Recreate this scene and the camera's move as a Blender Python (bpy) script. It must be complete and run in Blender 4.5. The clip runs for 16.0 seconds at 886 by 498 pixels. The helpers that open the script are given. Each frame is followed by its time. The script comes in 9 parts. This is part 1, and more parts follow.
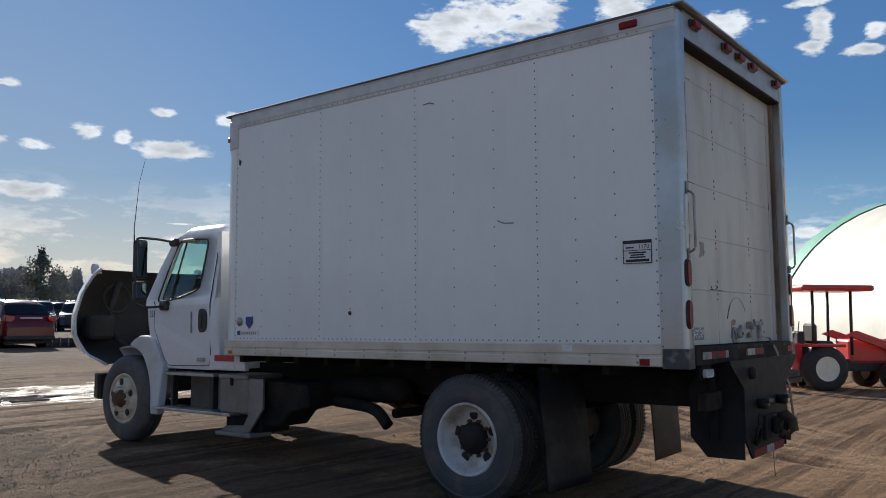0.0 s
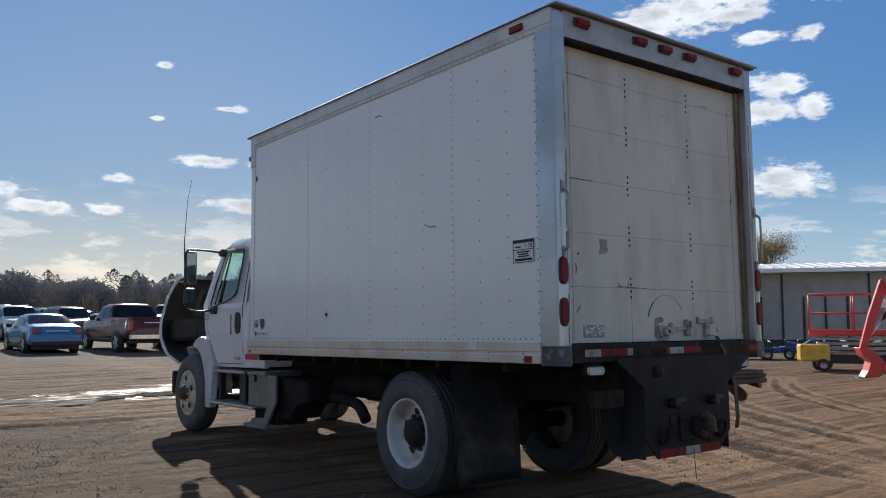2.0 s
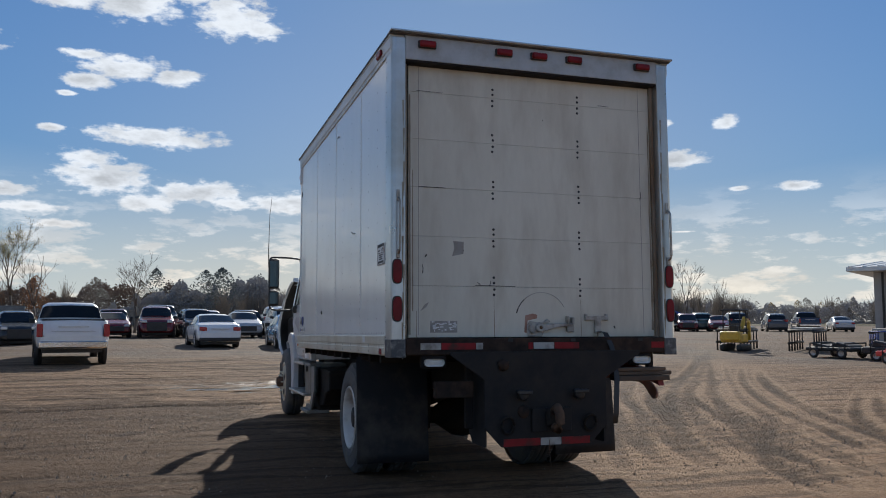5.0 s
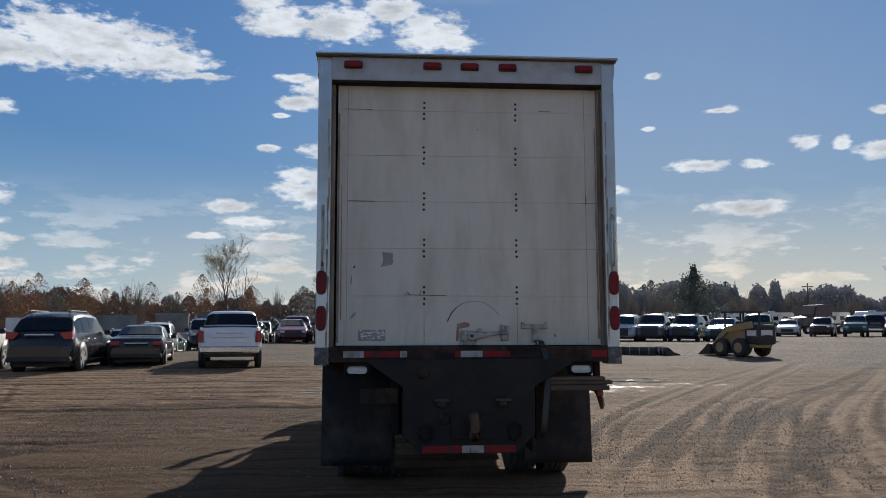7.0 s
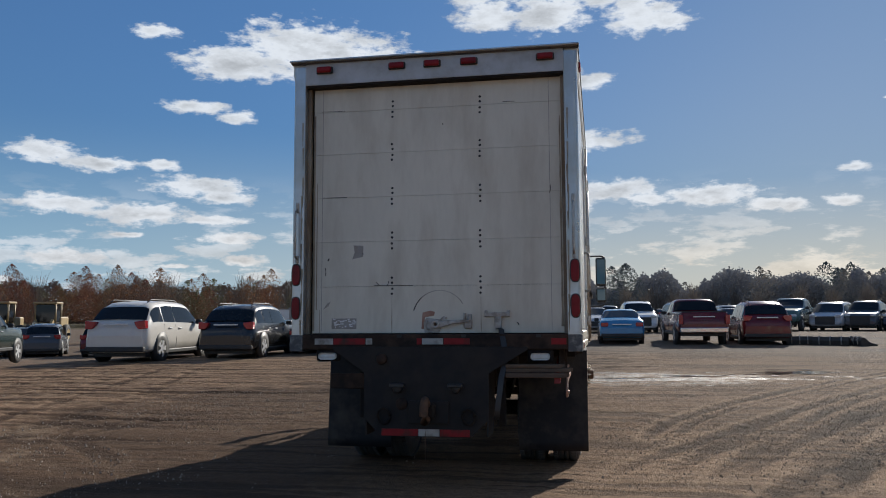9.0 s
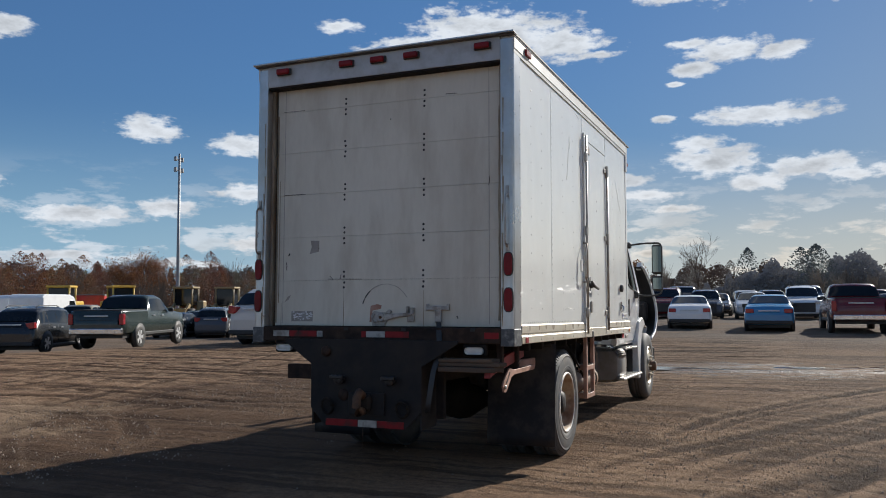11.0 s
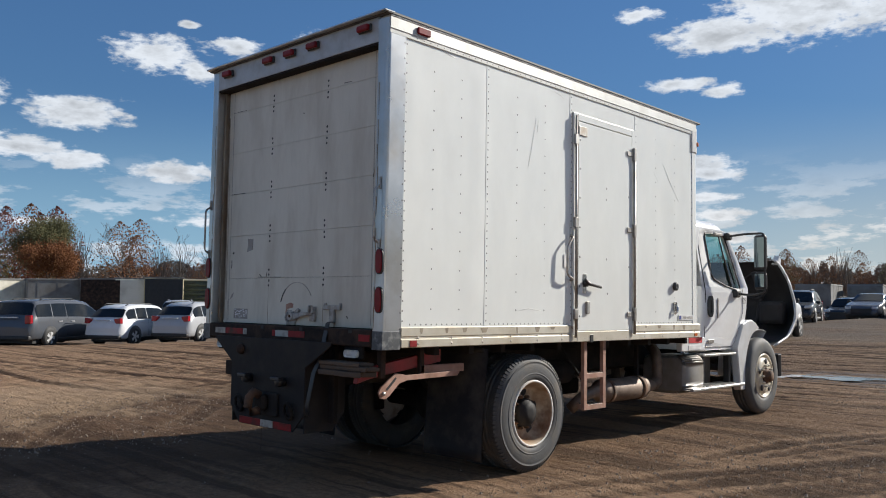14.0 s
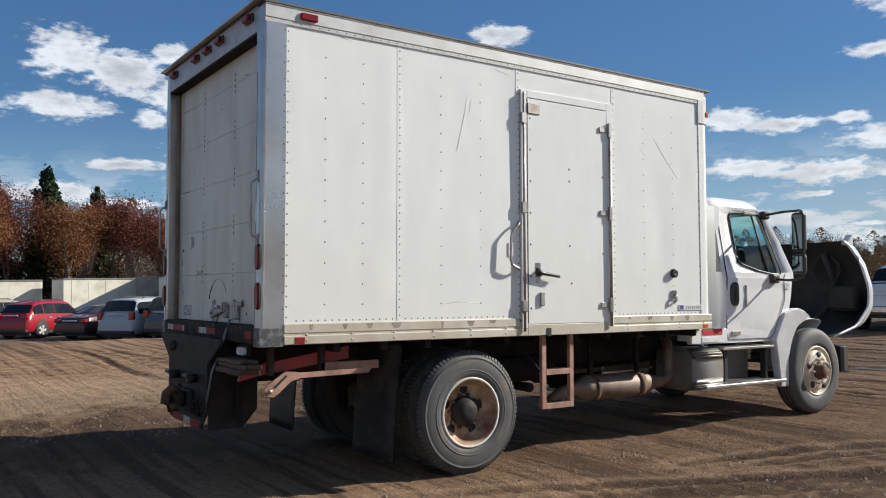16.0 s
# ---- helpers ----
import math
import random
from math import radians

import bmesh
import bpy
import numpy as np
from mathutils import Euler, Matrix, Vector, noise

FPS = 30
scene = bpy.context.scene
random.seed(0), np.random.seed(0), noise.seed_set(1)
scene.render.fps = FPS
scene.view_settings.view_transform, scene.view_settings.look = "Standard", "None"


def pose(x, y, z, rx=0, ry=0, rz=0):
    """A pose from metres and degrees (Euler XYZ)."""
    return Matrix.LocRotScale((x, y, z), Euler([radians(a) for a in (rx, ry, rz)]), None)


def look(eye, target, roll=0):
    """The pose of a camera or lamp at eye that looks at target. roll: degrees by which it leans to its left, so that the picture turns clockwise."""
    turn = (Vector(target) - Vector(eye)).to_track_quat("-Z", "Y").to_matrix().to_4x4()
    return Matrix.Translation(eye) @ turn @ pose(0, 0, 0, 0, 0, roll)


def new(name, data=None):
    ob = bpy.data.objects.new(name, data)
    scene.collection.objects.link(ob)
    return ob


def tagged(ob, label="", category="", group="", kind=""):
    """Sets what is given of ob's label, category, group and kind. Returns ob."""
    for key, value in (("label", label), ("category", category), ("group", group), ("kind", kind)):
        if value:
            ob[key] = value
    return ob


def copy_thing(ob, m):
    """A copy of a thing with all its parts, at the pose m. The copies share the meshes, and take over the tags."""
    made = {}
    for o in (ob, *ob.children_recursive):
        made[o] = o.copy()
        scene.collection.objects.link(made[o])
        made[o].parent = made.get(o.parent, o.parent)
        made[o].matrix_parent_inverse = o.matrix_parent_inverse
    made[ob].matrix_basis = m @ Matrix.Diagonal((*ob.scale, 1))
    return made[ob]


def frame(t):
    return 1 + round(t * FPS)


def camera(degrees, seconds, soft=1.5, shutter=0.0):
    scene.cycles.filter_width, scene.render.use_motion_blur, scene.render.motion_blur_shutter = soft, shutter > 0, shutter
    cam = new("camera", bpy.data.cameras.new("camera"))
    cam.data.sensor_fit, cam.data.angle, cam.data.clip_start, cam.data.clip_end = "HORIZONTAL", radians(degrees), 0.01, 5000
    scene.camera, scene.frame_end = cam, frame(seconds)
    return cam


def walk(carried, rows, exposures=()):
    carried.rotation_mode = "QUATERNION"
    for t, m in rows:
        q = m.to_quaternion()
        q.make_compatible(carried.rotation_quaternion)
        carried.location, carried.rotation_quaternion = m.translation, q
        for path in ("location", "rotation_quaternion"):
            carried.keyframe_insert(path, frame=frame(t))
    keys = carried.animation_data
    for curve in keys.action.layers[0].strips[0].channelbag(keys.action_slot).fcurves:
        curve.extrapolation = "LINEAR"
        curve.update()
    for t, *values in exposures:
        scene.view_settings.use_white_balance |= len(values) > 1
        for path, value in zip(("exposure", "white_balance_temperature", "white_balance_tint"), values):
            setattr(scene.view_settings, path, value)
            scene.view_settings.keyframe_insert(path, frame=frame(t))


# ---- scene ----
cam = camera(56.3, 16.0, soft=1.0)
PATH = [
    (0, (2.186, -6.577, 1.497), (0.953, -5.011, 1.657), 0.4),
    (0.5, (2.683, -6.314, 1.496), (1.358, -4.826, 1.667), 0.6),
    (1, (3.059, -5.999, 1.467), (1.652, -4.589, 1.638), 0.4),
    (1.5, (3.51, -5.634, 1.443), (2.018, -4.313, 1.613), 0.2),
    (2, (3.974, -5.258, 1.463), (2.398, -4.038, 1.633), 0.0),
    (2.5, (4.332, -4.831, 1.461), (2.685, -3.709, 1.632), 0.1),
    (3, (4.824, -4.487, 1.467), (3.114, -3.463, 1.639), 0.2),
    (5.5, (6.249, -2.28, 1.425), (4.322, -1.776, 1.598), -0.0),
    (6, (6.401, -1.79, 1.428), (4.448, -1.397, 1.604), -0.1),
    (6.5, (6.471, -1.241, 1.433), (4.498, -0.967, 1.613), -0.2),
    (7, (6.633, -0.701, 1.457), (4.647, -0.554, 1.641), -0.1),
    (7.5, (6.667, -0.184, 1.42), (4.675, -0.169, 1.603), -0.1),
    (8, (6.734, 0.333, 1.414), (4.745, 0.219, 1.594), -0.2),
    (8.5, (6.83, 0.851, 1.44), (4.852, 0.609, 1.613), -0.4),
    (9, (6.76, 1.36, 1.437), (4.801, 0.993, 1.599), -0.4),
    (11.5, (6.004, 3.72, 1.519), (4.214, 2.836, 1.643), -0.2),
    (12, (5.703, 4.19, 1.507), (3.974, 3.193, 1.636), -0.1),
    (12.5, (5.356, 4.584, 1.53), (3.695, 3.479, 1.666), -0.1),
    (13, (4.97, 4.994, 1.55), (3.378, 3.79, 1.684), 0.1),
    (13.5, (4.573, 5.407, 1.565), (3.056, 4.11, 1.693), 0.2),
    (14, (4.103, 5.687, 1.552), (2.656, 4.31, 1.663), 0.2),
    (14.5, (3.705, 6.024, 1.515), (2.334, 4.572, 1.616), 0.1),
    (15, (3.259, 6.34, 1.544), (1.972, 4.812, 1.633), -0.2),
    (15.5, (2.745, 6.561, 1.551), (1.537, 4.97, 1.636), -0.5),
    (16, (2.252, 6.819, 1.573), (1.133, 5.163, 1.66), -0.9),
]
EXPOSURES = [(0.0, 0.5), (1.5, 0.6), (3.0, 0.62), (5.5, 0.48), (6.5, 0.41), (8.5, 0.37), (11.5, 0.37), (12.5, 0.41), (14.0, 0.44), (16.0, 0.48)]
walk(cam, [(t, look(eye, target, roll)) for t, eye, target, roll in PATH], EXPOSURES)

# ---- light ----
SUN_AZ, SUN_EL = 160.0, 28.0          # degrees, counter-clockwise from +x
sun_dir = Vector((math.cos(radians(SUN_AZ)) * math.cos(radians(SUN_EL)),
                  math.sin(radians(SUN_AZ)) * math.cos(radians(SUN_EL)), math.sin(radians(SUN_EL))))
sun = new("sun", bpy.data.lights.new("sun", "SUN"))
sun.data.energy, sun.data.angle, sun.data.color = 5.0, radians(0.53), (1.0, 0.945, 0.855)
sun.matrix_basis = look(sun_dir * 50, (0, 0, 0))

world = bpy.data.worlds.new("sky")
scene.world = world
world.use_nodes = True
wn, wl = world.node_tree.nodes, world.node_tree.links
wn.clear()


def wnode(kind, **kw):
    n = wn.new(kind)
    for k, v in kw.items():
        if k == "op":
            n.operation = v
        else:
            n.inputs[int(k[1:])].default_value = v
    return n


def wmath(op, a, b=None, c=None):
    n = wn.new("ShaderNodeMath")
    n.operation = op
    for i, v in enumerate((a, b, c)):
        if v is None:
            continue
        if isinstance(v, (int, float)):
            n.inputs[i].default_value = v
        else:
            wl.new(v, n.inputs[i])
    return n.outputs[0]


sky = wn.new("ShaderNodeTexSky")
sky.sky_type, sky.sun_disc = "NISHITA", False
sky.sun_elevation, sky.sun_rotation = radians(SUN_EL), radians(90 - SUN_AZ)
sky.altitude, sky.air_density, sky.dust_density, sky.ozone_density = 200, 1.0, 0.15, 2.5
coord = wn.new("ShaderNodeTexCoord")
sep = wn.new("ShaderNodeSeparateXYZ")
wl.new(coord.outputs["Generated"], sep.inputs[0])
az = wmath("MULTIPLY", wmath("ARCTAN2", wmath("MULTIPLY", sep.outputs[1], -1.0), wmath("MULTIPLY", sep.outputs[0], -1.0)), 57.2958)
el = wmath("MULTIPLY", wmath("ARCSINE", sep.outputs[2]), 57.2958)
comb = wn.new("ShaderNodeCombineXYZ")
wl.new(az, comb.inputs[0])
wl.new(el, comb.inputs[1])

# single clouds: azimuth off the truck's heading, elevation, half width, half height (degrees)
CLOUDS_A = [(-79.9, 17.5, 0.8, 0.6), (-79.4, 16.4, 1.4, 0.4), (-76.7, 18.2, 0.9, 1.1), (-76.2, 16.9, 0.9, 0.5), (-76.1, 19.6, 1.4, 0.3),
            (-75.7, 5.4, 1.4, 0.5), (-71.2, 18.9, 2.3, 0.9), (-64.0, 20.5, 2.1, 0.9), (-62.2, 13.4, 1.2, 0.9), (-62.1, 17.9, 1.0, 0.6),
            (-60.3, 8.9, 3.0, 1.2), (-60.2, 15.0, 2.4, 0.9), (-59.2, 18.0, 1.7, 0.5), (-58.5, 13.3, 3.6, 0.9), (-57.7, 20.7, 2.8, 1.1),
            (-57.7, 19.6, 2.4, 0.7), (-57.0, 8.3, 1.3, 0.3), (-56.5, 10.0, 2.2, 0.8), (-56.2, 5.6, 1.0, 0.3), (-55.4, 11.6, 1.3, 0.3),
            (-54.7, 20.1, 4.0, 1.5), (-53.1, 19.8, 3.6, 1.4), (-52.0, 18.8, 2.2, 0.8), (-51.9, 19.1, 2.4, 0.9)]
CLOUDS_B = [(-50.1, 19.7, 1.2, 0.4), (-41.3, 8.6, 1.5, 0.4), (-37.7, 8.6, 0.8, 0.2), (-37.1, 12.9, 1.0, 0.5), (-34.2, 5.9, 1.0, 0.1),
            (-33.2, 10.7, 2.7, 0.6), (-32.8, 13.1, 0.9, 0.3), (-30.3, 11.3, 0.7, 0.5), (-28.3, 11.6, 1.0, 0.5), (-25.2, 10.4, 1.2, 0.4),
            (-25.1, 7.5, 2.2, 0.5), (-24.3, 7.7, 3.1, 0.5), (-23.7, 14.0, 0.7, 0.3), (-23.0, 14.0, 1.5, 0.2), (-21.5, 10.5, 2.5, 0.4),
            (-18.8, 16.5, 0.7, 0.3), (-18.4, 13.1, 0.6, 0.2), (-16.1, 9.1, 1.1, 0.4), (-15.3, 7.1, 1.4, 0.4), (-12.5, 7.0, 1.6, 0.5),
            (-11.0, 7.1, 2.1, 0.5), (-7.2, 7.9, 4.0, 0.8), (-5.1, 19.3, 2.0, 0.7), (-3.5, 7.8, 1.7, 0.7)]
CLOUDS_C = [(-3.1, 19.9, 2.8, 1.5), (-1.3, 8.5, 3.4, 0.8), (-0.7, 21.3, 2.8, 1.0), (0.4, 15.7, 2.1, 0.6), (1.8, 11.9, 4.9, 0.7),
            (2.0, 7.6, 2.5, 0.7), (2.9, 20.4, 3.6, 1.5), (3.7, 16.1, 3.1, 0.9), (4.6, 9.0, 3.5, 1.1), (5.7, 10.2, 2.1, 0.8),
            (5.8, 15.1, 1.8, 0.6), (6.2, 16.7, 1.6, 0.4), (7.0, 14.2, 0.8, 0.2), (7.3, 20.3, 2.7, 1.2), (7.6, 6.0, 2.9, 0.3),
            (7.8, 12.0, 1.0, 0.3), (8.5, 21.5, 2.0, 0.7), (8.8, 3.1, 2.0, 0.3), (9.1, 7.0, 2.3, 0.5), (10.3, 8.0, 1.8, 0.5),
            (11.9, 6.0, 1.4, 0.3), (12.0, 16.5, 1.6, 0.3), (14.5, 17.2, 3.7, 1.2), (19.8, 17.9, 6.5, 2.2)]
CLOUDS_D = [(24.1, 13.6, 0.5, 0.1), (24.2, 3.8, 1.5, 0.5), (24.7, 16.9, 4.2, 1.3), (24.7, 13.4, 1.4, 0.5), (25.0, 5.3, 2.2, 0.5),
            (25.4, 8.0, 2.2, 0.5), (26.1, 6.5, 2.8, 0.4), (27.2, 8.7, 4.0, 0.8), (27.5, 13.9, 2.5, 0.5), (28.8, 3.4, 1.2, 0.2),
            (29.4, 10.0, 1.6, 0.4), (30.1, 18.5, 1.8, 0.5), (30.8, 6.8, 3.9, 0.8), (31.5, 5.4, 1.4, 0.2), (33.3, 9.9, 2.6, 0.6),
            (35.5, 3.9, 3.6, 0.6), (35.6, 7.3, 3.5, 0.7), (36.7, 10.5, 2.5, 0.8), (39.0, 2.4, 1.4, 0.3), (41.0, 2.6, 1.5, 0.3),
            (41.4, 6.2, 2.2, 0.7), (42.6, 11.3, 2.1, 1.0), (46.8, 5.6, 4.5, 0.7), (47.7, 3.0, 3.2, 0.4)]
CLOUDS_E = [(51.5, 16.8, 2.2, 0.7), (52.1, 16.9, 1.8, 0.6), (52.2, 16.9, 1.8, 0.9), (52.6, 7.4, 2.2, 0.5), (52.7, 4.0, 1.4, 0.2),
            (53.0, 7.4, 1.6, 0.5), (53.0, 5.2, 1.6, 0.4), (53.6, 15.3, 2.1, 1.1), (53.6, 8.0, 0.9, 0.3), (54.8, 15.2, 3.4, 1.1),
            (55.6, 11.1, 0.9, 0.4), (57.8, 16.4, 1.7, 0.6), (57.9, 4.8, 5.5, 0.5), (60.2, 14.6, 1.7, 0.8), (61.0, 17.5, 0.8, 0.3),
            (61.8, 8.0, 2.9, 0.8), (62.9, 15.5, 3.1, 1.3), (67.8, 8.5, 2.4, 0.7), (67.9, 11.5, 3.3, 1.2), (70.1, 4.5, 2.8, 0.3),
            (71.2, 9.1, 3.6, 0.8), (73.7, 12.4, 2.3, 1.4), (74.0, 5.7, 0.9, 0.2), (74.2, 15.2, 1.3, 0.8)]
CLOUDS_F = [(75.3, 11.1, 1.2, 0.7), (77.0, 5.5, 3.1, 0.4), (77.0, 14.0, 3.1, 1.7), (77.2, 8.1, 3.1, 0.4), (80.4, 14.8, 3.0, 1.6),
            (81.0, 11.6, 3.6, 1.0), (81.3, 6.2, 3.8, 0.8)]
CLOUDS = CLOUDS_A + CLOUDS_B + CLOUDS_C + CLOUDS_D + CLOUDS_E + CLOUDS_F
best = None
for ca, ce, cw, ch in CLOUDS:
    cw, ch = cw * 1.06, ch * 1.12
    off = wn.new("ShaderNodeVectorMath")
    off.operation = "MULTIPLY_ADD"
    wl.new(comb.outputs[0], off.inputs[0])
    off.inputs[1].default_value = (1 / cw, 1 / ch, 0)
    off.inputs[2].default_value = (-ca / cw, -ce / ch, 0)
    ln = wn.new("ShaderNodeVectorMath")
    ln.operation = "LENGTH"
    wl.new(off.outputs[0], ln.inputs[0])
    d = ln.outputs["Value"]
    best = d if best is None else wmath("MINIMUM", best, d)

puff = wn.new("ShaderNodeTexNoise")
puff.inputs["Scale"].default_value, puff.inputs["Detail"].default_value, puff.inputs["Roughness"].default_value = 0.34, 8, 0.55
stretch = wn.new("ShaderNodeVectorMath")
stretch.operation = "MULTIPLY"
stretch.inputs[1].default_value = (0.75, 1.7, 0)
wl.new(comb.outputs[0], stretch.inputs[0])
wl.new(stretch.outputs[0], puff.inputs["Vector"])
wisp = wn.new("ShaderNodeTexNoise")
wisp.inputs["Scale"].default_value, wisp.inputs["Detail"].default_value, wisp.inputs["Roughness"].default_value = 0.26, 7, 0.62
flat = wn.new("ShaderNodeVectorMath")
flat.operation = "MULTIPLY"
flat.inputs[1].default_value = (0.7, 2.3, 0)
wl.new(comb.outputs[0], flat.inputs[0])
wl.new(flat.outputs[0], wisp.inputs["Vector"])


def wramp(v, lo, hi, a=0.0, b=1.0):
    n = wn.new("ShaderNodeMapRange")
    n.interpolation_type = "SMOOTHSTEP"
    wl.new(v, n.inputs[0])
    n.inputs[1].default_value, n.inputs[2].default_value, n.inputs[3].default_value, n.inputs[4].default_value = lo, hi, a, b
    return n.outputs[0]


curl = wn.new("ShaderNodeTexNoise")
curl.inputs["Scale"].default_value, curl.inputs["Detail"].default_value, curl.inputs["Roughness"].default_value = 1.15, 6, 0.6
wl.new(stretch.outputs[0], curl.inputs["Vector"])
ragged = wmath("MULTIPLY", wmath("SUBTRACT", curl.outputs[0], 0.5), 1.6)
shape = wmath("ADD", wmath("ADD", wmath("SUBTRACT", 0.96, best), ragged), wmath("MULTIPLY", wmath("SUBTRACT", puff.outputs[0], 0.5), 1.0))
cloud = wramp(shape, 0.0, 0.5)
veil = wmath("MULTIPLY", wmath("MULTIPLY", wramp(wisp.outputs[0], 0.49, 0.58), wramp(el, 10.0, 3.0)), 0.72)
sunward = wramp(wmath("ABSOLUTE", wmath("ADD", az, 20.0)), 46.0, 4.0)
haze = wmath("MAXIMUM", wramp(el, 13.5, -2.0, 0.0, 0.80), wmath("MULTIPLY", sunward, wramp(el, 30.0, 4.0, 0.0, 0.20)))
# broken cloud added out of view, above and behind, to fill the shaded sides
plane = wn.new("ShaderNodeVectorMath")
plane.operation = "DIVIDE"
zdiv = wn.new("ShaderNodeCombineXYZ")
zsafe = wmath("ADD", wmath("MAXIMUM", sep.outputs[2], 0.0), 0.12)
for i in range(3):
    wl.new(zsafe, zdiv.inputs[i])
wl.new(coord.outputs["Generated"], plane.inputs[0])
wl.new(zdiv.outputs[0], plane.inputs[1])
field = wn.new("ShaderNodeTexNoise")
field.inputs["Scale"].default_value, field.inputs["Detail"].default_value, field.inputs["Roughness"].default_value = 1.5, 7, 0.58
wl.new(plane.outputs[0], field.inputs["Vector"])
beyond = wmath("MAXIMUM", wramp(el, 21.0, 27.0), wramp(wmath("ABSOLUTE", az), 92.0, 104.0))
fill_cloud = wmath("MULTIPLY", wmath("MULTIPLY", wramp(field.outputs[0], 0.50, 0.64), beyond), wramp(el, 0.0, 3.0))
cover = wmath("MAXIMUM", wmath("MAXIMUM", cloud, fill_cloud), veil)
# sun-lit edges are white, thick bellies greyer
lift = wn.new("ShaderNodeVectorMath")
lift.operation = "ADD"
lift.inputs[1].default_value = (0.35, -0.75, 0)
wl.new(stretch.outputs[0], lift.inputs[0])
puff2 = wn.new("ShaderNodeTexNoise")
puff2.inputs["Scale"].default_value, puff2.inputs["Detail"].default_value, puff2.inputs["Roughness"].default_value = 0.42, 5, 0.6
wl.new(lift.outputs[0], puff2.inputs["Vector"])
relief = wmath("MULTIPLY", wmath("SUBTRACT", puff.outputs[0], puff2.outputs[0]), 1.0)
belly = wmath("SUBTRACT", wramp(shape, 0.45, 1.15, 1.0, 0.80), wmath("MAXIMUM", wmath("MINIMUM", relief, 0.16), -0.08))
glow = wramp(wmath("ABSOLUTE", wmath("ADD", az, 18.0)), 75.0, 0.0, 0.0, 1.0)
tint = wn.new("ShaderNodeMix")
tint.data_type = "RGBA"
wl.new(wmath("MULTIPLY", glow, wramp(el, 9.0, 0.0)), tint.inputs[0])
tint.inputs[6].default_value, tint.inputs[7].default_value = (0.86, 0.92, 1.0, 1), (1.10, 0.96, 0.76, 1)
light_up = wn.new("ShaderNodeVectorMath")
light_up.operation = "SCALE"
wl.new(tint.outputs[2], light_up.inputs[0])
CLOUD_LEVEL = 7.6
SKY_GAIN, SKY_KNEE = 1.02, 4.6        # the knee compresses the sky's brightness so it doesn't burn out by the sun
wl.new(wmath("MULTIPLY", belly, CLOUD_LEVEL), light_up.inputs["Scale"])
mixsky = wn.new("ShaderNodeMix")
mixsky.data_type = "RGBA"
wl.new(cover, mixsky.inputs[0])
lum = wn.new("ShaderNodeVectorMath")
lum.operation = "DOT_PRODUCT"
wl.new(sky.outputs[0], lum.inputs[0])
lum.inputs[1].default_value = (0.25, 0.6, 0.15)
soft_sky = wn.new("ShaderNodeVectorMath")
soft_sky.operation = "SCALE"
wl.new(sky.outputs[0], soft_sky.inputs[0])
wl.new(wmath("DIVIDE", SKY_GAIN, wmath("ADD", 1.0, wmath("DIVIDE", lum.outputs["Value"], SKY_KNEE))), soft_sky.inputs["Scale"])
deep = wn.new("ShaderNodeVectorMath")
deep.operation = "MULTIPLY"
deep.inputs[1].default_value = (0.66, 0.96, 1.24)
wl.new(soft_sky.outputs[0], deep.inputs[0])
hazy = wn.new("ShaderNodeMix")
hazy.data_type = "RGBA"
warm = wn.new("ShaderNodeMix")
warm.data_type = "RGBA"
wl.new(glow, warm.inputs[0])
warm.inputs[6].default_value, warm.inputs[7].default_value = (3.0, 5.0, 6.9, 1), (6.7, 6.15, 5.5, 1)
wl.new(haze, hazy.inputs[0])
wl.new(deep.outputs[0], hazy.inputs[6])
wl.new(warm.outputs[2], hazy.inputs[7])
wl.new(hazy.outputs[2], mixsky.inputs[6])
wl.new(light_up.outputs[0], mixsky.inputs[7])
back = wn.new("ShaderNodeBackground")
back.inputs[1].default_value = 0.082
wl.new(mixsky.outputs[2], back.inputs[0])
wout = wn.new("ShaderNodeOutputWorld")
wl.new(back.outputs[0], wout.inputs[0])

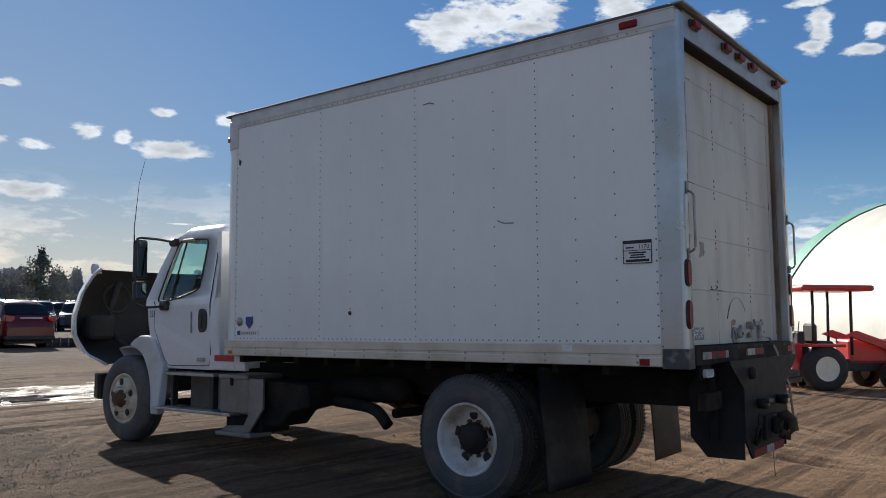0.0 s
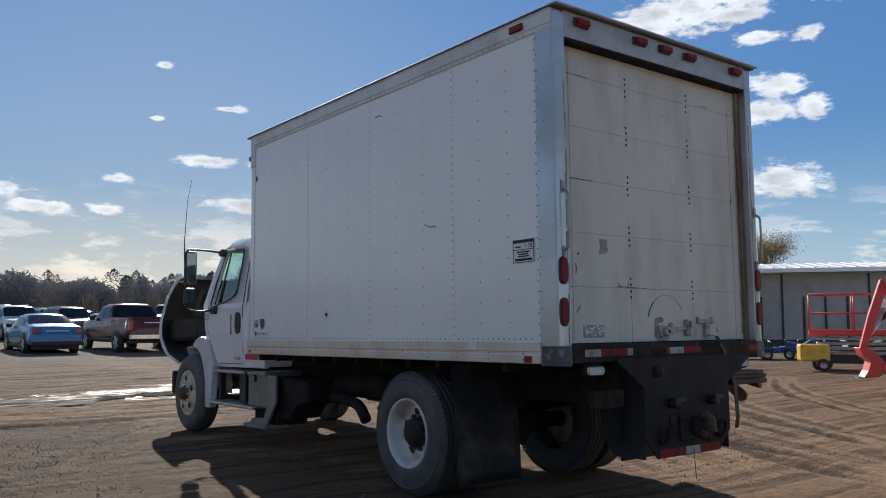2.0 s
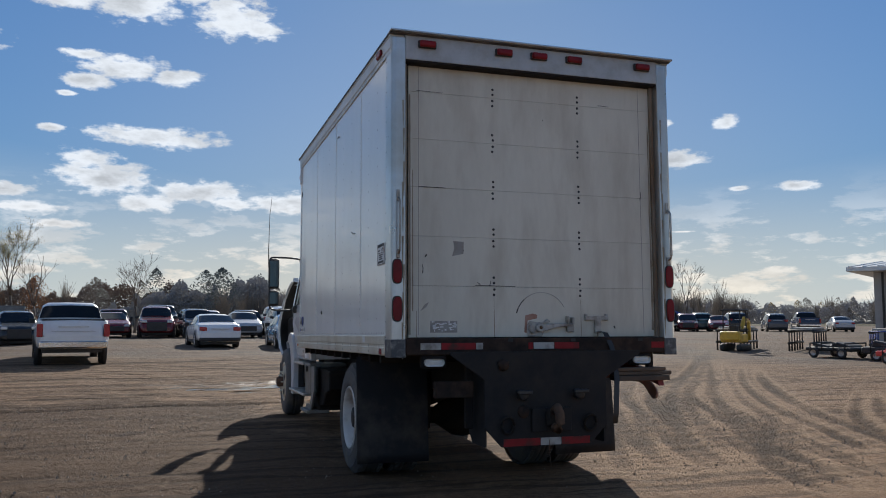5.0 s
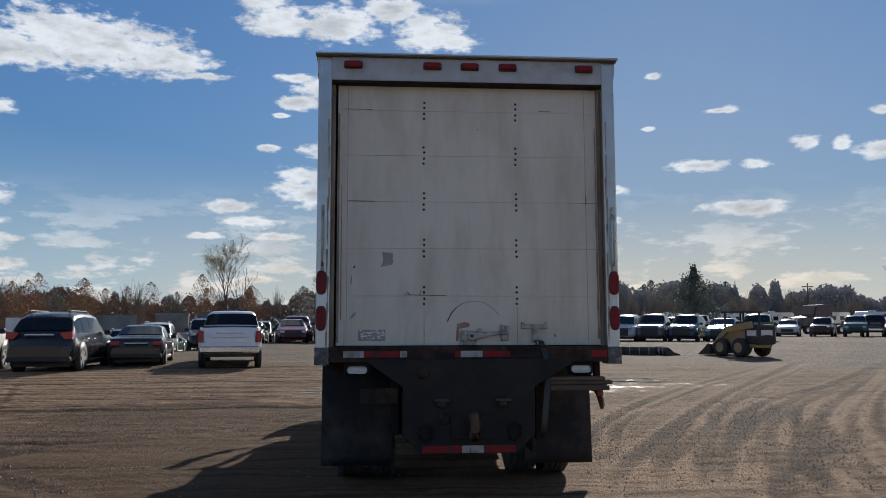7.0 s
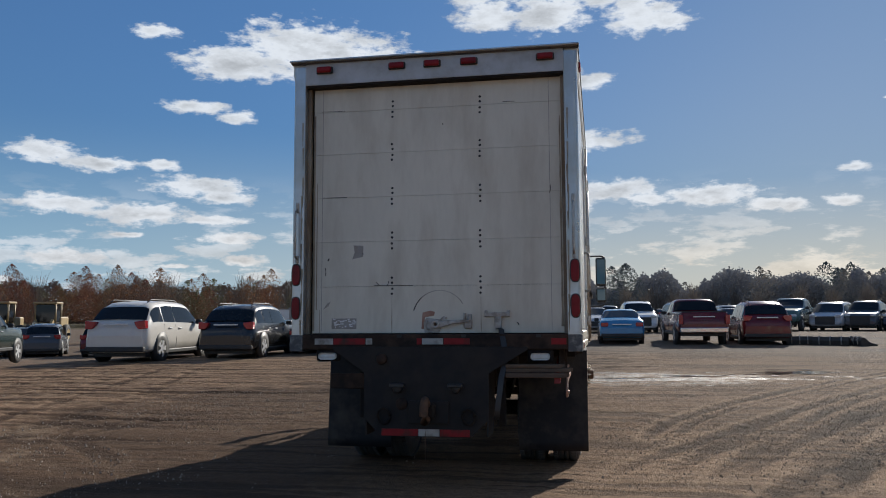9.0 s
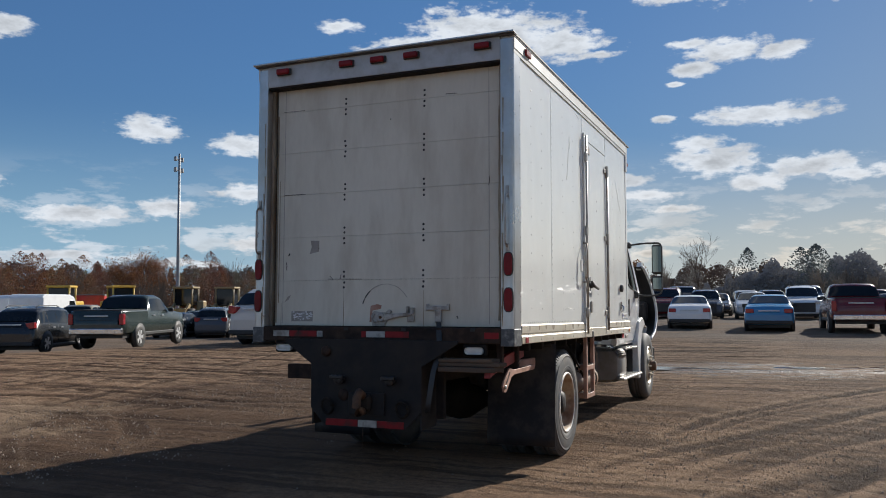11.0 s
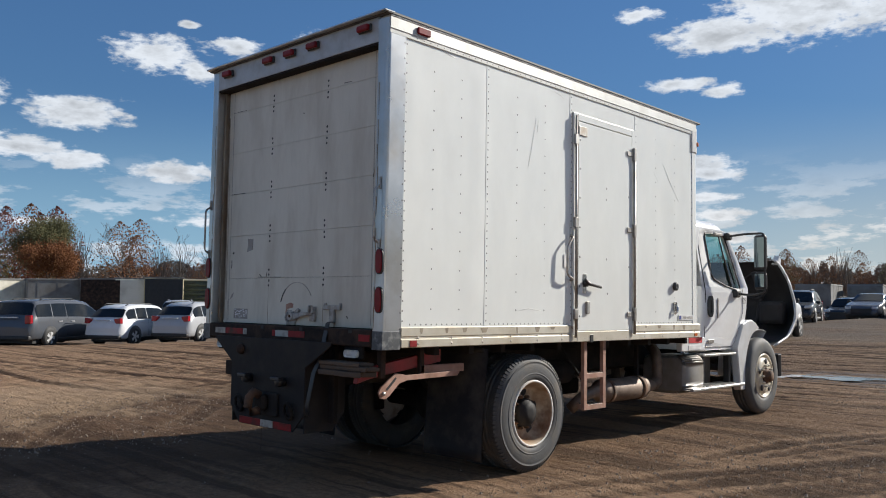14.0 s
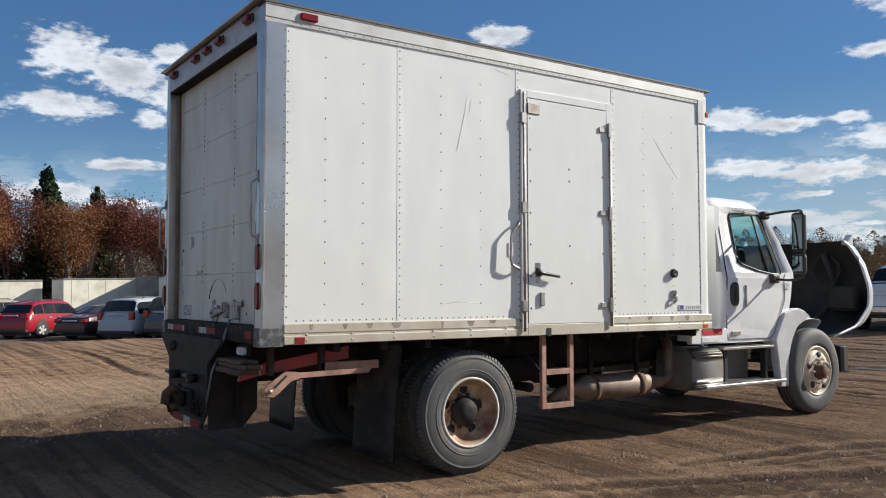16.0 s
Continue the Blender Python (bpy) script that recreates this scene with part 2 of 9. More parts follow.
# ---- materials ----
def material(name, colour, rough=0.5, metal=0.0, second=None, scale=3.0, blend=0.5, bump=0.0, bump_scale=60.0,
             dirt=None, dirt_amount=0.0, dirt_scale=1.2, coat=0.0, by_object=False, spec=0.5, emit=0.0, rough_var=0.0, stretch=None):
    """A surface with two scales of colour variation, a bump and optional dirt."""
    m = bpy.data.materials.new(name)
    m.use_nodes = True
    n, l = m.node_tree.nodes, m.node_tree.links
    b = n["Principled BSDF"]
    tc = n.new("ShaderNodeTexCoord")
    vec = tc.outputs["Object"]
    if stretch:
        mp = n.new("ShaderNodeMapping")
        mp.inputs["Scale"].default_value = stretch
        l.new(vec, mp.inputs[0])
        vec = mp.outputs[0]

    def noise_tex(s, detail=6):
        t = n.new("ShaderNodeTexNoise")
        t.inputs["Scale"].default_value, t.inputs["Detail"].default_value, t.inputs["Roughness"].default_value = s, detail, 0.6
        l.new(vec, t.inputs["Vector"])
        return t.outputs[0]

    def ramp(v, lo, hi):
        r = n.new("ShaderNodeMapRange")
        l.new(v, r.inputs[0])
        r.inputs[1].default_value, r.inputs[2].default_value = lo, hi
        return r.outputs[0]

    def mix(fac, a, c):
        x = n.new("ShaderNodeMix")
        x.data_type = "RGBA"
        l.new(fac, x.inputs[0])
        for i, v in ((6, a), (7, c)):
            if isinstance(v, tuple):
                x.inputs[i].default_value = (*v, 1)
            else:
                l.new(v, x.inputs[i])
        return x.outputs[2]

    if by_object:
        info = n.new("ShaderNodeObjectInfo")
        out = info.outputs["Color"]
    else:
        sec = second or tuple(min(1, c * 0.82) for c in colour)
        fac = ramp(noise_tex(scale), 0.5 - 0.25 * blend, 0.5 + 0.35 * blend)
        out = mix(fac, tuple(colour), tuple(sec))
        fine = n.new("ShaderNodeMapRange")
        l.new(noise_tex(scale * 14, 3), fine.inputs[0])
        fine.inputs[1].default_value, fine.inputs[2].default_value = 0.3, 0.7
        fine.inputs[3].default_value, fine.inputs[4].default_value = 0.975, 1.02
        sc = n.new("ShaderNodeVectorMath")
        sc.operation = "SCALE"
        l.new(out, sc.inputs[0])
        l.new(fine.outputs[0], sc.inputs["Scale"])
        out = sc.outputs[0]
    if dirt:
        f = n.new("ShaderNodeMath")
        f.operation = "MULTIPLY"
        l.new(ramp(noise_tex(dirt_scale, 8), 0.48, 0.7), f.inputs[0])
        f.inputs[1].default_value = dirt_amount
        out = mix(f.outputs[0], out, tuple(dirt))
    l.new(out, b.inputs["Base Color"])
    b.inputs["Metallic"].default_value = metal
    b.inputs["Specular IOR Level"].default_value = spec
    b.inputs["Coat Weight"].default_value = coat
    b.inputs["Roughness"].default_value = rough
    if rough_var:
        r = n.new("ShaderNodeMapRange")
        l.new(noise_tex(scale * 2.3), r.inputs[0])
        r.inputs[3].default_value, r.inputs[4].default_value = max(0.02, rough - rough_var), min(1, rough + rough_var)
        l.new(r.outputs[0], b.inputs["Roughness"])
    if bump:
        bp = n.new("ShaderNodeBump")
        bp.inputs["Strength"].default_value, bp.inputs["Distance"].default_value = bump, 0.01
        l.new(noise_tex(bump_scale, 4), bp.inputs["Height"])
        l.new(bp.outputs[0], b.inputs["Normal"])
    if emit:
        b.inputs["Emission Color"].default_value = (*colour, 1)
        b.inputs["Emission Strength"].default_value = emit
    return m


def glass(name, tint, rough=0.02, alpha=0.35):
    m = bpy.data.materials.new(name)
    m.use_nodes = True
    n, l = m.node_tree.nodes, m.node_tree.links
    n.clear()
    o, tr, gl, mx, fr = (n.new(k) for k in ("ShaderNodeOutputMaterial", "ShaderNodeBsdfTransparent", "ShaderNodeBsdfGlossy", "ShaderNodeMixShader", "ShaderNodeLayerWeight"))
    tr.inputs[0].default_value = (*tint, 1)
    gl.inputs["Roughness"].default_value = rough
    pw, ma = n.new("ShaderNodeMath"), n.new("ShaderNodeMath")
    pw.operation, ma.operation = "POWER", "MULTIPLY_ADD"
    fr.inputs[0].default_value = 0.5
    pw.inputs[1].default_value, ma.inputs[1].default_value, ma.inputs[2].default_value = 3.5, 0.75, 0.06
    l.new(fr.outputs["Facing"], pw.inputs[0])
    l.new(pw.outputs[0], ma.inputs[0])
    l.new(ma.outputs[0], mx.inputs[0])
    l.new(tr.outputs[0], mx.inputs[1])
    l.new(gl.outputs[0], mx.inputs[2])
    l.new(mx.outputs[0], o.inputs[0])
    return m


WHITE = material("painted_panel", (0.79, 0.81, 0.785), 0.24, second=(0.77, 0.785, 0.755), scale=0.5, dirt=(0.66, 0.63, 0.56), dirt_amount=0.18, dirt_scale=0.6, coat=0.25, stretch=(1, 1, 0.5))
RAIL = material("aluminium_rail", (0.66, 0.62, 0.53), 0.45, 0.4, second=(0.54, 0.49, 0.39), scale=2.0, dirt=(0.40, 0.31, 0.19), dirt_amount=0.55, dirt_scale=2.4, bump=0.1, bump_scale=20, rough_var=0.1)
STEEL = material("stainless_post", (0.54, 0.555, 0.565), 0.3, 0.8, second=(0.42, 0.42, 0.41), scale=1.5, dirt=(0.36, 0.27, 0.17), dirt_amount=0.5, dirt_scale=1.6, bump=0.05, bump_scale=2.0, rough_var=0.08)
DOOR = material("roll_door_paint", (0.655, 0.63, 0.54), 0.45, second=(0.58, 0.555, 0.47), scale=1.3, dirt=(0.36, 0.31, 0.23), dirt_amount=0.42, dirt_scale=2.4, bump=0.06, bump_scale=5, rough_var=0.1, stretch=(1, 1.6, 0.45))
CABW = material("white_cab_paint", (0.78, 0.79, 0.80), 0.22, second=(0.74, 0.75, 0.75), scale=1.2, dirt=(0.45, 0.40, 0.33), dirt_amount=0.12, dirt_scale=1.5, coat=0.5)
FENDER = material("grey_white_plastic", (0.60, 0.61, 0.62), 0.4, second=(0.54, 0.55, 0.55), scale=2, dirt=(0.36, 0.30, 0.23), dirt_amount=0.4, dirt_scale=2.0)
BLACK = material("black_paint", (0.020, 0.020, 0.022), 0.6, second=(0.032, 0.029, 0.027), scale=4, dirt=(0.060, 0.048, 0.038), dirt_amount=0.35, dirt_scale=3, bump=0.1, rough_var=0.12, spec=0.16)
CHASSIS = material("dirty_chassis", (0.014, 0.013, 0.013), 0.8, second=(0.026, 0.022, 0.019), scale=4, dirt=(0.07, 0.054, 0.04), dirt_amount=0.4, dirt_scale=3, bump=0.25, spec=0.16)
RUBBER = material("tyre_rubber", (0.075, 0.077, 0.08), 0.7, second=(0.045, 0.046, 0.048), scale=5, dirt=(0.17, 0.145, 0.115), dirt_amount=0.6, dirt_scale=5, bump=0.15)
FLAP = material("mudflap_rubber", (0.017, 0.018, 0.022), 0.5, second=(0.028, 0.028, 0.030), scale=3, dirt=(0.13, 0.11, 0.09), dirt_amount=0.4, dirt_scale=3, bump=0.1, bump_scale=30, spec=0.16)
RIM = material("rusty_white_rim", (0.56, 0.46, 0.33), 0.55, second=(0.20, 0.085, 0.028), scale=3.4, dirt=(0.10, 0.042, 0.016), dirt_amount=1.0, dirt_scale=5.0, bump=0.2, rough_var=0.15)
RIMLEFT = material("chalky_white_rim", (0.66, 0.65, 0.62), 0.5, second=(0.52, 0.47, 0.40), scale=4, dirt=(0.20, 0.10, 0.05), dirt_amount=0.7, dirt_scale=4, bump=0.15)
HUBRUST = material("rusty_hub", (0.16, 0.085, 0.045), 0.8, 0.2, second=(0.05, 0.035, 0.028), scale=9, bump=0.4)
ALU = material("cream_rim", (0.72, 0.66, 0.53), 0.42, 0.0, second=(0.46, 0.39, 0.28), scale=5, dirt=(0.2, 0.13, 0.07), dirt_amount=0.5, dirt_scale=6, bump=0.1)
CHROME = material("bright_metal", (0.68, 0.68, 0.68), 0.2, 1.0, second=(0.55, 0.54, 0.52), scale=6, rough_var=0.1)
ZINC = material("grey_hardware", (0.42, 0.41, 0.39), 0.42, 0.75, second=(0.26, 0.22, 0.18), scale=9, bump=0.15)
RIVET = material("rivet_head", (0.17, 0.17, 0.175), 0.5, 0.2, scale=30)
REDLENS = material("red_lens", (0.22, 0.008, 0.013), 0.35, second=(0.13, 0.006, 0.009), scale=9, spec=0.25)
REDTAPE = material("red_reflective_tape", (0.26, 0.018, 0.022), 0.5, second=(0.22, 0.014, 0.016), scale=14, spec=0.2, dirt=(0.06, 0.035, 0.03), dirt_amount=1.0, dirt_scale=7)
WHITETAPE = material("silver_reflective_tape", (0.42, 0.41, 0.39), 0.4, second=(0.38, 0.38, 0.36), scale=14, dirt=(0.12, 0.10, 0.08), dirt_amount=0.85, dirt_scale=9)
AMBER = material("amber_lens", (0.55, 0.14, 0.02), 0.25, second=(0.45, 0.10, 0.02), scale=9)
CLEARLENS = material("white_lens", (0.72, 0.72, 0.68), 0.2, second=(0.6, 0.6, 0.56), scale=9)
SILL = material("rusty_sill", (0.020, 0.017, 0.016), 0.75, 0.1, second=(0.06, 0.038, 0.028), scale=6, dirt=(0.12, 0.072, 0.048), dirt_amount=0.55, dirt_scale=5, bump=0.3, spec=0.16)
REDSTEEL = material("red_painted_steel", (0.34, 0.035, 0.03), 0.5, second=(0.22, 0.03, 0.025), scale=5, dirt=(0.12, 0.06, 0.04), dirt_amount=0.6, dirt_scale=5, bump=0.1)
RUSTARM = material("pink_brown_primer", (0.42, 0.25, 0.19), 0.6, second=(0.30, 0.15, 0.10), scale=7, dirt=(0.14, 0.08, 0.05), dirt_amount=0.6, dirt_scale=6, bump=0.15)
WOOD = material("weathered_wood", (0.12, 0.085, 0.06), 0.85, second=(0.06, 0.045, 0.035), scale=6, bump=0.4, stretch=(1, 0.15, 1))
PLASTIC = material("black_plastic", (0.02, 0.02, 0.021), 0.45, second=(0.03, 0.03, 0.03), scale=6)
HOODIN = material("dark_hood_lining", (0.018, 0.016, 0.016), 0.75, second=(0.032, 0.028, 0.026), scale=4, dirt=(0.07, 0.06, 0.05), dirt_amount=0.3, bump=0.15)
TANK = material("brushed_tank", (0.26, 0.25, 0.235), 0.5, 0.35, second=(0.17, 0.155, 0.135), scale=3, dirt=(0.22, 0.18, 0.13), dirt_amount=0.55, dirt_scale=3, bump=0.1)
EXHAUST = material("brown_exhaust", (0.24, 0.18, 0.14), 0.6, 0.4, second=(0.14, 0.10, 0.075), scale=6, bump=0.2)
INK = material("black_ink", (0.02, 0.02, 0.022), 0.6, scale=20)
STICKER = material("white_sticker", (0.74, 0.74, 0.73), 0.45, scale=9)
BLUEINK = material("blue_ink", (0.04, 0.06, 0.26), 0.5, scale=20)
REDINK = material("red_ink", (0.5, 0.03, 0.03), 0.5, scale=20)
BARE = material("bare_primer_patch", (0.33, 0.32, 0.30), 0.6, second=(0.25, 0.22, 0.19), scale=12)
SEAT = material("grey_seat_cloth", (0.08, 0.08, 0.085), 0.9, scale=10)
MIRRORG = material("mirror_glass", (0.09, 0.115, 0.125), 0.04, 1.0, second=(0.08, 0.10, 0.11), scale=1)
WINGLASS = glass("tinted_cab_glass", (0.60, 0.82, 0.80))


# ---- building helpers ----
def bm_box(x0, x1, y0, y1, z0, z1, bev=0.0, bm=None, seg=1):
    own = bm is None
    b = bmesh.new()
    bmesh.ops.create_cube(b, size=1)
    for v in b.verts:
        v.co = Vector((x0 + (v.co.x + 0.5) * (x1 - x0), y0 + (v.co.y + 0.5) * (y1 - y0), z0 + (v.co.z + 0.5) * (z1 - z0)))
    if bev:
        bmesh.ops.bevel(b, geom=b.edges[:], offset=bev, segments=seg, affect="EDGES", profile=0.5)
    return b if own else join(bm, b)


def join(bm, other):
    me = bpy.data.meshes.new("tmp")
    other.to_mesh(me)
    other.free()
    bm.from_mesh(me)
    bpy.data.meshes.remove(me)
    return bm


def bm_lathe(profile, centre=(0, 0, 0), axis="y", seg=40, bm=None, cap=False):
    """Turns (radius, along) pairs round an axis."""
    b = bm or bmesh.new()
    rings = []
    for r, a in profile:
        ring = []
        for i in range(seg):
            w = 2 * math.pi * i / seg
            c, s = r * math.cos(w), r * math.sin(w)
            p = {"x": (a, c, s), "y": (c, a, s), "z": (c, s, a)}[axis]
            ring.append(b.verts.new(Vector(p) + Vector(centre)))
        rings.append(ring)
    for p, q in zip(rings, rings[1:]):
        for i in range(seg):
            f = b.faces.new((p[i], p[(i + 1) % seg], q[(i + 1) % seg], q[i]))
            f.smooth = True
    if cap:
        b.faces.new(rings[0])
        b.faces.new(rings[-1])
    return b


def bm_prism(points, axis, a, c, bev=0.0, bm=None):
    """A polygon in the plane across the axis, drawn from a to c along it."""
    own = bm is None
    b = bmesh.new()

    def put(p, w):
        return {"x": (w, p[0], p[1]), "y": (p[0], w, p[1]), "z": (p[0], p[1], w)}[axis]
    lo = [b.verts.new(put(p, a)) for p in points]
    hi = [b.verts.new(put(p, c)) for p in points]
    k = len(points)
    b.faces.new(lo)
    b.faces.new(hi)
    for i in range(k):
        b.faces.new((lo[i], lo[(i + 1) % k], hi[(i + 1) % k], hi[i]))
    bmesh.ops.recalc_face_normals(b, faces=b.faces[:])
    if bev:
        bmesh.ops.bevel(b, geom=b.edges[:], offset=bev, segments=1, affect="EDGES", profile=0.5)
    return b if own else join(bm, b)


def bm_tube(path, r, seg=10, bm=None, closed=False):
    """A round bar along a path of points."""
    b = bm or bmesh.new()
    pts = [Vector(p) for p in path]
    rings = []
    for i, p in enumerate(pts):
        d = (pts[min(i + 1, len(pts) - 1)] - pts[max(i - 1, 0)]).normalized()
        u = d.cross(Vector((0, 0, 1)) if abs(d.z) < 0.9 else Vector((1, 0, 0))).normalized()
        w = d.cross(u)
        rad = r[i] if isinstance(r, (list, tuple)) else r
        rings.append([b.verts.new(p + rad * (u * math.cos(2 * math.pi * k / seg) + w * math.sin(2 * math.pi * k / seg))) for k in range(seg)])
    for p, q in zip(rings, rings[1:]):
        for k in range(seg):
            f = b.faces.new((p[k], p[(k + 1) % seg], q[(k + 1) % seg], q[k]))
            f.smooth = True
    b.faces.new(rings[0])
    b.faces.new(rings[-1])
    return b


def bend(points, r=0.04, n=4):
    """Rounds the corners of a path."""
    pts = [Vector(p) for p in points]
    out = [pts[0]]
    for a, p, c in zip(pts, pts[1:], pts[2:]):
        u, w = (a - p), (c - p)
        k = min(r, u.length / 2, w.length / 2)
        s, e = p + u.normalized() * k, p + w.normalized() * k
        for i in range(n + 1):
            t = i / n
            out.append((1 - t) ** 2 * s + 2 * t * (1 - t) * p + t * t * e)
    out.append(pts[-1])
    return out


def grid(rows, bm=None, smooth=True, close=False):
    b = bm or bmesh.new()
    vs = [[b.verts.new(p) for p in row] for row in rows]
    for p, q in zip(vs, vs[1:]):
        m = len(p)
        for i in range(m if close else m - 1):
            f = b.faces.new((p[i], p[(i + 1) % m], q[(i + 1) % m], q[i]))
            f.smooth = smooth
    return b


def part(name, bm, mat, parent=None, label="", recalc=True):
    if recalc:
        bmesh.ops.recalc_face_normals(bm, faces=bm.faces[:])
    me = bpy.data.meshes.new(name)
    bm.to_mesh(me)
    bm.free()
    me.materials.append(mat)
    ob = new(name, me)
    ob.parent = parent
    if label:
        ob["label"] = label
    return ob


def thing(name, label, category, group="", m=None, kind=""):
    ob = tagged(new(name), label, category, group, kind)
    if m is not None:
        p = m.translation
        ob.matrix_basis = Matrix.Translation((0, 0, fall(p.x, p.y))) @ m
    return ob


def words(name, text, size, m, mat, parent, label="", align="CENTER"):
    cu = bpy.data.curves.new(name, "FONT")
    cu.body, cu.size, cu.align_x, cu.align_y = text, size, align, "CENTER"
    cu.extrude = 0.0006
    tmp = new(name, cu)
    me = bpy.data.meshes.new_from_object(tmp.evaluated_get(bpy.context.evaluated_depsgraph_get()))
    bpy.data.objects.remove(tmp)
    me.transform(m)
    me.materials.clear()
    me.materials.append(mat)
    ob = new(name, me)
    ob.parent = parent
    if label:
        ob["label"] = label
    return ob

# ---- ground ----
def fall(x, y):
    """The land drops beyond the parked row and rises a little ahead of the truck."""
    rise = 0.017 * min(25.0, max(0.0, -x - 17.0)) * min(1.0, max(0.0, (y + 16.0) / 8.0))
    return rise - 0.07 * min(7.0, max(0.0, -0.3 * x - 0.95 * y - 21.0))


def axis_steps(lo, hi, step, far):
    out = list(np.arange(lo, hi, step))
    w, p = step, hi
    while p < far:
        out.append(p)
        w *= 1.13
        p += w
    w, p = step, lo
    while p > -far:
        w *= 1.13
        p -= w
        out.insert(0, p)
    return np.array(out)


# wheel tracks in the soil, as the vehicles drove them: (x, y) along each
TRACKS = [[(-0.5, 1.2), (-2.6, 2.1), (-5.7, 3.8), (-10.7, 6.6), (-22.9, 14.5), (-40.0, 27.0)],
          [(-1.1, 2.4), (-3.3, 3.5), (-7.1, 5.8), (-11.9, 9.3), (-22.0, 17.0), (-33.9, 25.8)],
          [(-0.2, 3.2), (-1.6, 3.7), (-4.1, 5.0), (-9.0, 8.1), (-22.2, 17.5)],
          [(-1.0, 4.4), (-2.5, 5.2), (-5.2, 6.6), (-10.2, 9.8), (-17.0, 15.0)],
          [(-0.5, 1.7), (-4.1, 3.1), (-9.9, 6.1), (-20.3, 12.7)],
          [(-0.5, 2.3), (-3.1, 3.4), (-7.7, 5.8), (-11.3, 8.6), (-16.0, 13.5)],
          [(0.5, 3.0), (-2.0, 3.7), (-4.1, 4.8), (-8.7, 7.3), (-14.0, 12.0)],
          [(-3.1, 1.8), (-6.0, 2.7), (-12.9, 6.6), (-24.1, 14.5)],
          [(0.5, 2.4), (-0.7, 2.9), (-2.0, 3.7), (-5.0, 6.4)], [(-0.4, 4.4), (-1.9, 5.5), (-4.3, 7.3), (-8.0, 11.0)],
          [(-1.9, 7.7), (-3.2, 8.6), (-5.6, 11.1), (-8.0, 15.0)],
          [(1.3, -2.3), (0.4, -3.9), (-1.4, -6.0), (-2.2, -6.3), (-3.3, -6.0), (-6.0, -5.4)],
          [(0.6, -4.6), (0.0, -5.3), (-1.0, -6.0), (-1.6, -6.1), (-1.2, -5.0), (-0.5, -3.8)],
          [(-0.6, -3.4), (-1.4, -4.0), (-2.6, -5.2), (-4.0, -5.3), (-8.0, -5.0)],
          [(-4.3, -3.8), (-6.0, -2.8), (-7.4, -1.6), (-10.0, 1.0)]]


def soften_line(pts, n=10):
    """A smooth line through the points."""
    p = np.array([pts[0]] + list(pts) + [pts[-1]], float)
    out = []
    for a, q, c, e in zip(p, p[1:], p[2:], p[3:]):
        for t in np.arange(n) / n:
            out.append(0.5 * (2 * q + (c - a) * t + (2 * a - 5 * q + 4 * c - e) * t * t + (3 * q - a - 3 * c + e) * t ** 3))
    out.append(p[-1])
    return np.array(out)


def track_lines(x, y):
    """Depth of wheel tracks in the yard's soil."""
    rng = np.random.RandomState(4)
    d = np.zeros_like(x)
    inside = (np.abs(x + 10) < 30) & (np.abs(y) < 26)
    px, py = x[inside], y[inside]
    acc = np.zeros_like(px)
    lines = []
    for n_, pts in enumerate(TRACKS):
        for off in (0.0, rng.uniform(0.28, 0.42)):
            q = np.array(pts)
            drift = rng.uniform(-0.06, 0.06, (len(q), 2))
            lines.append((q + [0.5 * off, off] + (drift if off else 0), (0.75 if off else 1.0) * (0.7 if n_ > 10 else 1.0)))
    yard = len(lines)
    for k in range(40):                                   # the many passes along the lot ahead
        x0 = -8.6 - 0.42 * k + rng.uniform(-0.2, 0.2)
        lines.append((np.array([(x0 + rng.uniform(-0.6, 0.6) - 0.06 * w, w) for w in (-24, -14, -5, 4, 13, 24)]), rng.uniform(0.5, 1.1)))
    for k in range(11):                                   # and those that stop short of the truck
        x0 = -2.6 - 0.55 * k
        lines.append((np.array([(x0 + rng.uniform(-0.4, 0.4) - 0.05 * w, w) for w in (-22, -15, -9, -5.5, -2.6)]), rng.uniform(0.4, 0.9)))
    for k in range(12):                                   # and across it
        y0 = -13.0 + 0.85 * k
        lines.append((np.array([(6, y0 - 1 + rng.uniform(-0.3, 0.3)), (-2, y0 - 2.2), (-9, y0 - 4 + rng.uniform(-0.4, 0.4)), (-20, y0 - 8)]), rng.uniform(0.25, 0.6)))
    for n_, (pts, amount) in enumerate(lines):
        s = soften_line(pts)
        best, where = np.full(px.shape, 9.0), np.zeros(px.shape)
        for k, (a, c) in enumerate(zip(s, s[1:])):
            e = c - a
            t = np.clip(((px - a[0]) * e[0] + (py - a[1]) * e[1]) / max(1e-6, e @ e), 0, 1)
            far = np.hypot(px - a[0] - t * e[0], py - a[1] - t * e[1])
            where = np.where(far < best, (k + t) / (len(s) - 1), where)
            best = np.minimum(best, far)
        w = rng.uniform(0.09, 0.15) * (1.1 if n_ < yard else 1.0)
        fade = np.clip(np.minimum(where, 1 - where) / 0.22, 0, 1) * (0.84 + 0.16 * np.sin(where * 17 + w * 90))
        press = amount * rng.uniform(0.7, 1.0) * np.exp(-(best / w) ** 2) * fade
        acc = np.maximum(acc, press) if n_ < yard else acc + press * np.clip((1.5 - py) / 2 + np.clip((-8 - px) / 3, 0, 1), 0, 1)
    d[inside] = acc
    return d


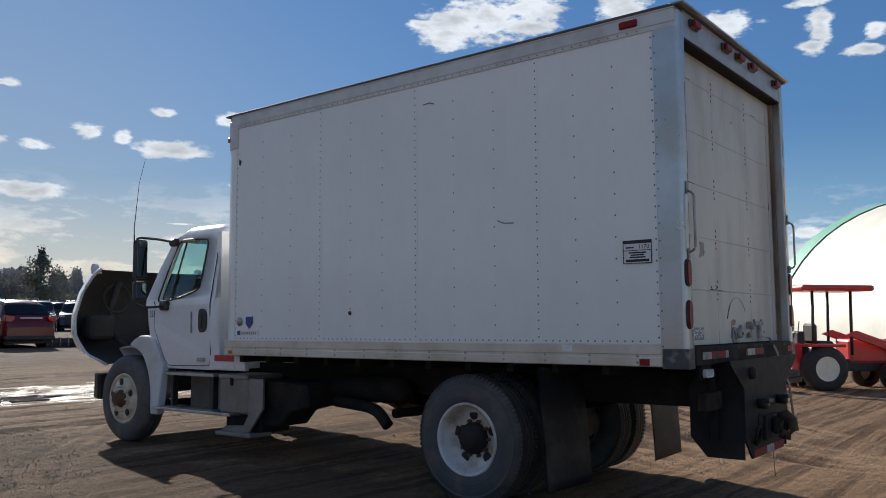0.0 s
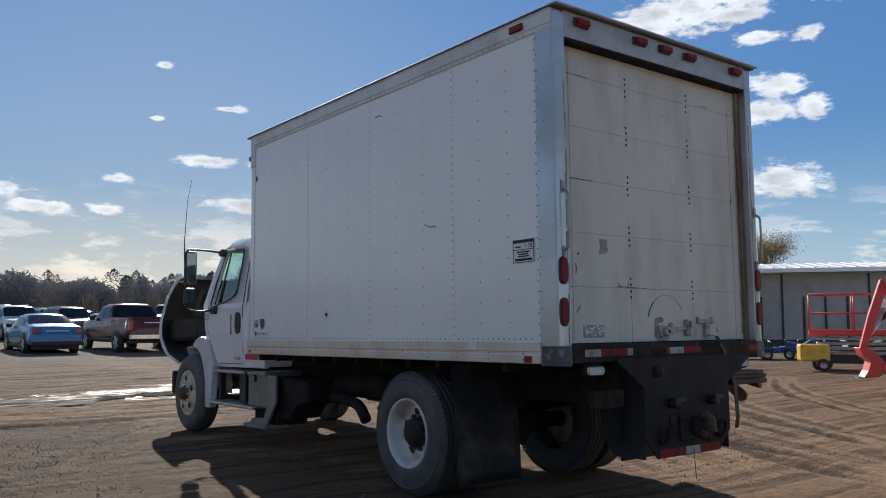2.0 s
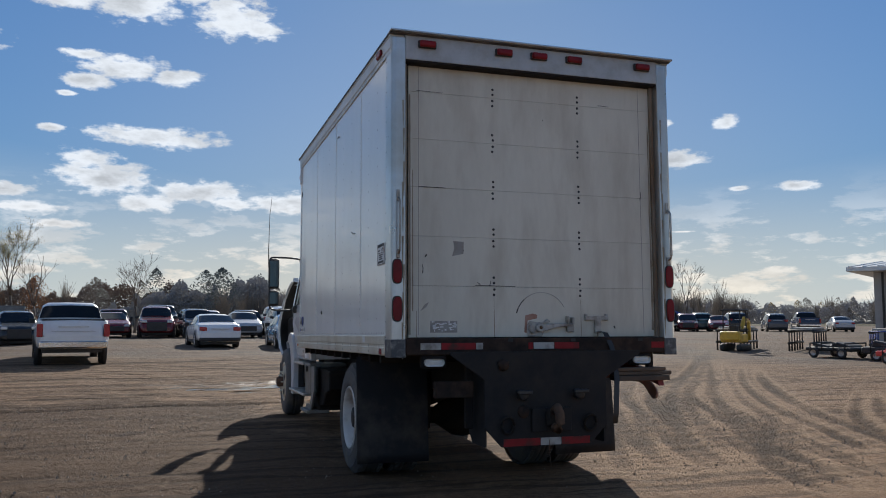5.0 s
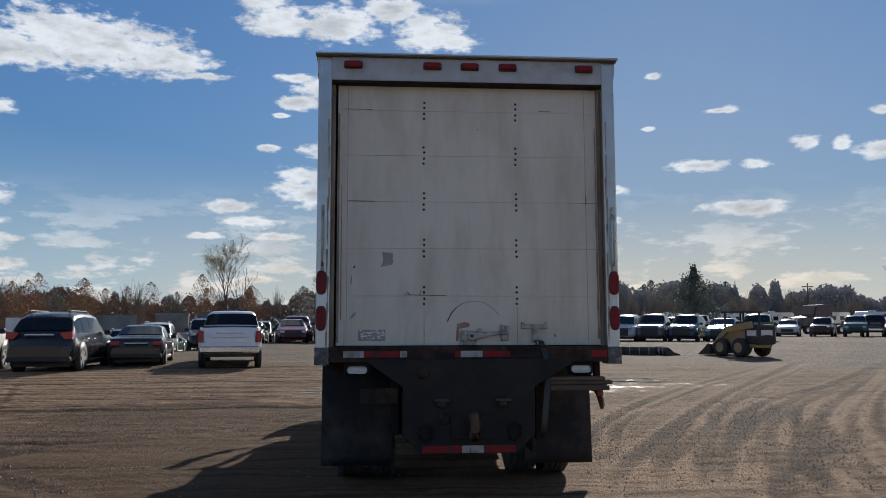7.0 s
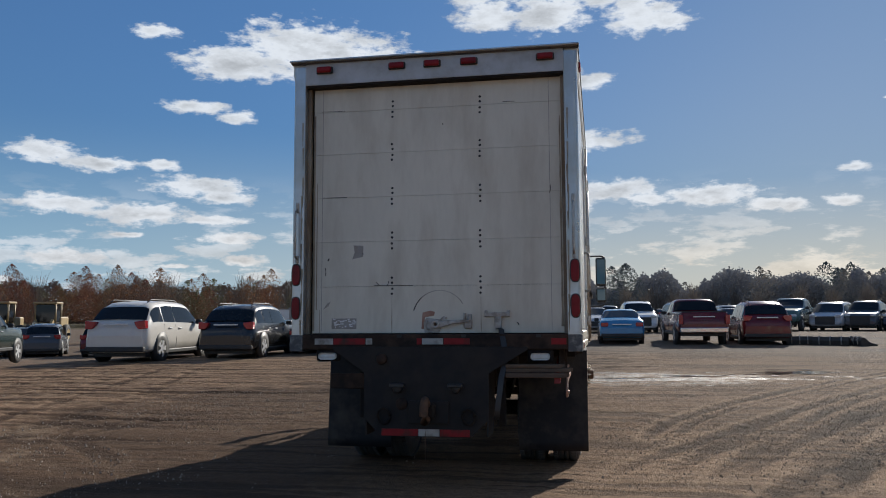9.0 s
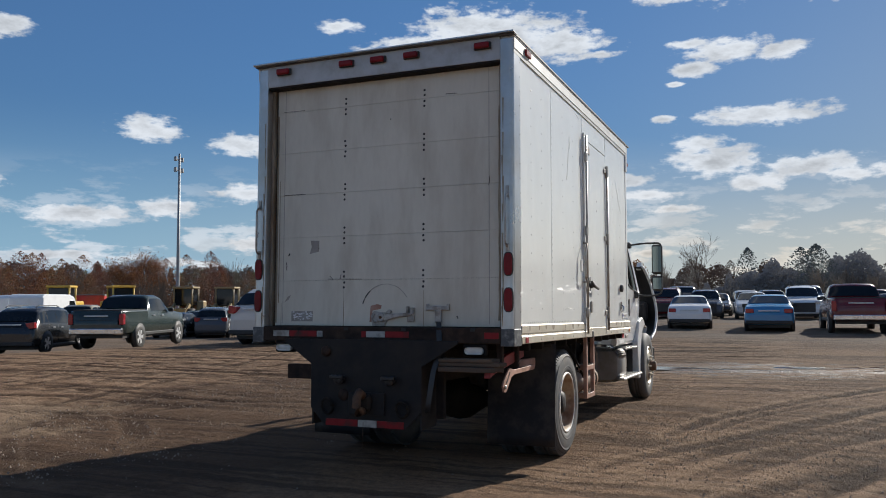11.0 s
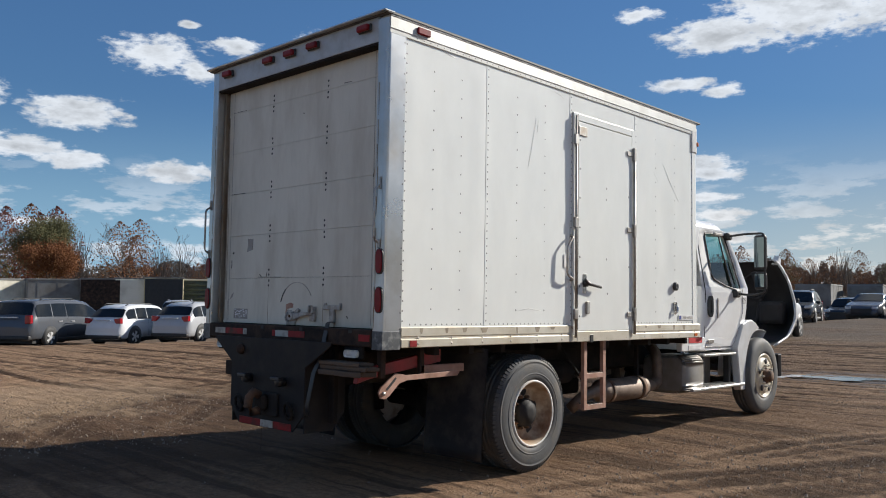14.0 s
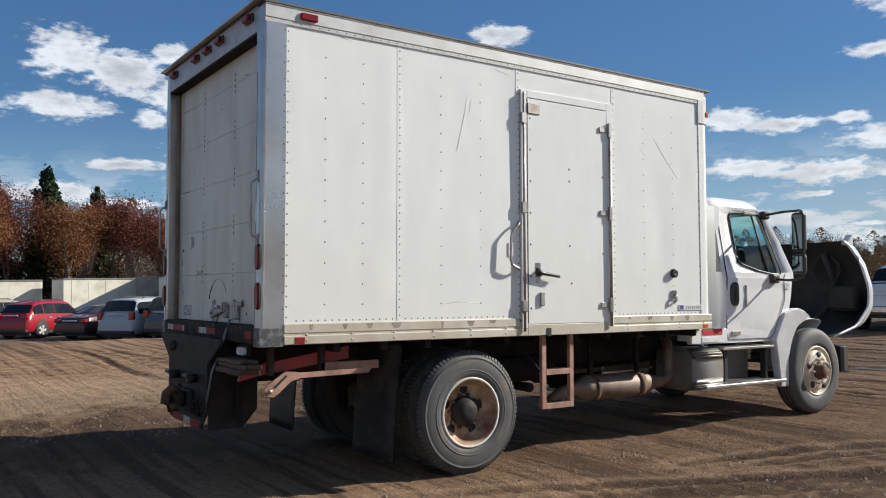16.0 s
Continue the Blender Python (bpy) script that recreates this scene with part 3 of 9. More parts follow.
gx, gy = axis_steps(-24, 8, 0.075, 1700), axis_steps(-14, 13, 0.085, 1700)
GX, GY = np.meshgrid(gx, gy, indexing="ij")
near = np.clip(1.4 - np.hypot(GX + 4, GY) / 26, 0, 1)
rough = np.zeros_like(GX)
rg = np.random.RandomState(2)
for f, a in ((0.5, 0.014), (1.3, 0.009), (3.1, 0.006), (6.0, 0.004)):
    for k in range(7):
        th, ph = rg.uniform(0, 6.28), rg.uniform(0, 6.28)
        rough += a / 3 * np.sin(f * 2 * (GX * math.cos(th) + GY * math.sin(th)) + ph)
RUTS = np.clip(track_lines(GX, GY), 0, 1.2)
GZ = near * (rough - 0.055 * RUTS + 0.014 * rg.rand(*GX.shape))
puddle_mask = np.exp(-(((GX + 12.4) / 1.9) ** 2 + ((GY - 0.4) / 3.6) ** 2) * 0.8) + 0.8 * np.exp(-(((GX + 15.5) / 1.4) ** 2 + ((GY - 6.5) / 2.6) ** 2))
GZ -= 0.022 * puddle_mask
for wx, wy in ((-1.85, 0), (-6.70, 0)):                  # the truck's tyres stand on it
    pad = np.exp(-(((GX - wx) / 0.5) ** 4 + (GY / 1.5) ** 4))
    GZ = GZ * (1 - pad) - 0.012 * pad
GZ += 0.017 * np.clip(-GX - 17.0, 0, 25) * np.clip((GY + 16.0) / 8.0, 0, 1) - 0.07 * np.clip(-0.3 * GX - 0.95 * GY - 21.0, 0, 7)
nx, ny = GX.shape
idx = np.arange(nx * ny).reshape(nx, ny)
quads = np.stack([idx[:-1, :-1], idx[1:, :-1], idx[1:, 1:], idx[:-1, 1:]], -1).reshape(-1, 4)
gme = bpy.data.meshes.new("ground")
gme.from_pydata(np.stack([GX, GY, GZ], -1).reshape(-1, 3).tolist(), [], quads.tolist())
gme.shade_smooth()
rut = gme.attributes.new("rut", "FLOAT", "POINT")
rut.data.foreach_set("value", np.clip(RUTS, 0, 1).astype(np.float32).ravel())


def soil_material():
    m = bpy.data.materials.new("yard_soil")
    m.use_nodes = True
    n, l = m.node_tree.nodes, m.node_tree.links
    b = n["Principled BSDF"]
    geo = n.new("ShaderNodeNewGeometry")
    pos = geo.outputs["Position"]

    def tex(s, detail=8, r=0.6, vec=pos):
        t = n.new("ShaderNodeTexNoise")
        t.inputs["Scale"].default_value, t.inputs["Detail"].default_value, t.inputs["Roughness"].default_value = s, detail, r
        l.new(vec, t.inputs["Vector"])
        return t.outputs[0]

    def rng(v, lo, hi, a=0.0, c=1.0):
        r = n.new("ShaderNodeMapRange")
        l.new(v, r.inputs[0])
        for i, q in enumerate((lo, hi, a, c)):
            r.inputs[i + 1].default_value = q
        return r.outputs[0]

    def mix(fac, a, c):
        x = n.new("ShaderNodeMix")
        x.data_type = "RGBA"
        l.new(fac, x.inputs[0])
        for i, v in ((6, a), (7, c)):
            if isinstance(v, tuple):
                x.inputs[i].default_value = (*v, 1)
            else:
                l.new(v, x.inputs[i])
        return x.outputs[2]

    def mul(a, c):
        x = n.new("ShaderNodeMath")
        x.operation = "MULTIPLY"
        l.new(a, x.inputs[0])
        if isinstance(c, float):
            x.inputs[1].default_value = c
        else:
            l.new(c, x.inputs[1])
        return x.outputs[0]

    streak = n.new("ShaderNodeMapping")
    streak.inputs["Scale"].default_value = (3.2, 0.11, 1)
    streak.inputs["Rotation"].default_value = (0, 0, radians(4))
    l.new(pos, streak.inputs[0])
    big, mid, fine = tex(0.16), tex(1.1), tex(14, 6)
    lines = tex(1.3, 5, 0.6, streak.outputs[0])
    col = mix(rng(big, 0.40, 0.62), (0.400, 0.252, 0.152), (0.235, 0.143, 0.084))
    col = mix(rng(mid, 0.45, 0.7, 0.0, 0.7), col, (0.350, 0.225, 0.138))
    col = mix(rng(lines, 0.48, 0.57, 0.0, 0.72), col, (0.080, 0.050, 0.032))
    col = mix(rng(fine, 0.35, 0.75, 0.0, 0.55), col, (0.076, 0.048, 0.032))
    at = n.new("ShaderNodeAttribute")
    at.attribute_name = "rut"
    col = mix(mul(rng(at.outputs["Fac"], 0.22, 0.62), rng(tex(0.7), 0.38, 0.6, 0.55, 1.0)), col, (0.050, 0.029, 0.018))
    edge = n.new("ShaderNodeMath")
    edge.operation = "MULTIPLY"
    l.new(rng(at.outputs["Fac"], 0.02, 0.15), edge.inputs[0])
    l.new(rng(at.outputs["Fac"], 0.35, 0.18), edge.inputs[1])
    col = mix(mul(edge.outputs[0], 0.5), col, (0.44, 0.295, 0.185))
    col = mix(rng(tex(48, 5, 0.75), 0.46, 0.62, 0.0, 0.36), col, (0.060, 0.040, 0.027))
    col = mix(rng(tex(75, 4, 0.7), 0.56, 0.66, 0.0, 0.4), col, (0.42, 0.30, 0.205))
    vor = n.new("ShaderNodeTexVoronoi")
    vor.inputs["Scale"].default_value = 42
    l.new(pos, vor.inputs["Vector"])
    peb = rng(vor.outputs["Distance"], 0.16, 0.30, 1.0, 0.0)
    pick = rng(tex(5), 0.50, 0.62)
    col = mix(mul(mul(peb, pick), 0.8), col, (0.320, 0.264, 0.212))
    # a darker, ragged-edged ellipse of soil colour beside the truck
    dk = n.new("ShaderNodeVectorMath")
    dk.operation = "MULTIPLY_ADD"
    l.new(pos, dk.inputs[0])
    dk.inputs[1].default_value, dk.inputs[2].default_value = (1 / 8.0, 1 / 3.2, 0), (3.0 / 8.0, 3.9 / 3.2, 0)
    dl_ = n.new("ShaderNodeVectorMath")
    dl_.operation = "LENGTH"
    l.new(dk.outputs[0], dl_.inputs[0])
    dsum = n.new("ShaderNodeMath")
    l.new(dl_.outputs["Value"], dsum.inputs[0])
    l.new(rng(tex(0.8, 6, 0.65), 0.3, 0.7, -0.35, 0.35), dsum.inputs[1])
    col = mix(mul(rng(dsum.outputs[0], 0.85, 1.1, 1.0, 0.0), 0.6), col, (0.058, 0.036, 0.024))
    # a dry sandy patch further out
    sd_ = n.new("ShaderNodeVectorMath")
    sd_.operation = "MULTIPLY_ADD"
    l.new(pos, sd_.inputs[0])
    sd_.inputs[1].default_value, sd_.inputs[2].default_value = (1 / 4.5, 1 / 2.6, 0), (-1.4 / 4.5, 7.4 / 2.6, 0)
    sl_ = n.new("ShaderNodeVectorMath")
    sl_.operation = "LENGTH"
    l.new(sd_.outputs[0], sl_.inputs[0])
    ssum = n.new("ShaderNodeMath")
    l.new(sl_.outputs["Value"], ssum.inputs[0])
    l.new(rng(tex(0.6, 6, 0.65), 0.3, 0.7, -0.4, 0.4), ssum.inputs[1])
    col = mix(mul(rng(ssum.outputs[0], 0.8, 1.15, 1.0, 0.0), 0.6), col, (0.40, 0.285, 0.185))
    # far ground: grass and weeds past the yard
    sepx = n.new("ShaderNodeSeparateXYZ")
    l.new(pos, sepx.inputs[0])
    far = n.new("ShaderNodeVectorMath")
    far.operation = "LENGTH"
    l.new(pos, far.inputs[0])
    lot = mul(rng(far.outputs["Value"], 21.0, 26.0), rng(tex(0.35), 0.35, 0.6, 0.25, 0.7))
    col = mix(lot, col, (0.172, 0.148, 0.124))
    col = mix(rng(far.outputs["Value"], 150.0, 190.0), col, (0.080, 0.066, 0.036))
    # wet: round the puddle
    off = n.new("ShaderNodeVectorMath")
    off.operation = "MULTIPLY_ADD"
    l.new(pos, off.inputs[0])
    off.inputs[1].default_value, off.inputs[2].default_value = (1 / 2.6, 1 / 6.0, 0), (13.0 / 2.6, -2.2 / 6.0, 0)
    ln = n.new("ShaderNodeVectorMath")
    ln.operation = "LENGTH"
    l.new(off.outputs[0], ln.inputs[0])
    add = n.new("ShaderNodeMath")
    l.new(rng(ln.outputs["Value"], 0.2, 1.25, 1.0, 0.0), add.inputs[0])
    l.new(rng(lines, 0.3, 0.7, -0.55, 0.45), add.inputs[1])
    ragged = n.new("ShaderNodeMath")
    l.new(add.outputs[0], ragged.inputs[0])
    l.new(rng(tex(2.2, 6, 0.65), 0.3, 0.7, -0.35, 0.25), ragged.inputs[1])
    wet = rng(ragged.outputs[0], 0.50, 0.88)
    col = mix(mul(wet, 0.45), col, (0.03, 0.022, 0.017))
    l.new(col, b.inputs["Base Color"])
    rmix = n.new("ShaderNodeMix")
    l.new(wet, rmix.inputs[0])
    rmix.inputs[2].default_value, rmix.inputs[3].default_value = 0.88, 0.40
    l.new(rmix.outputs[0], b.inputs["Roughness"])
    l.new(rng(wet, 0.0, 1.0, 0.06, 0.22), b.inputs["Specular IOR Level"])
    b.inputs["Diffuse Roughness"].default_value = 0.5
    hsum = n.new("ShaderNodeMath")
    l.new(mul(tex(30, 8, 0.75), 0.7), hsum.inputs[0])
    l.new(mul(peb, 0.25), hsum.inputs[1])
    h2 = n.new("ShaderNodeMath")
    l.new(hsum.outputs[0], h2.inputs[0])
    l.new(mul(tex(5, 6, 0.65), 1.6), h2.inputs[1])
    h3 = n.new("ShaderNodeMath")
    l.new(h2.outputs[0], h3.inputs[0])
    l.new(mul(lines, -2.2), h3.inputs[1])
    bp = n.new("ShaderNodeBump")
    bp.inputs["Strength"].default_value, bp.inputs["Distance"].default_value = 0.9, 0.035
    l.new(h3.outputs[0], bp.inputs["Height"])
    l.new(bp.outputs[0], b.inputs["Normal"])
    return m


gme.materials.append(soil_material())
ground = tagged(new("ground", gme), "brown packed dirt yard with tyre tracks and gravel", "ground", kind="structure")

# standing water in the hollow
WATER = material("muddy_water", (0.10, 0.085, 0.065), 0.06, second=(0.08, 0.07, 0.055), scale=1.5, spec=0.4, bump=0.02, bump_scale=6)
wb = bmesh.new()
rg = random.Random(5)
pools = [(-12.6, 0.1, 0.34, 0.75), (-12.1, -0.9, 0.16, 0.4), (-12.9, 1.2, 0.2, 0.5), (-13.6, 3.0, 0.18, 0.8), (-15.2, 6.2, 0.25, 0.9), (-11.9, -2.3, 0.12, 0.5)]
for k in range(26):
    f = rg.random()
    pools.append((-11.7 - 4.2 * f * f + rg.gauss(0, 0.45), -2.6 + 9.5 * f + rg.gauss(0, 0.5), rg.uniform(0.04, 0.11), rg.uniform(0.12, 0.45)))
for k, (cx, cy, rx, ry) in enumerate(pools):
    ring = []
    for i in range(40):
        w = 2 * math.pi * i / 40
        q = 1 + 0.30 * math.sin(3 * w + cx) + 0.22 * math.sin(5 * w + cy) + 0.14 * math.sin(11 * w + k) + rg.uniform(-0.07, 0.07)
        ring.append(wb.verts.new((cx + rx * q * math.cos(w) - 0.12 * ry * math.sin(w), cy + ry * q * math.sin(w), -0.004 + 0.0002 * k)))
    wb.faces.new(ring)
water = part("water", wb, WATER)
tagged(water, "shallow muddy puddle with ragged edges reflecting the sky", "puddle", kind="structure")

# loose gravel on the dirt
GRAVEL = material("gravel_stone", (0.34, 0.27, 0.21), 0.9, second=(0.19, 0.145, 0.11), scale=3)
gb_v, gb_f = [], []
rg = random.Random(77)
for i in range(16000):
    if i < 12000:
        x, y = rg.uniform(-9, 5), rg.choice((-1, 1)) * rg.uniform(1.3, 6.5)
    else:
        x, y = rg.uniform(-16, 5), rg.uniform(-12, 12)
    s_ = rg.choice((0.004, 0.005, 0.006, 0.008, 0.011, 0.016)) * rg.uniform(0.7, 1.3)
    k = len(gb_v)
    a = rg.uniform(0, 6.28)
    for j in range(4):
        t = a + j * math.pi / 2
        gb_v.append((x + s_ * math.cos(t), y + s_ * 0.75 * math.sin(t), -0.004))
    gb_v += [(x + 0.4 * s_ * math.cos(a), y + 0.4 * s_ * math.sin(a), s_ * 0.55 + 0.004), (x - 0.3 * s_ * math.cos(a), y - 0.35 * s_ * math.sin(a), s_ * 0.5 + 0.004)]
    gb_f += [(k, k + 1, k + 4), (k + 1, k + 2, k + 5, k + 4), (k + 2, k + 3, k + 5), (k + 3, k, k + 4, k + 5)]
gme2 = bpy.data.meshes.new("gravel")
gme2.from_pydata(gb_v, [], gb_f)
gme2.materials.append(GRAVEL)
tagged(new("gravel", gme2), "loose grey and brown gravel scattered on dirt", "gravel", kind="stuff")

# ---- the box truck: x runs forward to minus, rear frame at 0 ----
truck = thing("box_truck", "white two-axle box truck with its hood tilted open", "truck", m=pose(0, 0, 0, 0, -1.0, 0) @ Matrix.Translation((0.07, 0, 0)))
HB, TOPZ, BOTZ, LEN = 1.22, 3.645, 1.16, 4.97
rt = random.Random(11)


def wavy_panel(x0, x1, z0, z1, side, amount, seed):
    """A thin sheet of box siding whose face is not quite flat."""
    nx_, nz_ = max(3, int(abs(x1 - x0) / 0.06)), max(3, int((z1 - z0) / 0.08))
    rows = []
    for i in range(nx_ + 1):
        x = x0 + (x1 - x0) * i / nx_
        row = []
        for k in range(nz_ + 1):
            z = z0 + (z1 - z0) * k / nz_
            e = min(1, 12 * min(i, nx_ - i) / nx_) * min(1, 12 * min(k, nz_ - k) / nz_)
            for f in (1 / 3, 2 / 3):                     # the rivet rows hold the sheet to its frame
                e *= min(1, 0.15 + abs(x - x0 - (x1 - x0) * f) / 0.13)
            d = noise.noise(Vector((x * 1.1, z * 0.8, seed))) * 0.6 + noise.noise(Vector((x * 3.0, z * 2.2, seed + 5))) * 0.4
            row.append((x, side * (HB - 0.006 + amount * e * d), z))
        rows.append(row)
    b = grid(rows)
    return bm_box(min(x0, x1), max(x0, x1), *sorted((side * (HB - 0.03), side * (HB - 0.014))), z0, z1, bm=b)


def rivets(spots, r, mat, name, parent, label):
    """Domed heads: (x, y, z, outward axis, sign)."""
    b = bmesh.new()
    for x, y, z, ax, s in spots:
        tip = []
        for i in range(6):
            w = math.pi * i / 3
            c, d = r * math.cos(w), r * math.sin(w)
            tip.append(b.verts.new((x + c, y, z + d) if ax == "y" else (x, y + c, z + d)))
        h = r * 0.28
        top = b.verts.new((x, y + s * h, z) if ax == "y" else (x + s * h, y, z))
        for i in range(6):
            b.faces.new((tip[i], tip[(i + 1) % 6], top))
    ob = part(name, b, mat, parent, label)
    ob["kind"] = "stuff"
    return ob


BOOT = material("chipped_dark_steel", (0.060, 0.068, 0.078), 0.5, 0.3, second=(0.09, 0.095, 0.10), scale=6, dirt=(0.42, 0.42, 0.40), dirt_amount=0.55, dirt_scale=14, bump=0.15)
TOPRAIL = material("roof_rail_grey", (0.62, 0.63, 0.61), 0.42, 0.2, second=(0.52, 0.52, 0.49), scale=2, dirt=(0.32, 0.29, 0.24), dirt_amount=0.4, dirt_scale=3)
TRIMDARK = material("dark_roof_edge", (0.075, 0.075, 0.078), 0.6, 0.2, second=(0.12, 0.115, 0.11), scale=4)
CREASE = material("creased_sheet", (0.66, 0.67, 0.65), 0.4, second=(0.55, 0.55, 0.53), scale=6)
GRIME = material("brown_grime", (0.25, 0.20, 0.14), 0.7, second=(0.36, 0.31, 0.23), scale=7, dirt=(0.10, 0.07, 0.045), dirt_amount=0.6, dirt_scale=9)
SEAMS = (-0.187, -1.15, -2.36, -3.53, -4.79)
for side in (-1, 1):
    for k, (a, c) in enumerate(zip(SEAMS, SEAMS[1:])):
        z0 = 3.335 if (side == 1 and k == 2) else 1.315
        part("side_panel", wavy_panel(a - 0.002, c + 0.002, z0, 3.515, side, 0.013 if side == 1 else 0.004, 7 * k + side), WHITE, truck, "white riveted side panel")
    # seam straps
    for x in SEAMS[1:-1]:
        z0 = 1.315
        part("seam_strip", bm_box(x - 0.016, x + 0.016, *sorted((side * (HB - 0.010), side * (HB - 0.0035))), z0, 3.51), WHITE, truck)
    # rails
    prof = [(HB - 0.06, BOTZ), (HB + 0.004, BOTZ), (HB + 0.012, BOTZ + 0.006), (HB + 0.012, BOTZ + 0.06), (HB + 0.004, BOTZ + 0.068), (HB + 0.004, BOTZ + 0.082),
            (HB + 0.010, BOTZ + 0.088), (HB + 0.010, BOTZ + 0.148), (HB + 0.002, BOTZ + 0.156), (HB - 0.06, BOTZ + 0.156)]
    part("bottom_rail", bm_prism([(side * p, q) for p, q in prof], "x", -4.93, -0.187), RAIL, truck, "dull aluminium lower rail")
    prof = [(HB - 0.10, 3.505), (HB + 0.004, 3.505), (HB + 0.006, 3.535), (HB + 0.011, 3.54), (HB + 0.011, 3.625), (HB + 0.016, 3.632), (HB + 0.016, 3.648), (HB - 0.10, 3.648)]
    part("top_rail", bm_prism([(side * p, q) for p, q in prof], "x", -4.86, -0.02), TOPRAIL, truck, "pale grey roof rail")
    spots = []
    for x in SEAMS[1:-1]:
        spots += [(x + dx, side * (HB - 0.0034), z, "y", side) for dx in (-0.008,) for z in np.arange(1.36, 3.5, 0.062)]
    for a, c in zip(SEAMS, SEAMS[1:]):
        for f in (1 / 3, 2 / 3):
            x = a + (c - a) * f
            spots += [(x, side * (HB - 0.0055), z, "y", side) for z in np.arange(1.45, 3.45, 0.155)]
    spots += [(x, side * (HB - 0.0055), 1.333, "y", side) for x in np.arange(-4.75, -0.24, 0.058)]
    spots += [(x, side * (HB + 0.005), 3.522, "y", side) for x in np.arange(-4.8, -0.24, 0.075)]
    for x in (-0.205, -4.772):
        spots += [(x, side * (HB - 0.0055), z, "y", side) for z in np.arange(1.36, 3.5, 0.075)]
    if side == 1:
        spots = [s for s in spots if not (-3.51 < s[0] < -2.38 and s[2] < 3.34)]
    rivets(spots, 0.0075, RIVET, "rivets", truck, "rows of small rivet heads")
    bolts = []
    for x in np.arange(-4.8, -0.25, 0.37):
        bolts += [(x, side * (HB + 0.012), 1.188, "y", side), (x, side * (HB + 0.010), 1.232, "y", side)]
    rivets(bolts, 0.012, ZINC, "rail_bolts", truck, "pairs of bolt heads along the rail")
    # rear corner posts and front corner
    L = [(-0.004, side * (HB - 0.018)), (0, side * (HB - 0.03)), (0, side * 1.115), (-0.012, side * 1.112), (-0.10, side * 1.112), (-0.10, side * 1.16), (-0.19, side * 1.16), (-0.19, side * (HB + 0.003)), (-0.03, side * (HB + 0.003)), (-0.012, side * (HB - 0.004))]
    part("corner_post", bm_prism(L, "z", BOTZ, 3.62, 0.003), STEEL, truck, "stainless rear corner post with dents")
    post_spots = [(-0.174, side * (HB + 0.0035), z, "y", side) for z in np.arange(1.3, 3.55, 0.12)]
    rivets(post_spots, 0.0075, RIVET, "post_rivets", truck, "rivets along the post")
    part("corner_boot", bm_box(-0.18, 0.004, *sorted((side * 1.112, side * (HB + 0.007))), BOTZ - 0.012, BOTZ + 0.125, 0.004), BOOT, truck, "scuffed dark steel corner foot")
    arc = [(-4.78, HB), (-4.86, HB - 0.002), (-4.92, HB - 0.025), (-4.955, HB - 0.06), (-4.97, HB - 0.12), (-4.94, HB - 0.12), (-4.92, HB - 0.07), (-4.88, HB - 0.035), (-4.78, HB - 0.025)]
    part("front_corner", bm_prism([(x, side * y) for x, y in arc], "z", BOTZ + 0.0, 3.30), WHITE, truck, "white rounded front corner")
    capr = [(-4.76, HB + 0.010), (-4.86, HB + 0.010), (-4.93, HB - 0.015), (-4.97, HB - 0.06), (-4.985, HB - 0.13), (-4.90, HB - 0.13), (-4.76, HB - 0.04)]
    part("corner_cap", bm_prism([(x, side * y) for x, y in capr], "z", 3.29, 3.60, 0.012), FENDER, truck, "grey cast corner cap")
    capt = [(-4.80, HB + 0.004), (-4.88, HB + 0.0), (-4.94, HB - 0.03), (-4.965, HB - 0.08), (-4.965, HB - 0.2), (-4.80, HB - 0.2)]
    part("corner_cap_top", bm_prism([(x, side * y) for x, y in capt], "z", 3.60, 3.652, 0.015), FENDER, truck)
    part("front_marker", bm_box(-4.935, -4.90, *sorted((side * (HB - 0.03), side * (HB + 0.008))), 3.38, 3.43, 0.006), AMBER, truck, "amber corner marker")
    # lights on the posts
    for z0, z1 in ((1.70, 1.892), (1.415, 1.612)):
        def lozenge(w, z0=z0, z1=z1):
            pts = []
            for i in range(24):
                t = 2 * math.pi * i / 24
                c, s = math.cos(t), math.sin(t)
                pts.append((side * 1.178 + w * math.copysign(abs(c) ** 0.7, c), (z0 + z1) / 2 + ((z1 - z0) / 2 - 0.042 + w) * math.copysign(abs(s) ** 0.6, s)))
            return pts
        lamp = part("tail_light", bm_prism(lozenge(0.042), "x", -0.01, 0.006, 0.002), PLASTIC, truck, "red oval tail light in a black grommet")
        part("lens", bm_prism(lozenge(0.034), "x", 0.0, 0.014, 0.004), REDLENS, lamp, "red ribbed lens")
    hz = bend([(0.0, side * 1.172, 1.93), (0.055, side * 1.172, 1.95), (0.055, side * 1.172, 2.33), (0.0, side * 1.172, 2.36)], 0.03)
    part("grab_handle", bm_tube(hz, 0.009), ZINC, truck, "upright grey grab handle")
    part("handle_foot", bm_box(0, 0.012, side * 1.172 - 0.013, side * 1.172 + 0.013, 2.33, 2.42, 0.004), ZINC, truck)
    part("handle_foot", bm_box(0, 0.014, side * 1.172 - 0.013, side * 1.172 + 0.013, 1.895, 1.96, 0.004), ZINC, truck)
    part("side_marker", bm_box(-0.43, -0.29, *sorted((side * (HB + 0.008), side * (HB + 0.03))), 3.555, 3.61, 0.008), REDLENS, truck, "red side marker light")
    part("rail_reflector", bm_box(-0.345, -0.27, *sorted((side * (HB + 0.011), side * (HB + 0.017))), 1.168, 1.214, 0.002), REDTAPE, truck)
    part("rail_reflector", bm_box(-4.86, -4.79, *sorted((side * (HB + 0.011), side * (HB + 0.017))), 1.178, 1.21, 0.002), AMBER, truck)

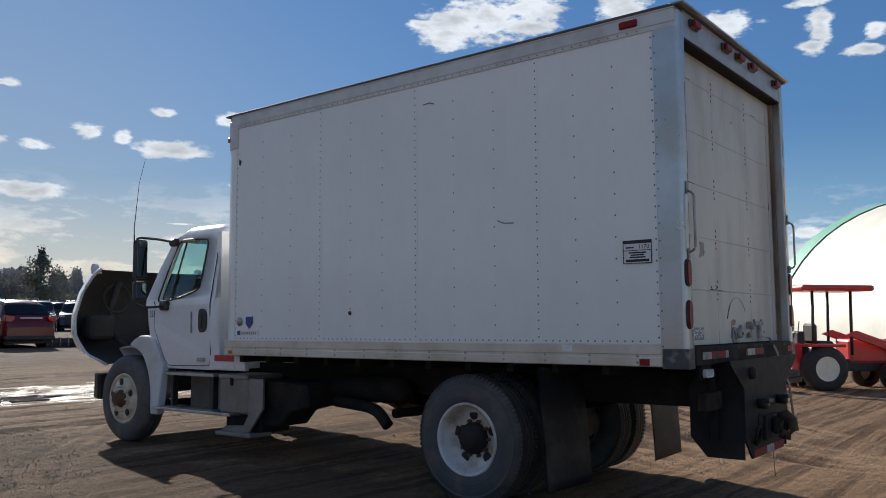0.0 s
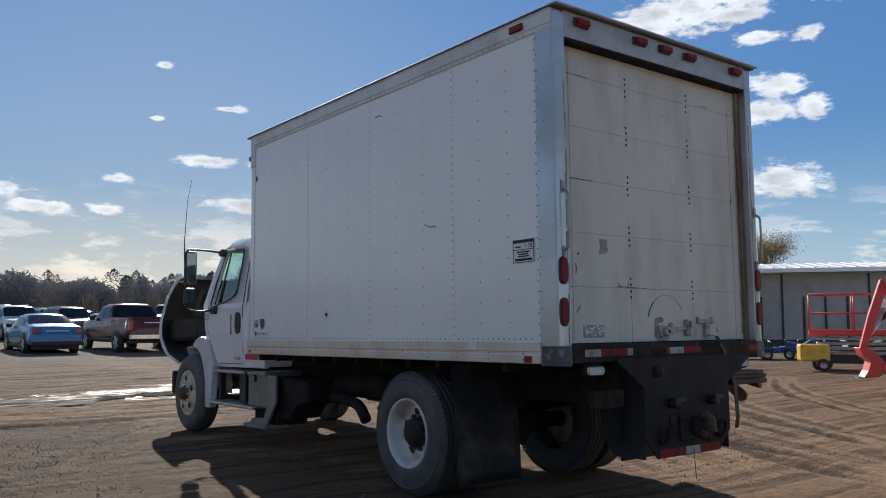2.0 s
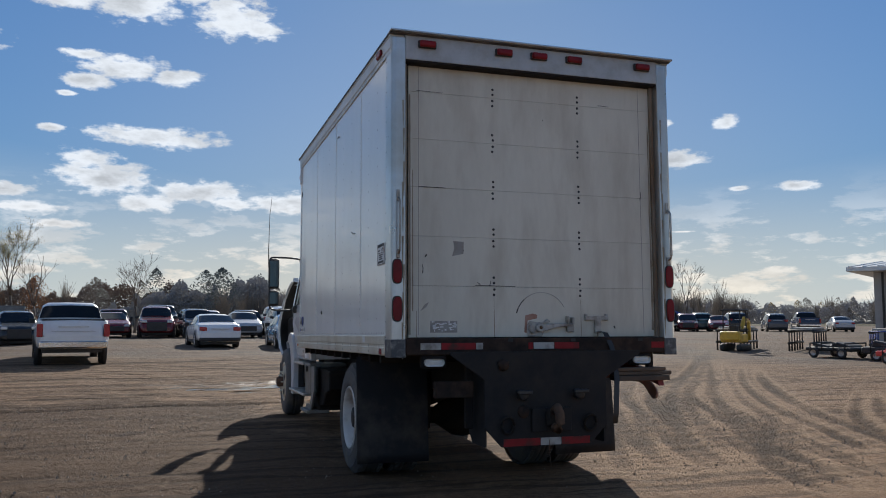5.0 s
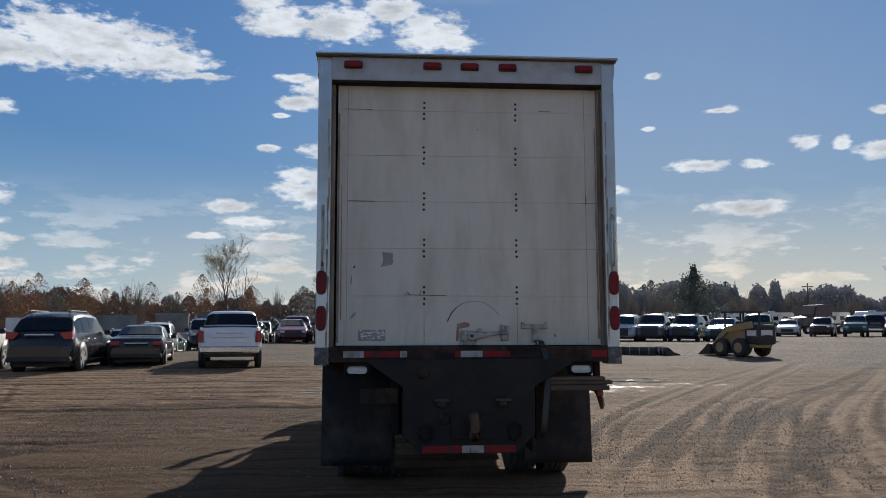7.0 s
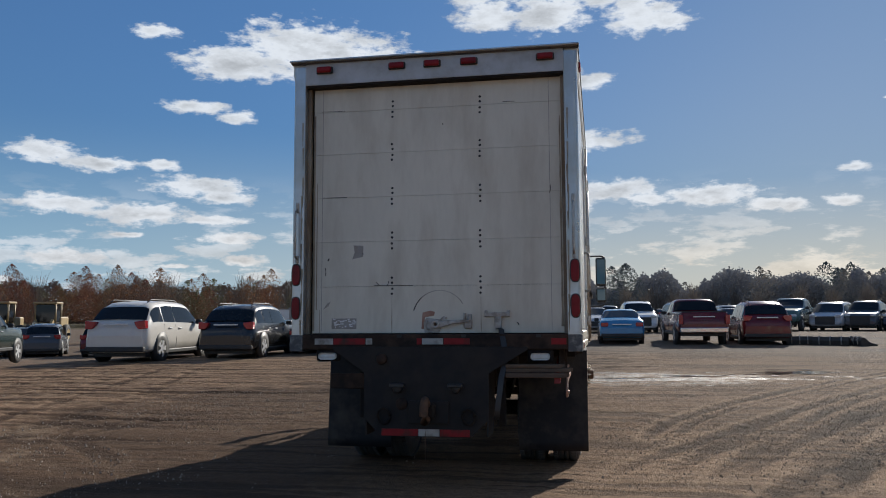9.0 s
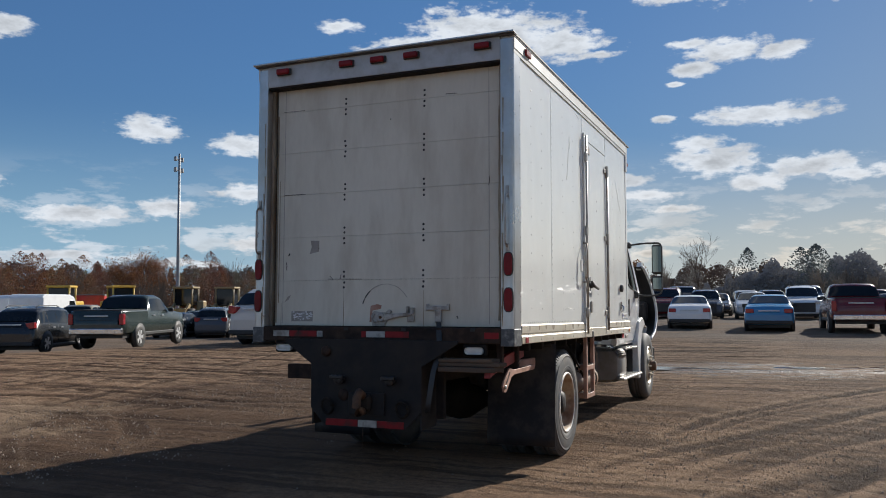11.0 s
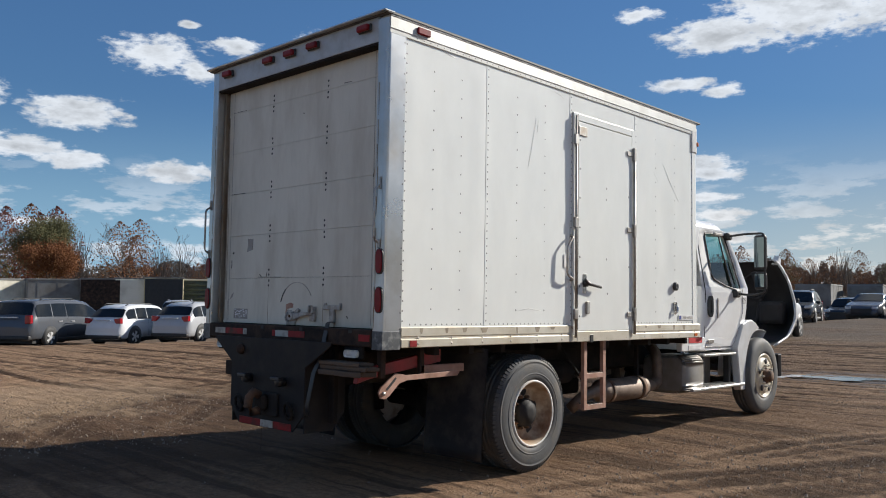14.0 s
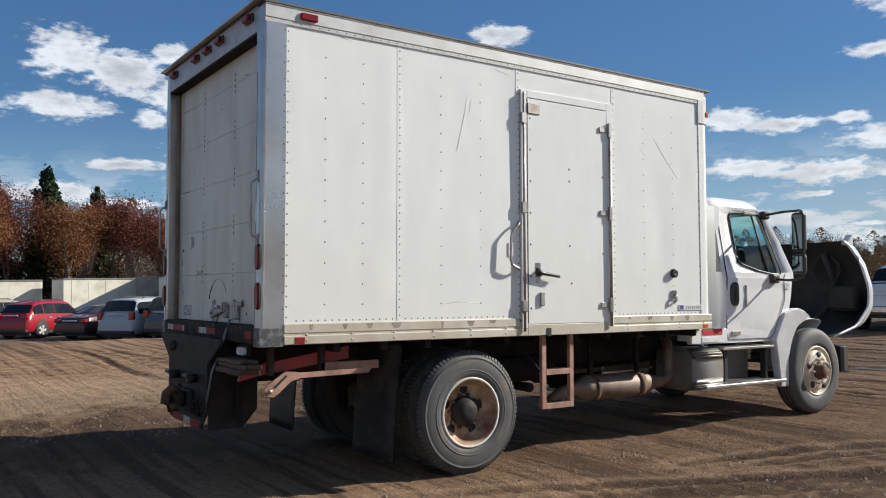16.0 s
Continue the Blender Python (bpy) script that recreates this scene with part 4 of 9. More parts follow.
# roof, front wall, floor
part("roof", bm_box(-4.95, 0.02, -1.242, 1.242, 3.640, 3.660, 0.003), TRIMDARK, truck, "dark-edged sheet roof")
part("roof_lip", bm_box(-0.05, 0.055, -1.245, 1.245, 3.648, 3.664, 0.004), STEEL, truck, "thin metal roof lip over the doorway")
part("front_wall", bm_box(-4.965, -4.93, -1.11, 1.11, BOTZ, 3.63, 0.004), WHITE, truck)
part("box_floor", bm_box(-4.93, -0.12, -1.19, 1.19, BOTZ + 0.02, BOTZ + 0.12), CHASSIS, truck, "dark underside of the cargo floor")
for x in np.arange(-4.75, -0.3, 0.41):
    part("cross_member", bm_box(x - 0.03, x + 0.03, -1.15, 1.15, BOTZ - 0.07, BOTZ + 0.022, 0.004), CHASSIS, truck)

# rear header with five markers
HEADER = material("header_grey", (0.46, 0.47, 0.475), 0.4, 0.2, second=(0.38, 0.385, 0.385), scale=2, dirt=(0.22, 0.18, 0.13), dirt_amount=0.4, dirt_scale=4)
part("header", bm_prism([(-0.004, 3.45), (-0.004, 3.648), (-0.09, 3.648), (-0.09, 3.47), (-0.02, 3.45)], "y", -1.115, 1.115, 0.003), HEADER, truck, "pale grey rear header panel")
part("header_edge", bm_box(-0.11, -0.006, -1.112, 1.112, 3.43, 3.452, 0.004), CHASSIS, truck)
for y in (-0.94, -0.295, 0.012, 0.328, 0.966):
    mk = part("marker_light", bm_box(-0.006, 0.016, y - 0.075, y + 0.075, 3.545, 3.607, 0.008), PLASTIC, truck, "red clearance light")
    part("lens", bm_box(0.010, 0.045, y - 0.066, y + 0.066, 3.55, 3.602, 0.014, seg=2), REDLENS, mk)

# roll-up door
LATCH = material("grimy_latch_steel", (0.46, 0.45, 0.42), 0.55, 0.2, second=(0.30, 0.27, 0.23), scale=9, dirt=(0.10, 0.07, 0.05), dirt_amount=0.7, dirt_scale=12, bump=0.2)
TRACK = material("rusty_door_track", (0.34, 0.30, 0.24), 0.6, 0.1, second=(0.20, 0.13, 0.075), scale=4, dirt=(0.07, 0.04, 0.022), dirt_amount=0.8, dirt_scale=3, bump=0.15, stretch=(1, 1, 0.4))
ZS = (1.298, 1.695, 2.081, 2.465, 2.848, 3.225, 3.47)
door = part("roll_up_door", bm_box(-0.15, -0.125, -1.07, 1.09, 1.29, 3.47), CHASSIS, truck, "dirty off-white roll-up rear door with six slats")
for i, (a, c) in enumerate(zip(ZS, ZS[1:])):
    part("slat", bm_box(-0.124, -0.10, -1.065, 1.085, a + 0.0008, c - 0.0008, 0.0012), DOOR, door, "off-white painted door slat")
dots = []
for y in (-0.36, 0.40):
    for z in ZS[1:-1]:
        dots += [(-0.0995, y + rt.uniform(-0.004, 0.004), z + d, "x", 1) for d in (0.072, 0.03, -0.022, -0.064)]
rivets(dots, 0.0115, INK, "hinge_bolts", door, "dark hinge bolt heads")
for s in (-1, 1):
    part("door_track", bm_box(-0.125, -0.07, *sorted((s * 1.083, s * 1.113)), 1.29, 3.45, 0.004), TRACK, truck, "pale door track streaked with rust")
    b = bm_box(-0.0995, -0.0985, *sorted((s * 0.985, s * 0.981)), 1.32, 3.43)
    part("edge_seam", b, BARE, door)
# wear on the door
part("bare_patch", bm_prism([(-0.71, 1.93), (-0.615, 1.95), (-0.612, 2.045), (-0.70, 2.05), (-0.69, 1.99)], "x", -0.0994, -0.0982), BARE, door, "bare grey patch in the paint")
b = bm_box(-0.0994, -0.098, -0.89, -0.67, 1.335, 1.425)
part("old_label", b, BARE, door, "torn label with unreadable print")
b = bmesh.new()
for k in range(34):
    y, z = rt.uniform(-0.885, -0.69), rt.uniform(1.34, 1.415)
    bm_box(-0.0981, -0.0974, y, y + rt.uniform(0.006, 0.03), z, z + rt.uniform(0.004, 0.014), bm=b)
part("label_print", b, STICKER, door)
arc = [(-0.0985, 0.05 + 0.23 * math.cos(t), 1.42 + 0.235 * math.sin(t)) for t in np.linspace(0.55, 2.75, 26)]
part("arc_scrape", bm_tube(arc, [0.0015 + 0.0035 * abs(i / 25 - 0.35) for i in range(26)], 5), BARE, door, "curved scrape mark")
arc = [(-0.0985, 0.05 + 0.23 * math.cos(t), 1.42 + 0.235 * math.sin(t)) for t in np.linspace(2.3, 2.85, 8)]
part("arc_scrape", bm_tube(arc, 0.0045, 5), INK, door)
for y0, z0, y1, z1, w in ((-0.95, 1.79, -0.95, 1.86, 0.005), (-0.93, 1.92, -0.92, 1.94, 0.009), (-0.52, 1.705, -0.18, 1.70, 0.004), (-0.5, 1.73, -0.47, 1.70, 0.005),
                          (-0.98, 2.47, -0.76, 2.468, 0.004), (-0.40, 1.70, -0.39, 1.74, 0.004), (-0.62, 1.98, -0.615, 1.97, 0.006), (0.08, 3.08, 0.083, 3.07, 0.006),
                          (0.98, 2.45, 0.985, 2.52, 0.005), (0.7, 1.385, 0.71, 1.365, 0.007), (-1.0, 3.235, -0.78, 3.233, 0.003), (0.6, 3.243, 0.7, 3.24, 0.004)):
    part("scratch", bm_tube([(-0.099, y0, z0), (-0.0985, (y0 + y1) / 2 + 0.004, (z0 + z1) / 2), (-0.099, y1, z1)], w * 0.6, 5), INK, door)
part("scuff", bm_prism([(-0.97, 1.5), (-0.92, 1.53), (-0.90, 1.57), (-0.93, 1.555)], "x", -0.0994, -0.0984), ZINC, door)
# latches
latch = part("door_latch", bm_prism([(-0.075, 1.30), (0.045, 1.30), (0.075, 1.36), (0.07, 1.41), (-0.06, 1.425), (-0.085, 1.39)], "x", -0.10, -0.088, 0.003), LATCH, truck, "grimy pale lever latch with a bolt")
part("lever", bm_prism([(-0.01, 1.345), (-0.01, 1.395), (0.07, 1.40), (0.16, 1.405), (0.30, 1.412), (0.31, 1.385), (0.16, 1.372), (0.07, 1.345)], "x", -0.088, -0.062, 0.006), LATCH, latch)
part("pivot", bm_lathe([(0.0, -0.09), (0.036, -0.09), (0.036, -0.056), (0.028, -0.05), (0.016, -0.05), (0.014, -0.06), (0.0, -0.06)], (0, 0.022, 1.372), "x", 18), LATCH, latch)
part("bolt", bm_lathe([(0.0, -0.055), (0.013, -0.055), (0.012, -0.046), (0.0, -0.045)], (0, 0.022, 1.372), "x", 6), HUBRUST, latch)
part("keeper", bm_box(-0.1, -0.07, 0.262, 0.325, 1.335, 1.40, 0.006), LATCH, latch)
part("keeper_lug", bm_box(-0.1, -0.055, 0.258, 0.275, 1.40, 1.465, 0.004), LATCH, latch)
part("keeper_lug", bm_box(-0.1, -0.055, 0.30, 0.322, 1.40, 1.455, 0.004), LATCH, latch)
part("side_hook", bm_tube(bend([(-0.09, -0.05, 1.40), (-0.075, -0.07, 1.37), (-0.075, -0.055, 1.335), (-0.085, -0.03, 1.33)], 0.02), 0.008, 6), LATCH, latch)
part("pawl", bm_prism([(0.05, 1.41), (0.09, 1.44), (0.115, 1.425), (0.10, 1.405)], "x", -0.098, -0.075, 0.003), LATCH, latch)
part("rust_stain", bm_prism([(-0.105, 1.335), (-0.085, 1.33), (-0.075, 1.43), (0.005, 1.445), (0.01, 1.475), (-0.03, 1.485), (-0.095, 1.47)], "x", -0.0994, -0.0988), RUSTARM, door)
hasp = part("strap_bracket", bm_box(-0.1, -0.075, 0.43, 0.64, 1.432, 1.468, 0.004), LATCH, truck, "steel bracket with a hanging black strap")
part("bracket_leg", bm_box(-0.1, -0.085, 0.43, 0.455, 1.43, 1.485, 0.003), LATCH, hasp)
part("bracket_leg", bm_box(-0.1, -0.085, 0.615, 0.64, 1.43, 1.485, 0.003), LATCH, hasp)
part("buckle", bm_box(-0.098, -0.07, 0.515, 0.57, 1.33, 1.435, 0.004), LATCH, hasp)
stp = [(-0.07, 0.545, 1.34), (-0.02, 0.575, 1.33), (0.03, 0.60, 1.22), (0.06, 0.62, 1.1), (0.12, 0.59, 0.95), (0.15, 0.56, 0.7), (0.14, 0.55, 0.62)]
b = grid([[(x, y - 0.022, z), (x, y + 0.022, z)] for x, y, z in stp] + [[(x + 0.006, y - 0.022, z), (x + 0.006, y + 0.022, z)] for x, y, z in reversed(stp)])
part("strap", b, PLASTIC, hasp, "loose black webbing strap")
b = bm_tube(bend([(0.155, -0.02, 0.52), (0.16, -0.02, 0.42), (0.165, -0.015, 0.30)], 0.03), 0.0025, 6)
part("chain_end", b, HUBRUST, truck, "thin hanging chain end")

# sill and reflective tape
sill = part("rear_sill", bm_box(-0.16, 0.012, -1.11, 1.11, 1.165, 1.292, 0.008), SILL, truck, "rusty dark steel rear sill")
for y0, y1, m_ in ((-1.0, -0.84, WHITETAPE), (-0.835, -0.56, REDTAPE), (-0.555, -0.50, WHITETAPE), (-0.12, -0.08, REDTAPE), (-0.075, 0.10, WHITETAPE), (0.105, 0.32, REDTAPE), (0.98, 1.10, REDTAPE)):
    part("tape", bm_box(0.011, 0.0155, y0, y1, 1.206, 1.256), m_, sill)
for y in (-0.27, 0.27, 0.88):
    part("sill_hole", bm_box(0.011, 0.014, y - 0.02, y + 0.02, 1.262, 1.288), INK, sill)

# towing plate under the sill
PX = 0.13
outline = [(-0.80, 1.19), (0.80, 1.19), (0.80, 1.165), (0.49, 0.98), (0.49, 0.62), (0.345, 0.475), (-0.40, 0.475), (-0.535, 0.62), (-0.535, 0.98), (-0.80, 1.165)]
plate = part("tow_plate", bm_prism(outline, "x", PX - 0.016, PX, 0.003), BLACK, truck, "heavy black steel towing plate with hitch fittings")
part("gusset", bm_prism([(PX - 0.016, 1.17), (-0.16, 1.17), (-0.28, 0.98), (-0.28, 0.62), (-0.16, 0.48), (PX - 0.016, 0.48)], "y", -0.53, -0.515), BLACK, plate)
part("gusset", bm_prism([(PX - 0.016, 1.17), (-0.16, 1.17), (-0.28, 0.98), (-0.28, 0.62), (-0.16, 0.48), (PX - 0.016, 0.48)], "y", 0.47, 0.485), BLACK, plate)
for y0, y1, m_ in ((-0.385, -0.085, REDTAPE), (-0.08, 0.09, WHITETAPE), (0.095, 0.335, REDTAPE)):
    part("tape", bm_box(PX, PX + 0.004, y0, y1, 0.48, 0.535), m_, plate)
part("hitch_bracket", bm_box(PX, PX + 0.03, -0.16, 0.17, 0.58, 0.76, 0.006), BLACK, plate)
pint = part("pintle_hook", bm_box(PX + 0.03, PX + 0.09, -0.06, 0.07, 0.62, 0.75, 0.02), CHASSIS, plate, "rusty pintle hook")
part("jaw", bm_tube([(PX + 0.08, 0, 0.74), (PX + 0.13, 0, 0.77), (PX + 0.17, 0, 0.73), (PX + 0.18, 0, 0.66), (PX + 0.14, 0, 0.61), (PX + 0.08, 0, 0.62)], 0.036, 10), HUBRUST, pint)
for y in (-0.36, 0.33):
    ring = [(PX + 0.03 + 0.012 * math.sin(t), y + 0.05 * math.cos(t), 0.64 + 0.062 * math.sin(t)) for t in np.linspace(0, 2 * math.pi, 18)]
    part("chain_ring", bm_tube(ring, 0.013, 8), CHASSIS, plate, "steel safety chain ring")
for y in (-0.24, 0.23):
    part("socket", bm_lathe([(0, 0), (0.035, 0), (0.04, 0.06), (0.03, 0.075), (0.0, 0.075)], (PX, y, 0.86), "x", 14), PLASTIC, plate)
    part("socket_lid", bm_box(PX + 0.05, PX + 0.10, y - 0.06, y + 0.06, 0.87, 0.9, 0.006), PLASTIC, plate)
part("round_boss", bm_lathe([(0, 0), (0.045, 0), (0.045, 0.02), (0.03, 0.04), (0.0, 0.04)], (PX, -0.385, 1.09), "x", 14), SILL, plate)
part("round_boss", bm_lathe([(0, 0), (0.05, 0), (0.045, 0.012), (0, 0.012)], (PX, -0.22, 0.735), "x", 14), SILL, plate)
# hanging lamps, bracket, step box
for s in (-1, 1):
    lp = part("backup_light", bm_box(-0.05, -0.005, s * 0.89 - 0.105, s * 0.89 + 0.105, 1.065, 1.168, 0.02, seg=2), CHASSIS, truck, "oval white reversing light")
    part("lens", bm_box(-0.008, 0.008, s * 0.89 - 0.078, s * 0.89 + 0.078, 1.08, 1.138, 0.026, seg=3), CLEARLENS, lp)
part("steel_bracket", bm_box(-0.09, -0.02, -0.87, -0.565, 0.84, 0.965, 0.006), SILL, truck, "worn steel bracket below the sill")
part("bracket_post", bm_box(-0.10, -0.05, -0.62, -0.56, 0.6, 1.17, 0.006), CHASSIS, truck)
part("bracket_post", bm_box(-0.12, -0.07, 0.53, 0.60, 0.55, 1.17, 0.006), CHASSIS, truck)
# plank step and towing arm at the right
for z0, z1, y1, x1 in ((0.945, 0.985, 1.10, 0.11), (0.988, 1.02, 1.13, 0.09), (1.022, 1.05, 1.07, 0.10)):
    part("plank", bm_prism([(-0.05, 0.62), (x1, 0.62), (x1 - 0.015, 0.8), (x1 + 0.01, 0.95), (x1 - 0.02, y1), (x1 - 0.07, y1 - 0.05), (-0.05, y1 + 0.02)], "z", z0, z1, 0.005), WOOD, truck, "splintered wooden bumper plank")
part("red_beam", bm_prism([(0.08, 0.90), (0.05, 1.0), (-0.80, 1.13), (-0.80, 1.03), (-0.05, 0.93)], "y", 1.0, 1.05, 0.004), REDSTEEL, truck, "dented red steel beam")
part("red_beam", bm_box(-1.05, -0.55, 1.04, 1.08, 0.945, 1.01, 0.004), RUSTARM, truck)
for x in (-0.15, -0.56):
    part("hanger", bm_box(x - 0.025, x + 0.025, 1.03, 1.08, 0.93, 1.17, 0.004), SILL, truck)
arm = [(-0.98, 0.955), (-0.95, 0.915), (-0.38, 0.905), (-0.30, 0.885), (-0.20, 0.80), (-0.16, 0.775), (-0.11, 0.785), (-0.09, 0.83), (-0.11, 0.865), (-0.26, 0.965), (-0.30, 0.96), (-0.37, 0.945)]
part("swing_arm", bm_prism([(x, z) for x, z in arm], "y", 1.085, 1.10, 0.002), RUSTARM, truck, "primer-coloured steel swing arm with a slotted end")
part("arm_slot", bm_prism([(-0.27, 0.925), (-0.255, 0.935), (-0.16, 0.85), (-0.175, 0.84)], "y", 1.10, 1.1025), INK, truck)
part("arm_bolt", bm_lathe([(0, 0), (0.016, 0), (0.016, 0.012), (0, 0.012)], (-0.135, 1.10, 0.82), "y", 8), ZINC, truck)

# mudflaps
for s in (-1, 1):
    rows = []
    for i in range(13):
        z = 1.13 - 0.91 * i / 12
        bowl = 0.035 * math.sin(i / 12 * 2.4) + 0.05 * (i / 12) ** 2
        rows.append([(-1.16 + bowl + 0.01 * math.cos(3 * f), s * (0.61 + 0.63 * f), z) for f in np.linspace(0, 1, 6)])
    rows += [[(x + 0.012, y, z) for x, y, z in r] for r in reversed(rows)]
    part("mudflap", grid(rows), FLAP, truck, "large worn black rubber mudflap")
    part("flap_hanger", bm_tube([(-1.15, s * 0.55, 1.10), (-1.15, s * 1.2, 1.12)], 0.018, 8), CHASSIS, truck)


# ---- wheels ----
def wheel(x, z, s, rear, outer):
    """A tyre on a ten-hole rim; s is the side, outer the y of the outer sidewall."""
    R = 0.515 if rear else 0.505
    w0 = 0.275
    y = lambda d: s * (outer - d)
    e = part("wheel", bm_lathe([(r, y(d) ) for r, d in ((0.288, 0.03), (0.30, 0.008), (0.335, 0.0), (0.42, 0.002), (0.465, 0.014), (R - 0.018, 0.035), (R - 0.006, 0.055),
                                                    (R, 0.09), (R, w0 / 2 - 0.03), (R - 0.014, w0 / 2 - 0.026), (R - 0.014, w0 / 2 - 0.018), (R, w0 / 2 - 0.014), (R, w0 / 2 + 0.014), (R - 0.014, w0 / 2 + 0.018),
                                                    (R - 0.014, w0 / 2 + 0.026), (R, w0 / 2 + 0.03), (R, w0 - 0.09), (R - 0.006, w0 - 0.055), (R - 0.018, w0 - 0.035), (0.465, w0 - 0.014), (0.42, w0 - 0.002), (0.30, w0 - 0.008), (0.288, w0 - 0.03))],
                            (0, 0, 0), "y", 64), RUBBER, truck, "worn truck tyre on a steel rim")
    e.name = "wheel"
    e.location = (x, 0, z)
    # sidewall ribs and shoulder lugs
    b = bmesh.new()
    for i in range(84 if rear else 0):
        a = 2 * math.pi * i / 84
        for d0, d1 in ((0.012, 0.08), (w0 - 0.08, w0 - 0.012)):
            ca, sa = math.cos(a), math.sin(a)
            vs = []
            for rr, dd in ((R - 0.028, d0 + 0.008), (R + 0.003, d0 + 0.032), (R + 0.003, d1), (R - 0.012, d1)):
                for da in (-0.024, 0.024):
                    vs.append(b.verts.new((rr * math.cos(a + da), y(dd), rr * math.sin(a + da))))
            for p, q in ((0, 2), (2, 4), (4, 6)):
                b.faces.new((vs[p], vs[p + 1], vs[q + 1], vs[q]))
            b.faces.new((vs[0], vs[2], vs[4], vs[6]))
            b.faces.new((vs[1], vs[7], vs[5], vs[3]))
    if rear:
        part("tread", b, RUBBER, e, "blocky shoulder tread")["kind"] = "stuff"
    else:
        b.free()
    if rear:
        part("sidewall_ring", bm_lathe([(r, y(d)) for r, d in ((0.345, 0.001), (0.350, -0.0025), (0.356, -0.0025), (0.361, 0.001), (0.44, 0.007), (0.452, 0.008), (0.456, 0.005), (0.461, 0.007), (0.464, 0.014))], (0, 0, 0), "y", 64), RUBBER, e)
    if rear:
        prof = ((0.296, 0.02), (0.29, 0.004), (0.278, 0.002), (0.268, 0.012), (0.262, 0.04), (0.25, 0.085), (0.235, 0.115), (0.215, 0.13), (0.14, 0.135), (0.0, 0.135))
        mat_ = RIM if s > 0 else RIMLEFT
    else:
        prof = ((0.296, 0.02), (0.29, 0.004), (0.278, 0.002), (0.268, 0.01), (0.262, 0.03), (0.25, 0.04), (0.245, 0.03), (0.222, 0.002), (0.20, -0.008), (0.17, -0.012), (0.0, -0.012))
        mat_ = ALU
    rim = part("rim", bm_lathe([(r, y(d)) for r, d in prof[2 if rear else 0:]], (0, 0, 0), "y", 48), mat_, e, "rust-stained white steel rim" if rear else "cream painted steel rim with rusty nuts")
    if rear:
        part("rim_flange", bm_lathe([(r, y(d)) for r, d in ((0.298, 0.022), (0.293, 0.002), (0.280, -0.001), (0.271, 0.010))], (0, 0, 0), "y", 48), RIMLEFT, rim, "chalky white outer rim lip")
    for i in range(5):
        a = 2 * math.pi * (i + 0.3) / 5
        rr = 0.188 if rear else 0.196
        dd = 0.1325 if rear else -0.011
        part("hand_hole", bm_lathe([(0.0, y(dd - 0.002)), (0.042, y(dd - 0.002)), (0.043, y(dd))], (rr * math.cos(a), 0, rr * math.sin(a)), "y", 14), INK, rim)
    base = 0.135 if rear else -0.012
    hub = ((0.128, base), (0.126, base - 0.05), (0.116, base - 0.07), (0.098, base - 0.078), (0.094, base - 0.092), (0.03, base - 0.098), (0.0, base - 0.098)) if rear else \
        ((0.105, base), (0.10, base - 0.02), (0.078, base - 0.03), (0.075, base - 0.075), (0.06, base - 0.09), (0.0, base - 0.09))
    part("hub", bm_lathe([(r, y(d)) for r, d in hub], (0, 0, 0), "y", 20), HUBRUST if not rear else BLACK, rim)
    for i in range(10):
        a = 2 * math.pi * i / 10
        part("lug_nut", bm_lathe([(0.016, y(base)), (0.015, y(base - 0.035)), (0.009, y(base - 0.04)), (0.0, y(base - 0.055))], (0.142 * math.cos(a), 0, 0.142 * math.sin(a)), "y", 6), HUBRUST if rear else ALU, rim)
    return e


for s in (-1, 1):
    wheel(-1.90, 0.535, s, True, 1.155)
    wheel(-1.90, 0.535, s, True, 0.83)
    wheel(-6.77, 0.615, s, False, 1.15)

# ---- chassis ----
for s in (-1, 1):
    part("frame_rail", bm_prism([(-0.15, 0.83), (-0.15, 1.09), (-7.2, 1.03), (-7.2, 0.80), (-5.5, 0.80)], "y", s * 0.39, s * 0.46), CHASSIS, truck, "black frame rail")
    part("leaf_spring", bm_prism([(-1.2, 0.86), (-1.3, 0.74), (-1.9, 0.62), (-2.5, 0.74), (-2.6, 0.86), (-1.9, 0.70)], "y", s * 0.40 - 0.04, s * 0.40 + 0.04), CHASSIS, truck)
    part("leaf_spring", bm_prism([(-5.95, 0.86), (-6.1, 0.76), (-6.77, 0.66), (-7.1, 0.74), (-7.2, 0.84), (-6.77, 0.72)], "y", s * 0.42 - 0.04, s * 0.42 + 0.04), CHASSIS, truck)
part("rear_axle", bm_lathe([(0.07, -0.9), (0.08, -0.3), (0.2, -0.12), (0.22, 0), (0.2, 0.12), (0.08, 0.3), (0.07, 0.9)], (-1.90, 0, 0.535), "y", 16), CHASSIS, truck)
part("front_axle", bm_tube([(-6.77, -0.95, 0.6), (-6.77, -0.5, 0.5), (-6.77, 0.5, 0.5), (-6.77, 0.95, 0.6)], 0.06, 8), CHASSIS, truck)
part("drive_shaft", bm_tube([(-2.1, 0, 0.58), (-3.6, 0, 0.72), (-5.6, 0, 0.80)], 0.055, 10), CHASSIS, truck)
part("shock", bm_tube([(-1.55, -0.5, 0.45), (-1.5, -0.5, 0.98)], 0.05, 10), CHASSIS, truck)
part("air_tank", bm_lathe([(0, -0.5), (0.09, -0.48), (0.125, -0.42), (0.125, 0.42), (0.09, 0.48), (0, 0.5)], (-3.45, -0.60, 0.84), "x", 18), CHASSIS, truck)
part("air_tank", bm_lathe([(0, -0.42), (0.09, -0.40), (0.125, -0.34), (0.125, 0.34), (0.09, 0.40), (0, 0.42)], (-2.95, 0.5, 0.80), "x", 18), CHASSIS, truck)
